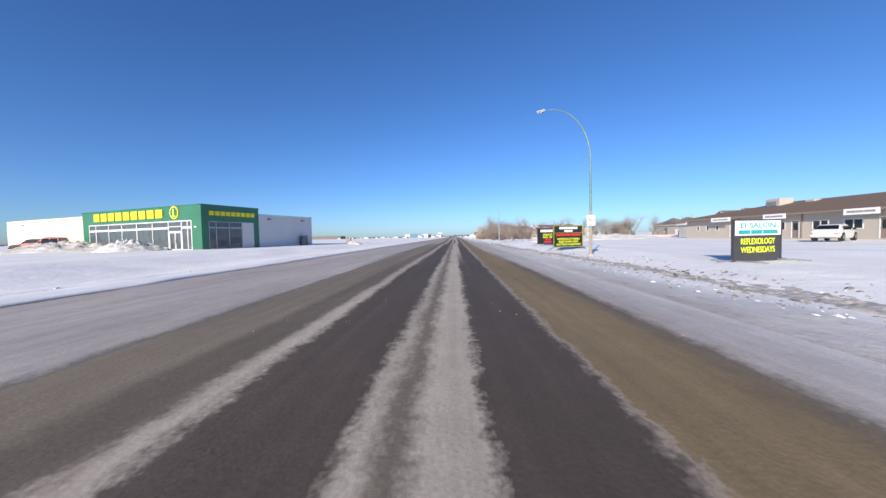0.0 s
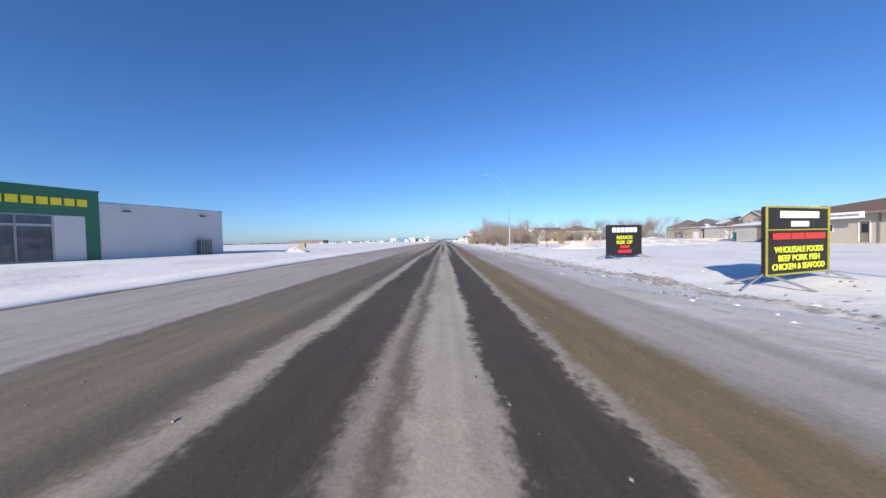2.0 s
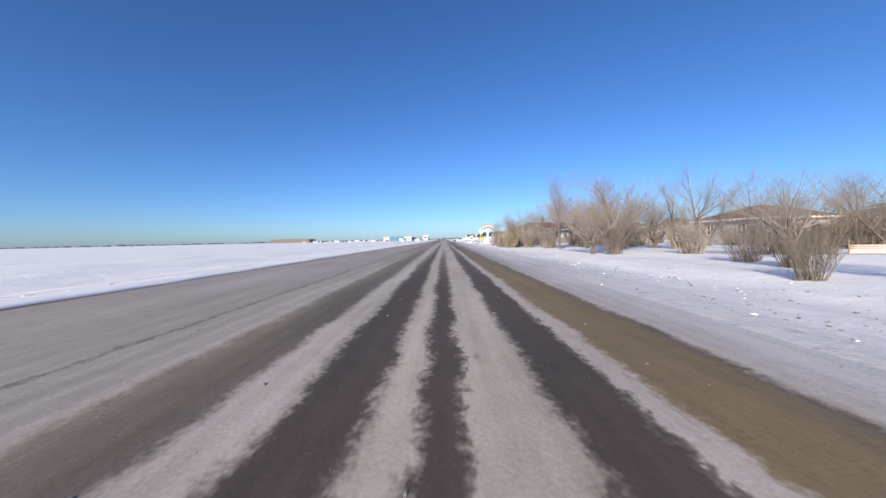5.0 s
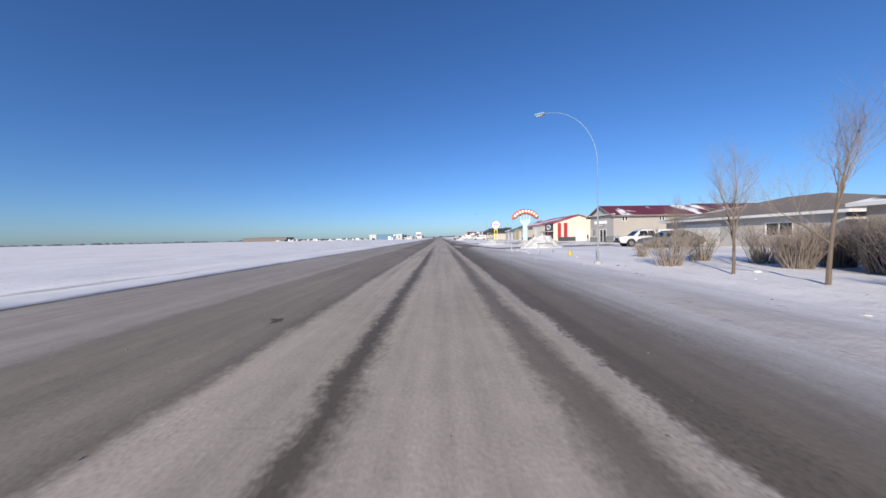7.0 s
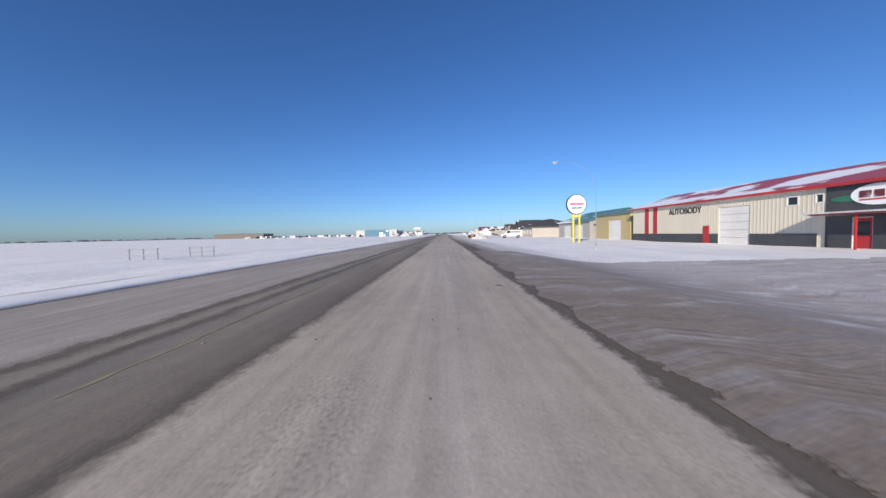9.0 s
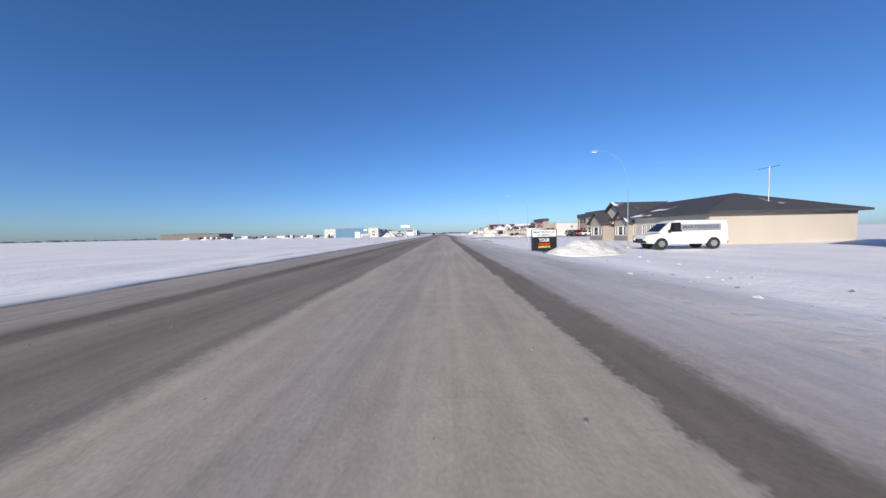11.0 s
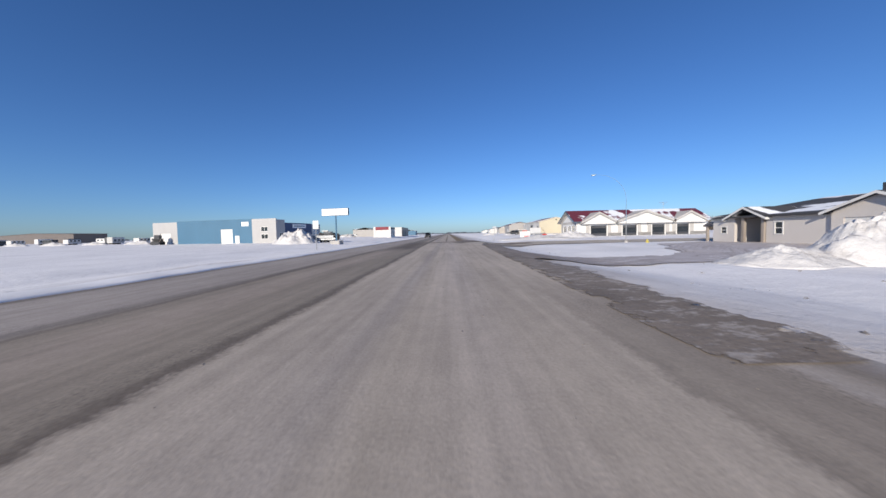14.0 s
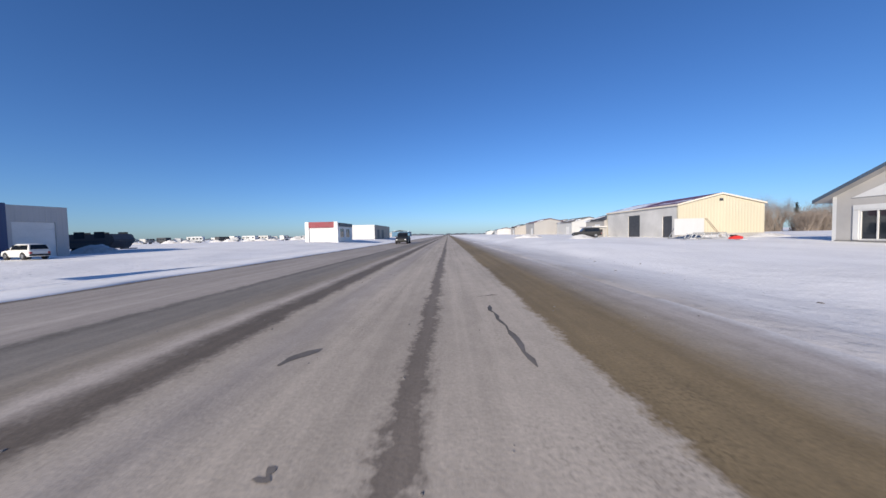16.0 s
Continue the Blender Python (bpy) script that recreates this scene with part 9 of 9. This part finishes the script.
# ---- loose grit on the lanes ----
def lane_grit(ya, yb, count, seed):
    """Crumbs of dirt and ice that have fallen on the carriageway."""
    rnd = random.Random(seed)
    verts, faces = [], []
    for k in range(count):
        x, y = rnd.uniform(-4.0, 2.9), rnd.uniform(ya, yb)
        r = 0.005 + 0.015 * rnd.random() ** 3
        turn, b = rnd.uniform(0, 6.3), len(verts)
        for f, h in ((1.0, -0.3), (0.6, 0.55)):
            for q in range(5):
                a = turn + q * math.tau / 5
                u = f * r * rnd.uniform(0.6, 1.3)
                verts.append((x + u * math.cos(a), y + 1.5 * u * math.sin(a), ROAD_Z + 0.02 + h * r * rnd.uniform(0.6, 1.1)))
        for q in range(5):
            p = (q + 1) % 5
            faces.append((b + q, b + p, b + 5 + p, b + 5 + q))
        faces.append(tuple(b + 5 + q for q in range(5)))
    return tagged(from_lists("road_grit", verts, faces, DIRT_LUMP), "scattered dark crumbs of grit on the salted road", "grit", kind="stuff")


lane_grit(3.0, 420.0, 4200, 31)

# ---- thin snow lying over the far edge of the asphalt ----
EDGE = ((-20, -11.2), (30, -11.0), (64, -10.9), (110, -10.5), (125, -10.4), (150, -10.1), (200, -10.0), (260, -10.4), (320, -11.1), (345, -11.2), (388, -11.4), (440, -11.8))
SHOULDER = paint("clean_shoulder_snow", (0.86, 0.845, 0.845), 0.8, 0, 3, 0.08, 0.4, 0.5)
ys, verts, faces = steps(-18.0, 440.0, 0.4), [], []
PROFILE = ((0.0, -0.012), (0.04, 0.018), (0.14, 0.045), (0.4, 0.06), (0.8, 0.07), (1.3, 0.06))
for y in ys:
    x = LANE * between(y, EDGE) + 0.12 * noise.fractal(Vector((2, y * 0.3, 0)), 0.7, 2.1, 4)
    for d, h in PROFILE:
        verts.append((x - 0.7 * d, y, ROAD_Z + 0.021 + 0.8 * h * (1 + 0.5 * noise.noise(Vector((d * 2, y * 0.8, 1))))))
    verts.append((-9.0, y, ground_height(-9.0, y) - 0.02))
n = len(PROFILE) + 1
for j in range(len(ys) - 1):
    for i in range(n - 1):
        a = j * n + i
        faces.append((a, a + n, a + n + 1, a + 1))
tagged(from_lists("snow_shoulder", verts, faces, SHOULDER, None, True), "clean snow lying over the edge of the road", "snow", kind="structure")
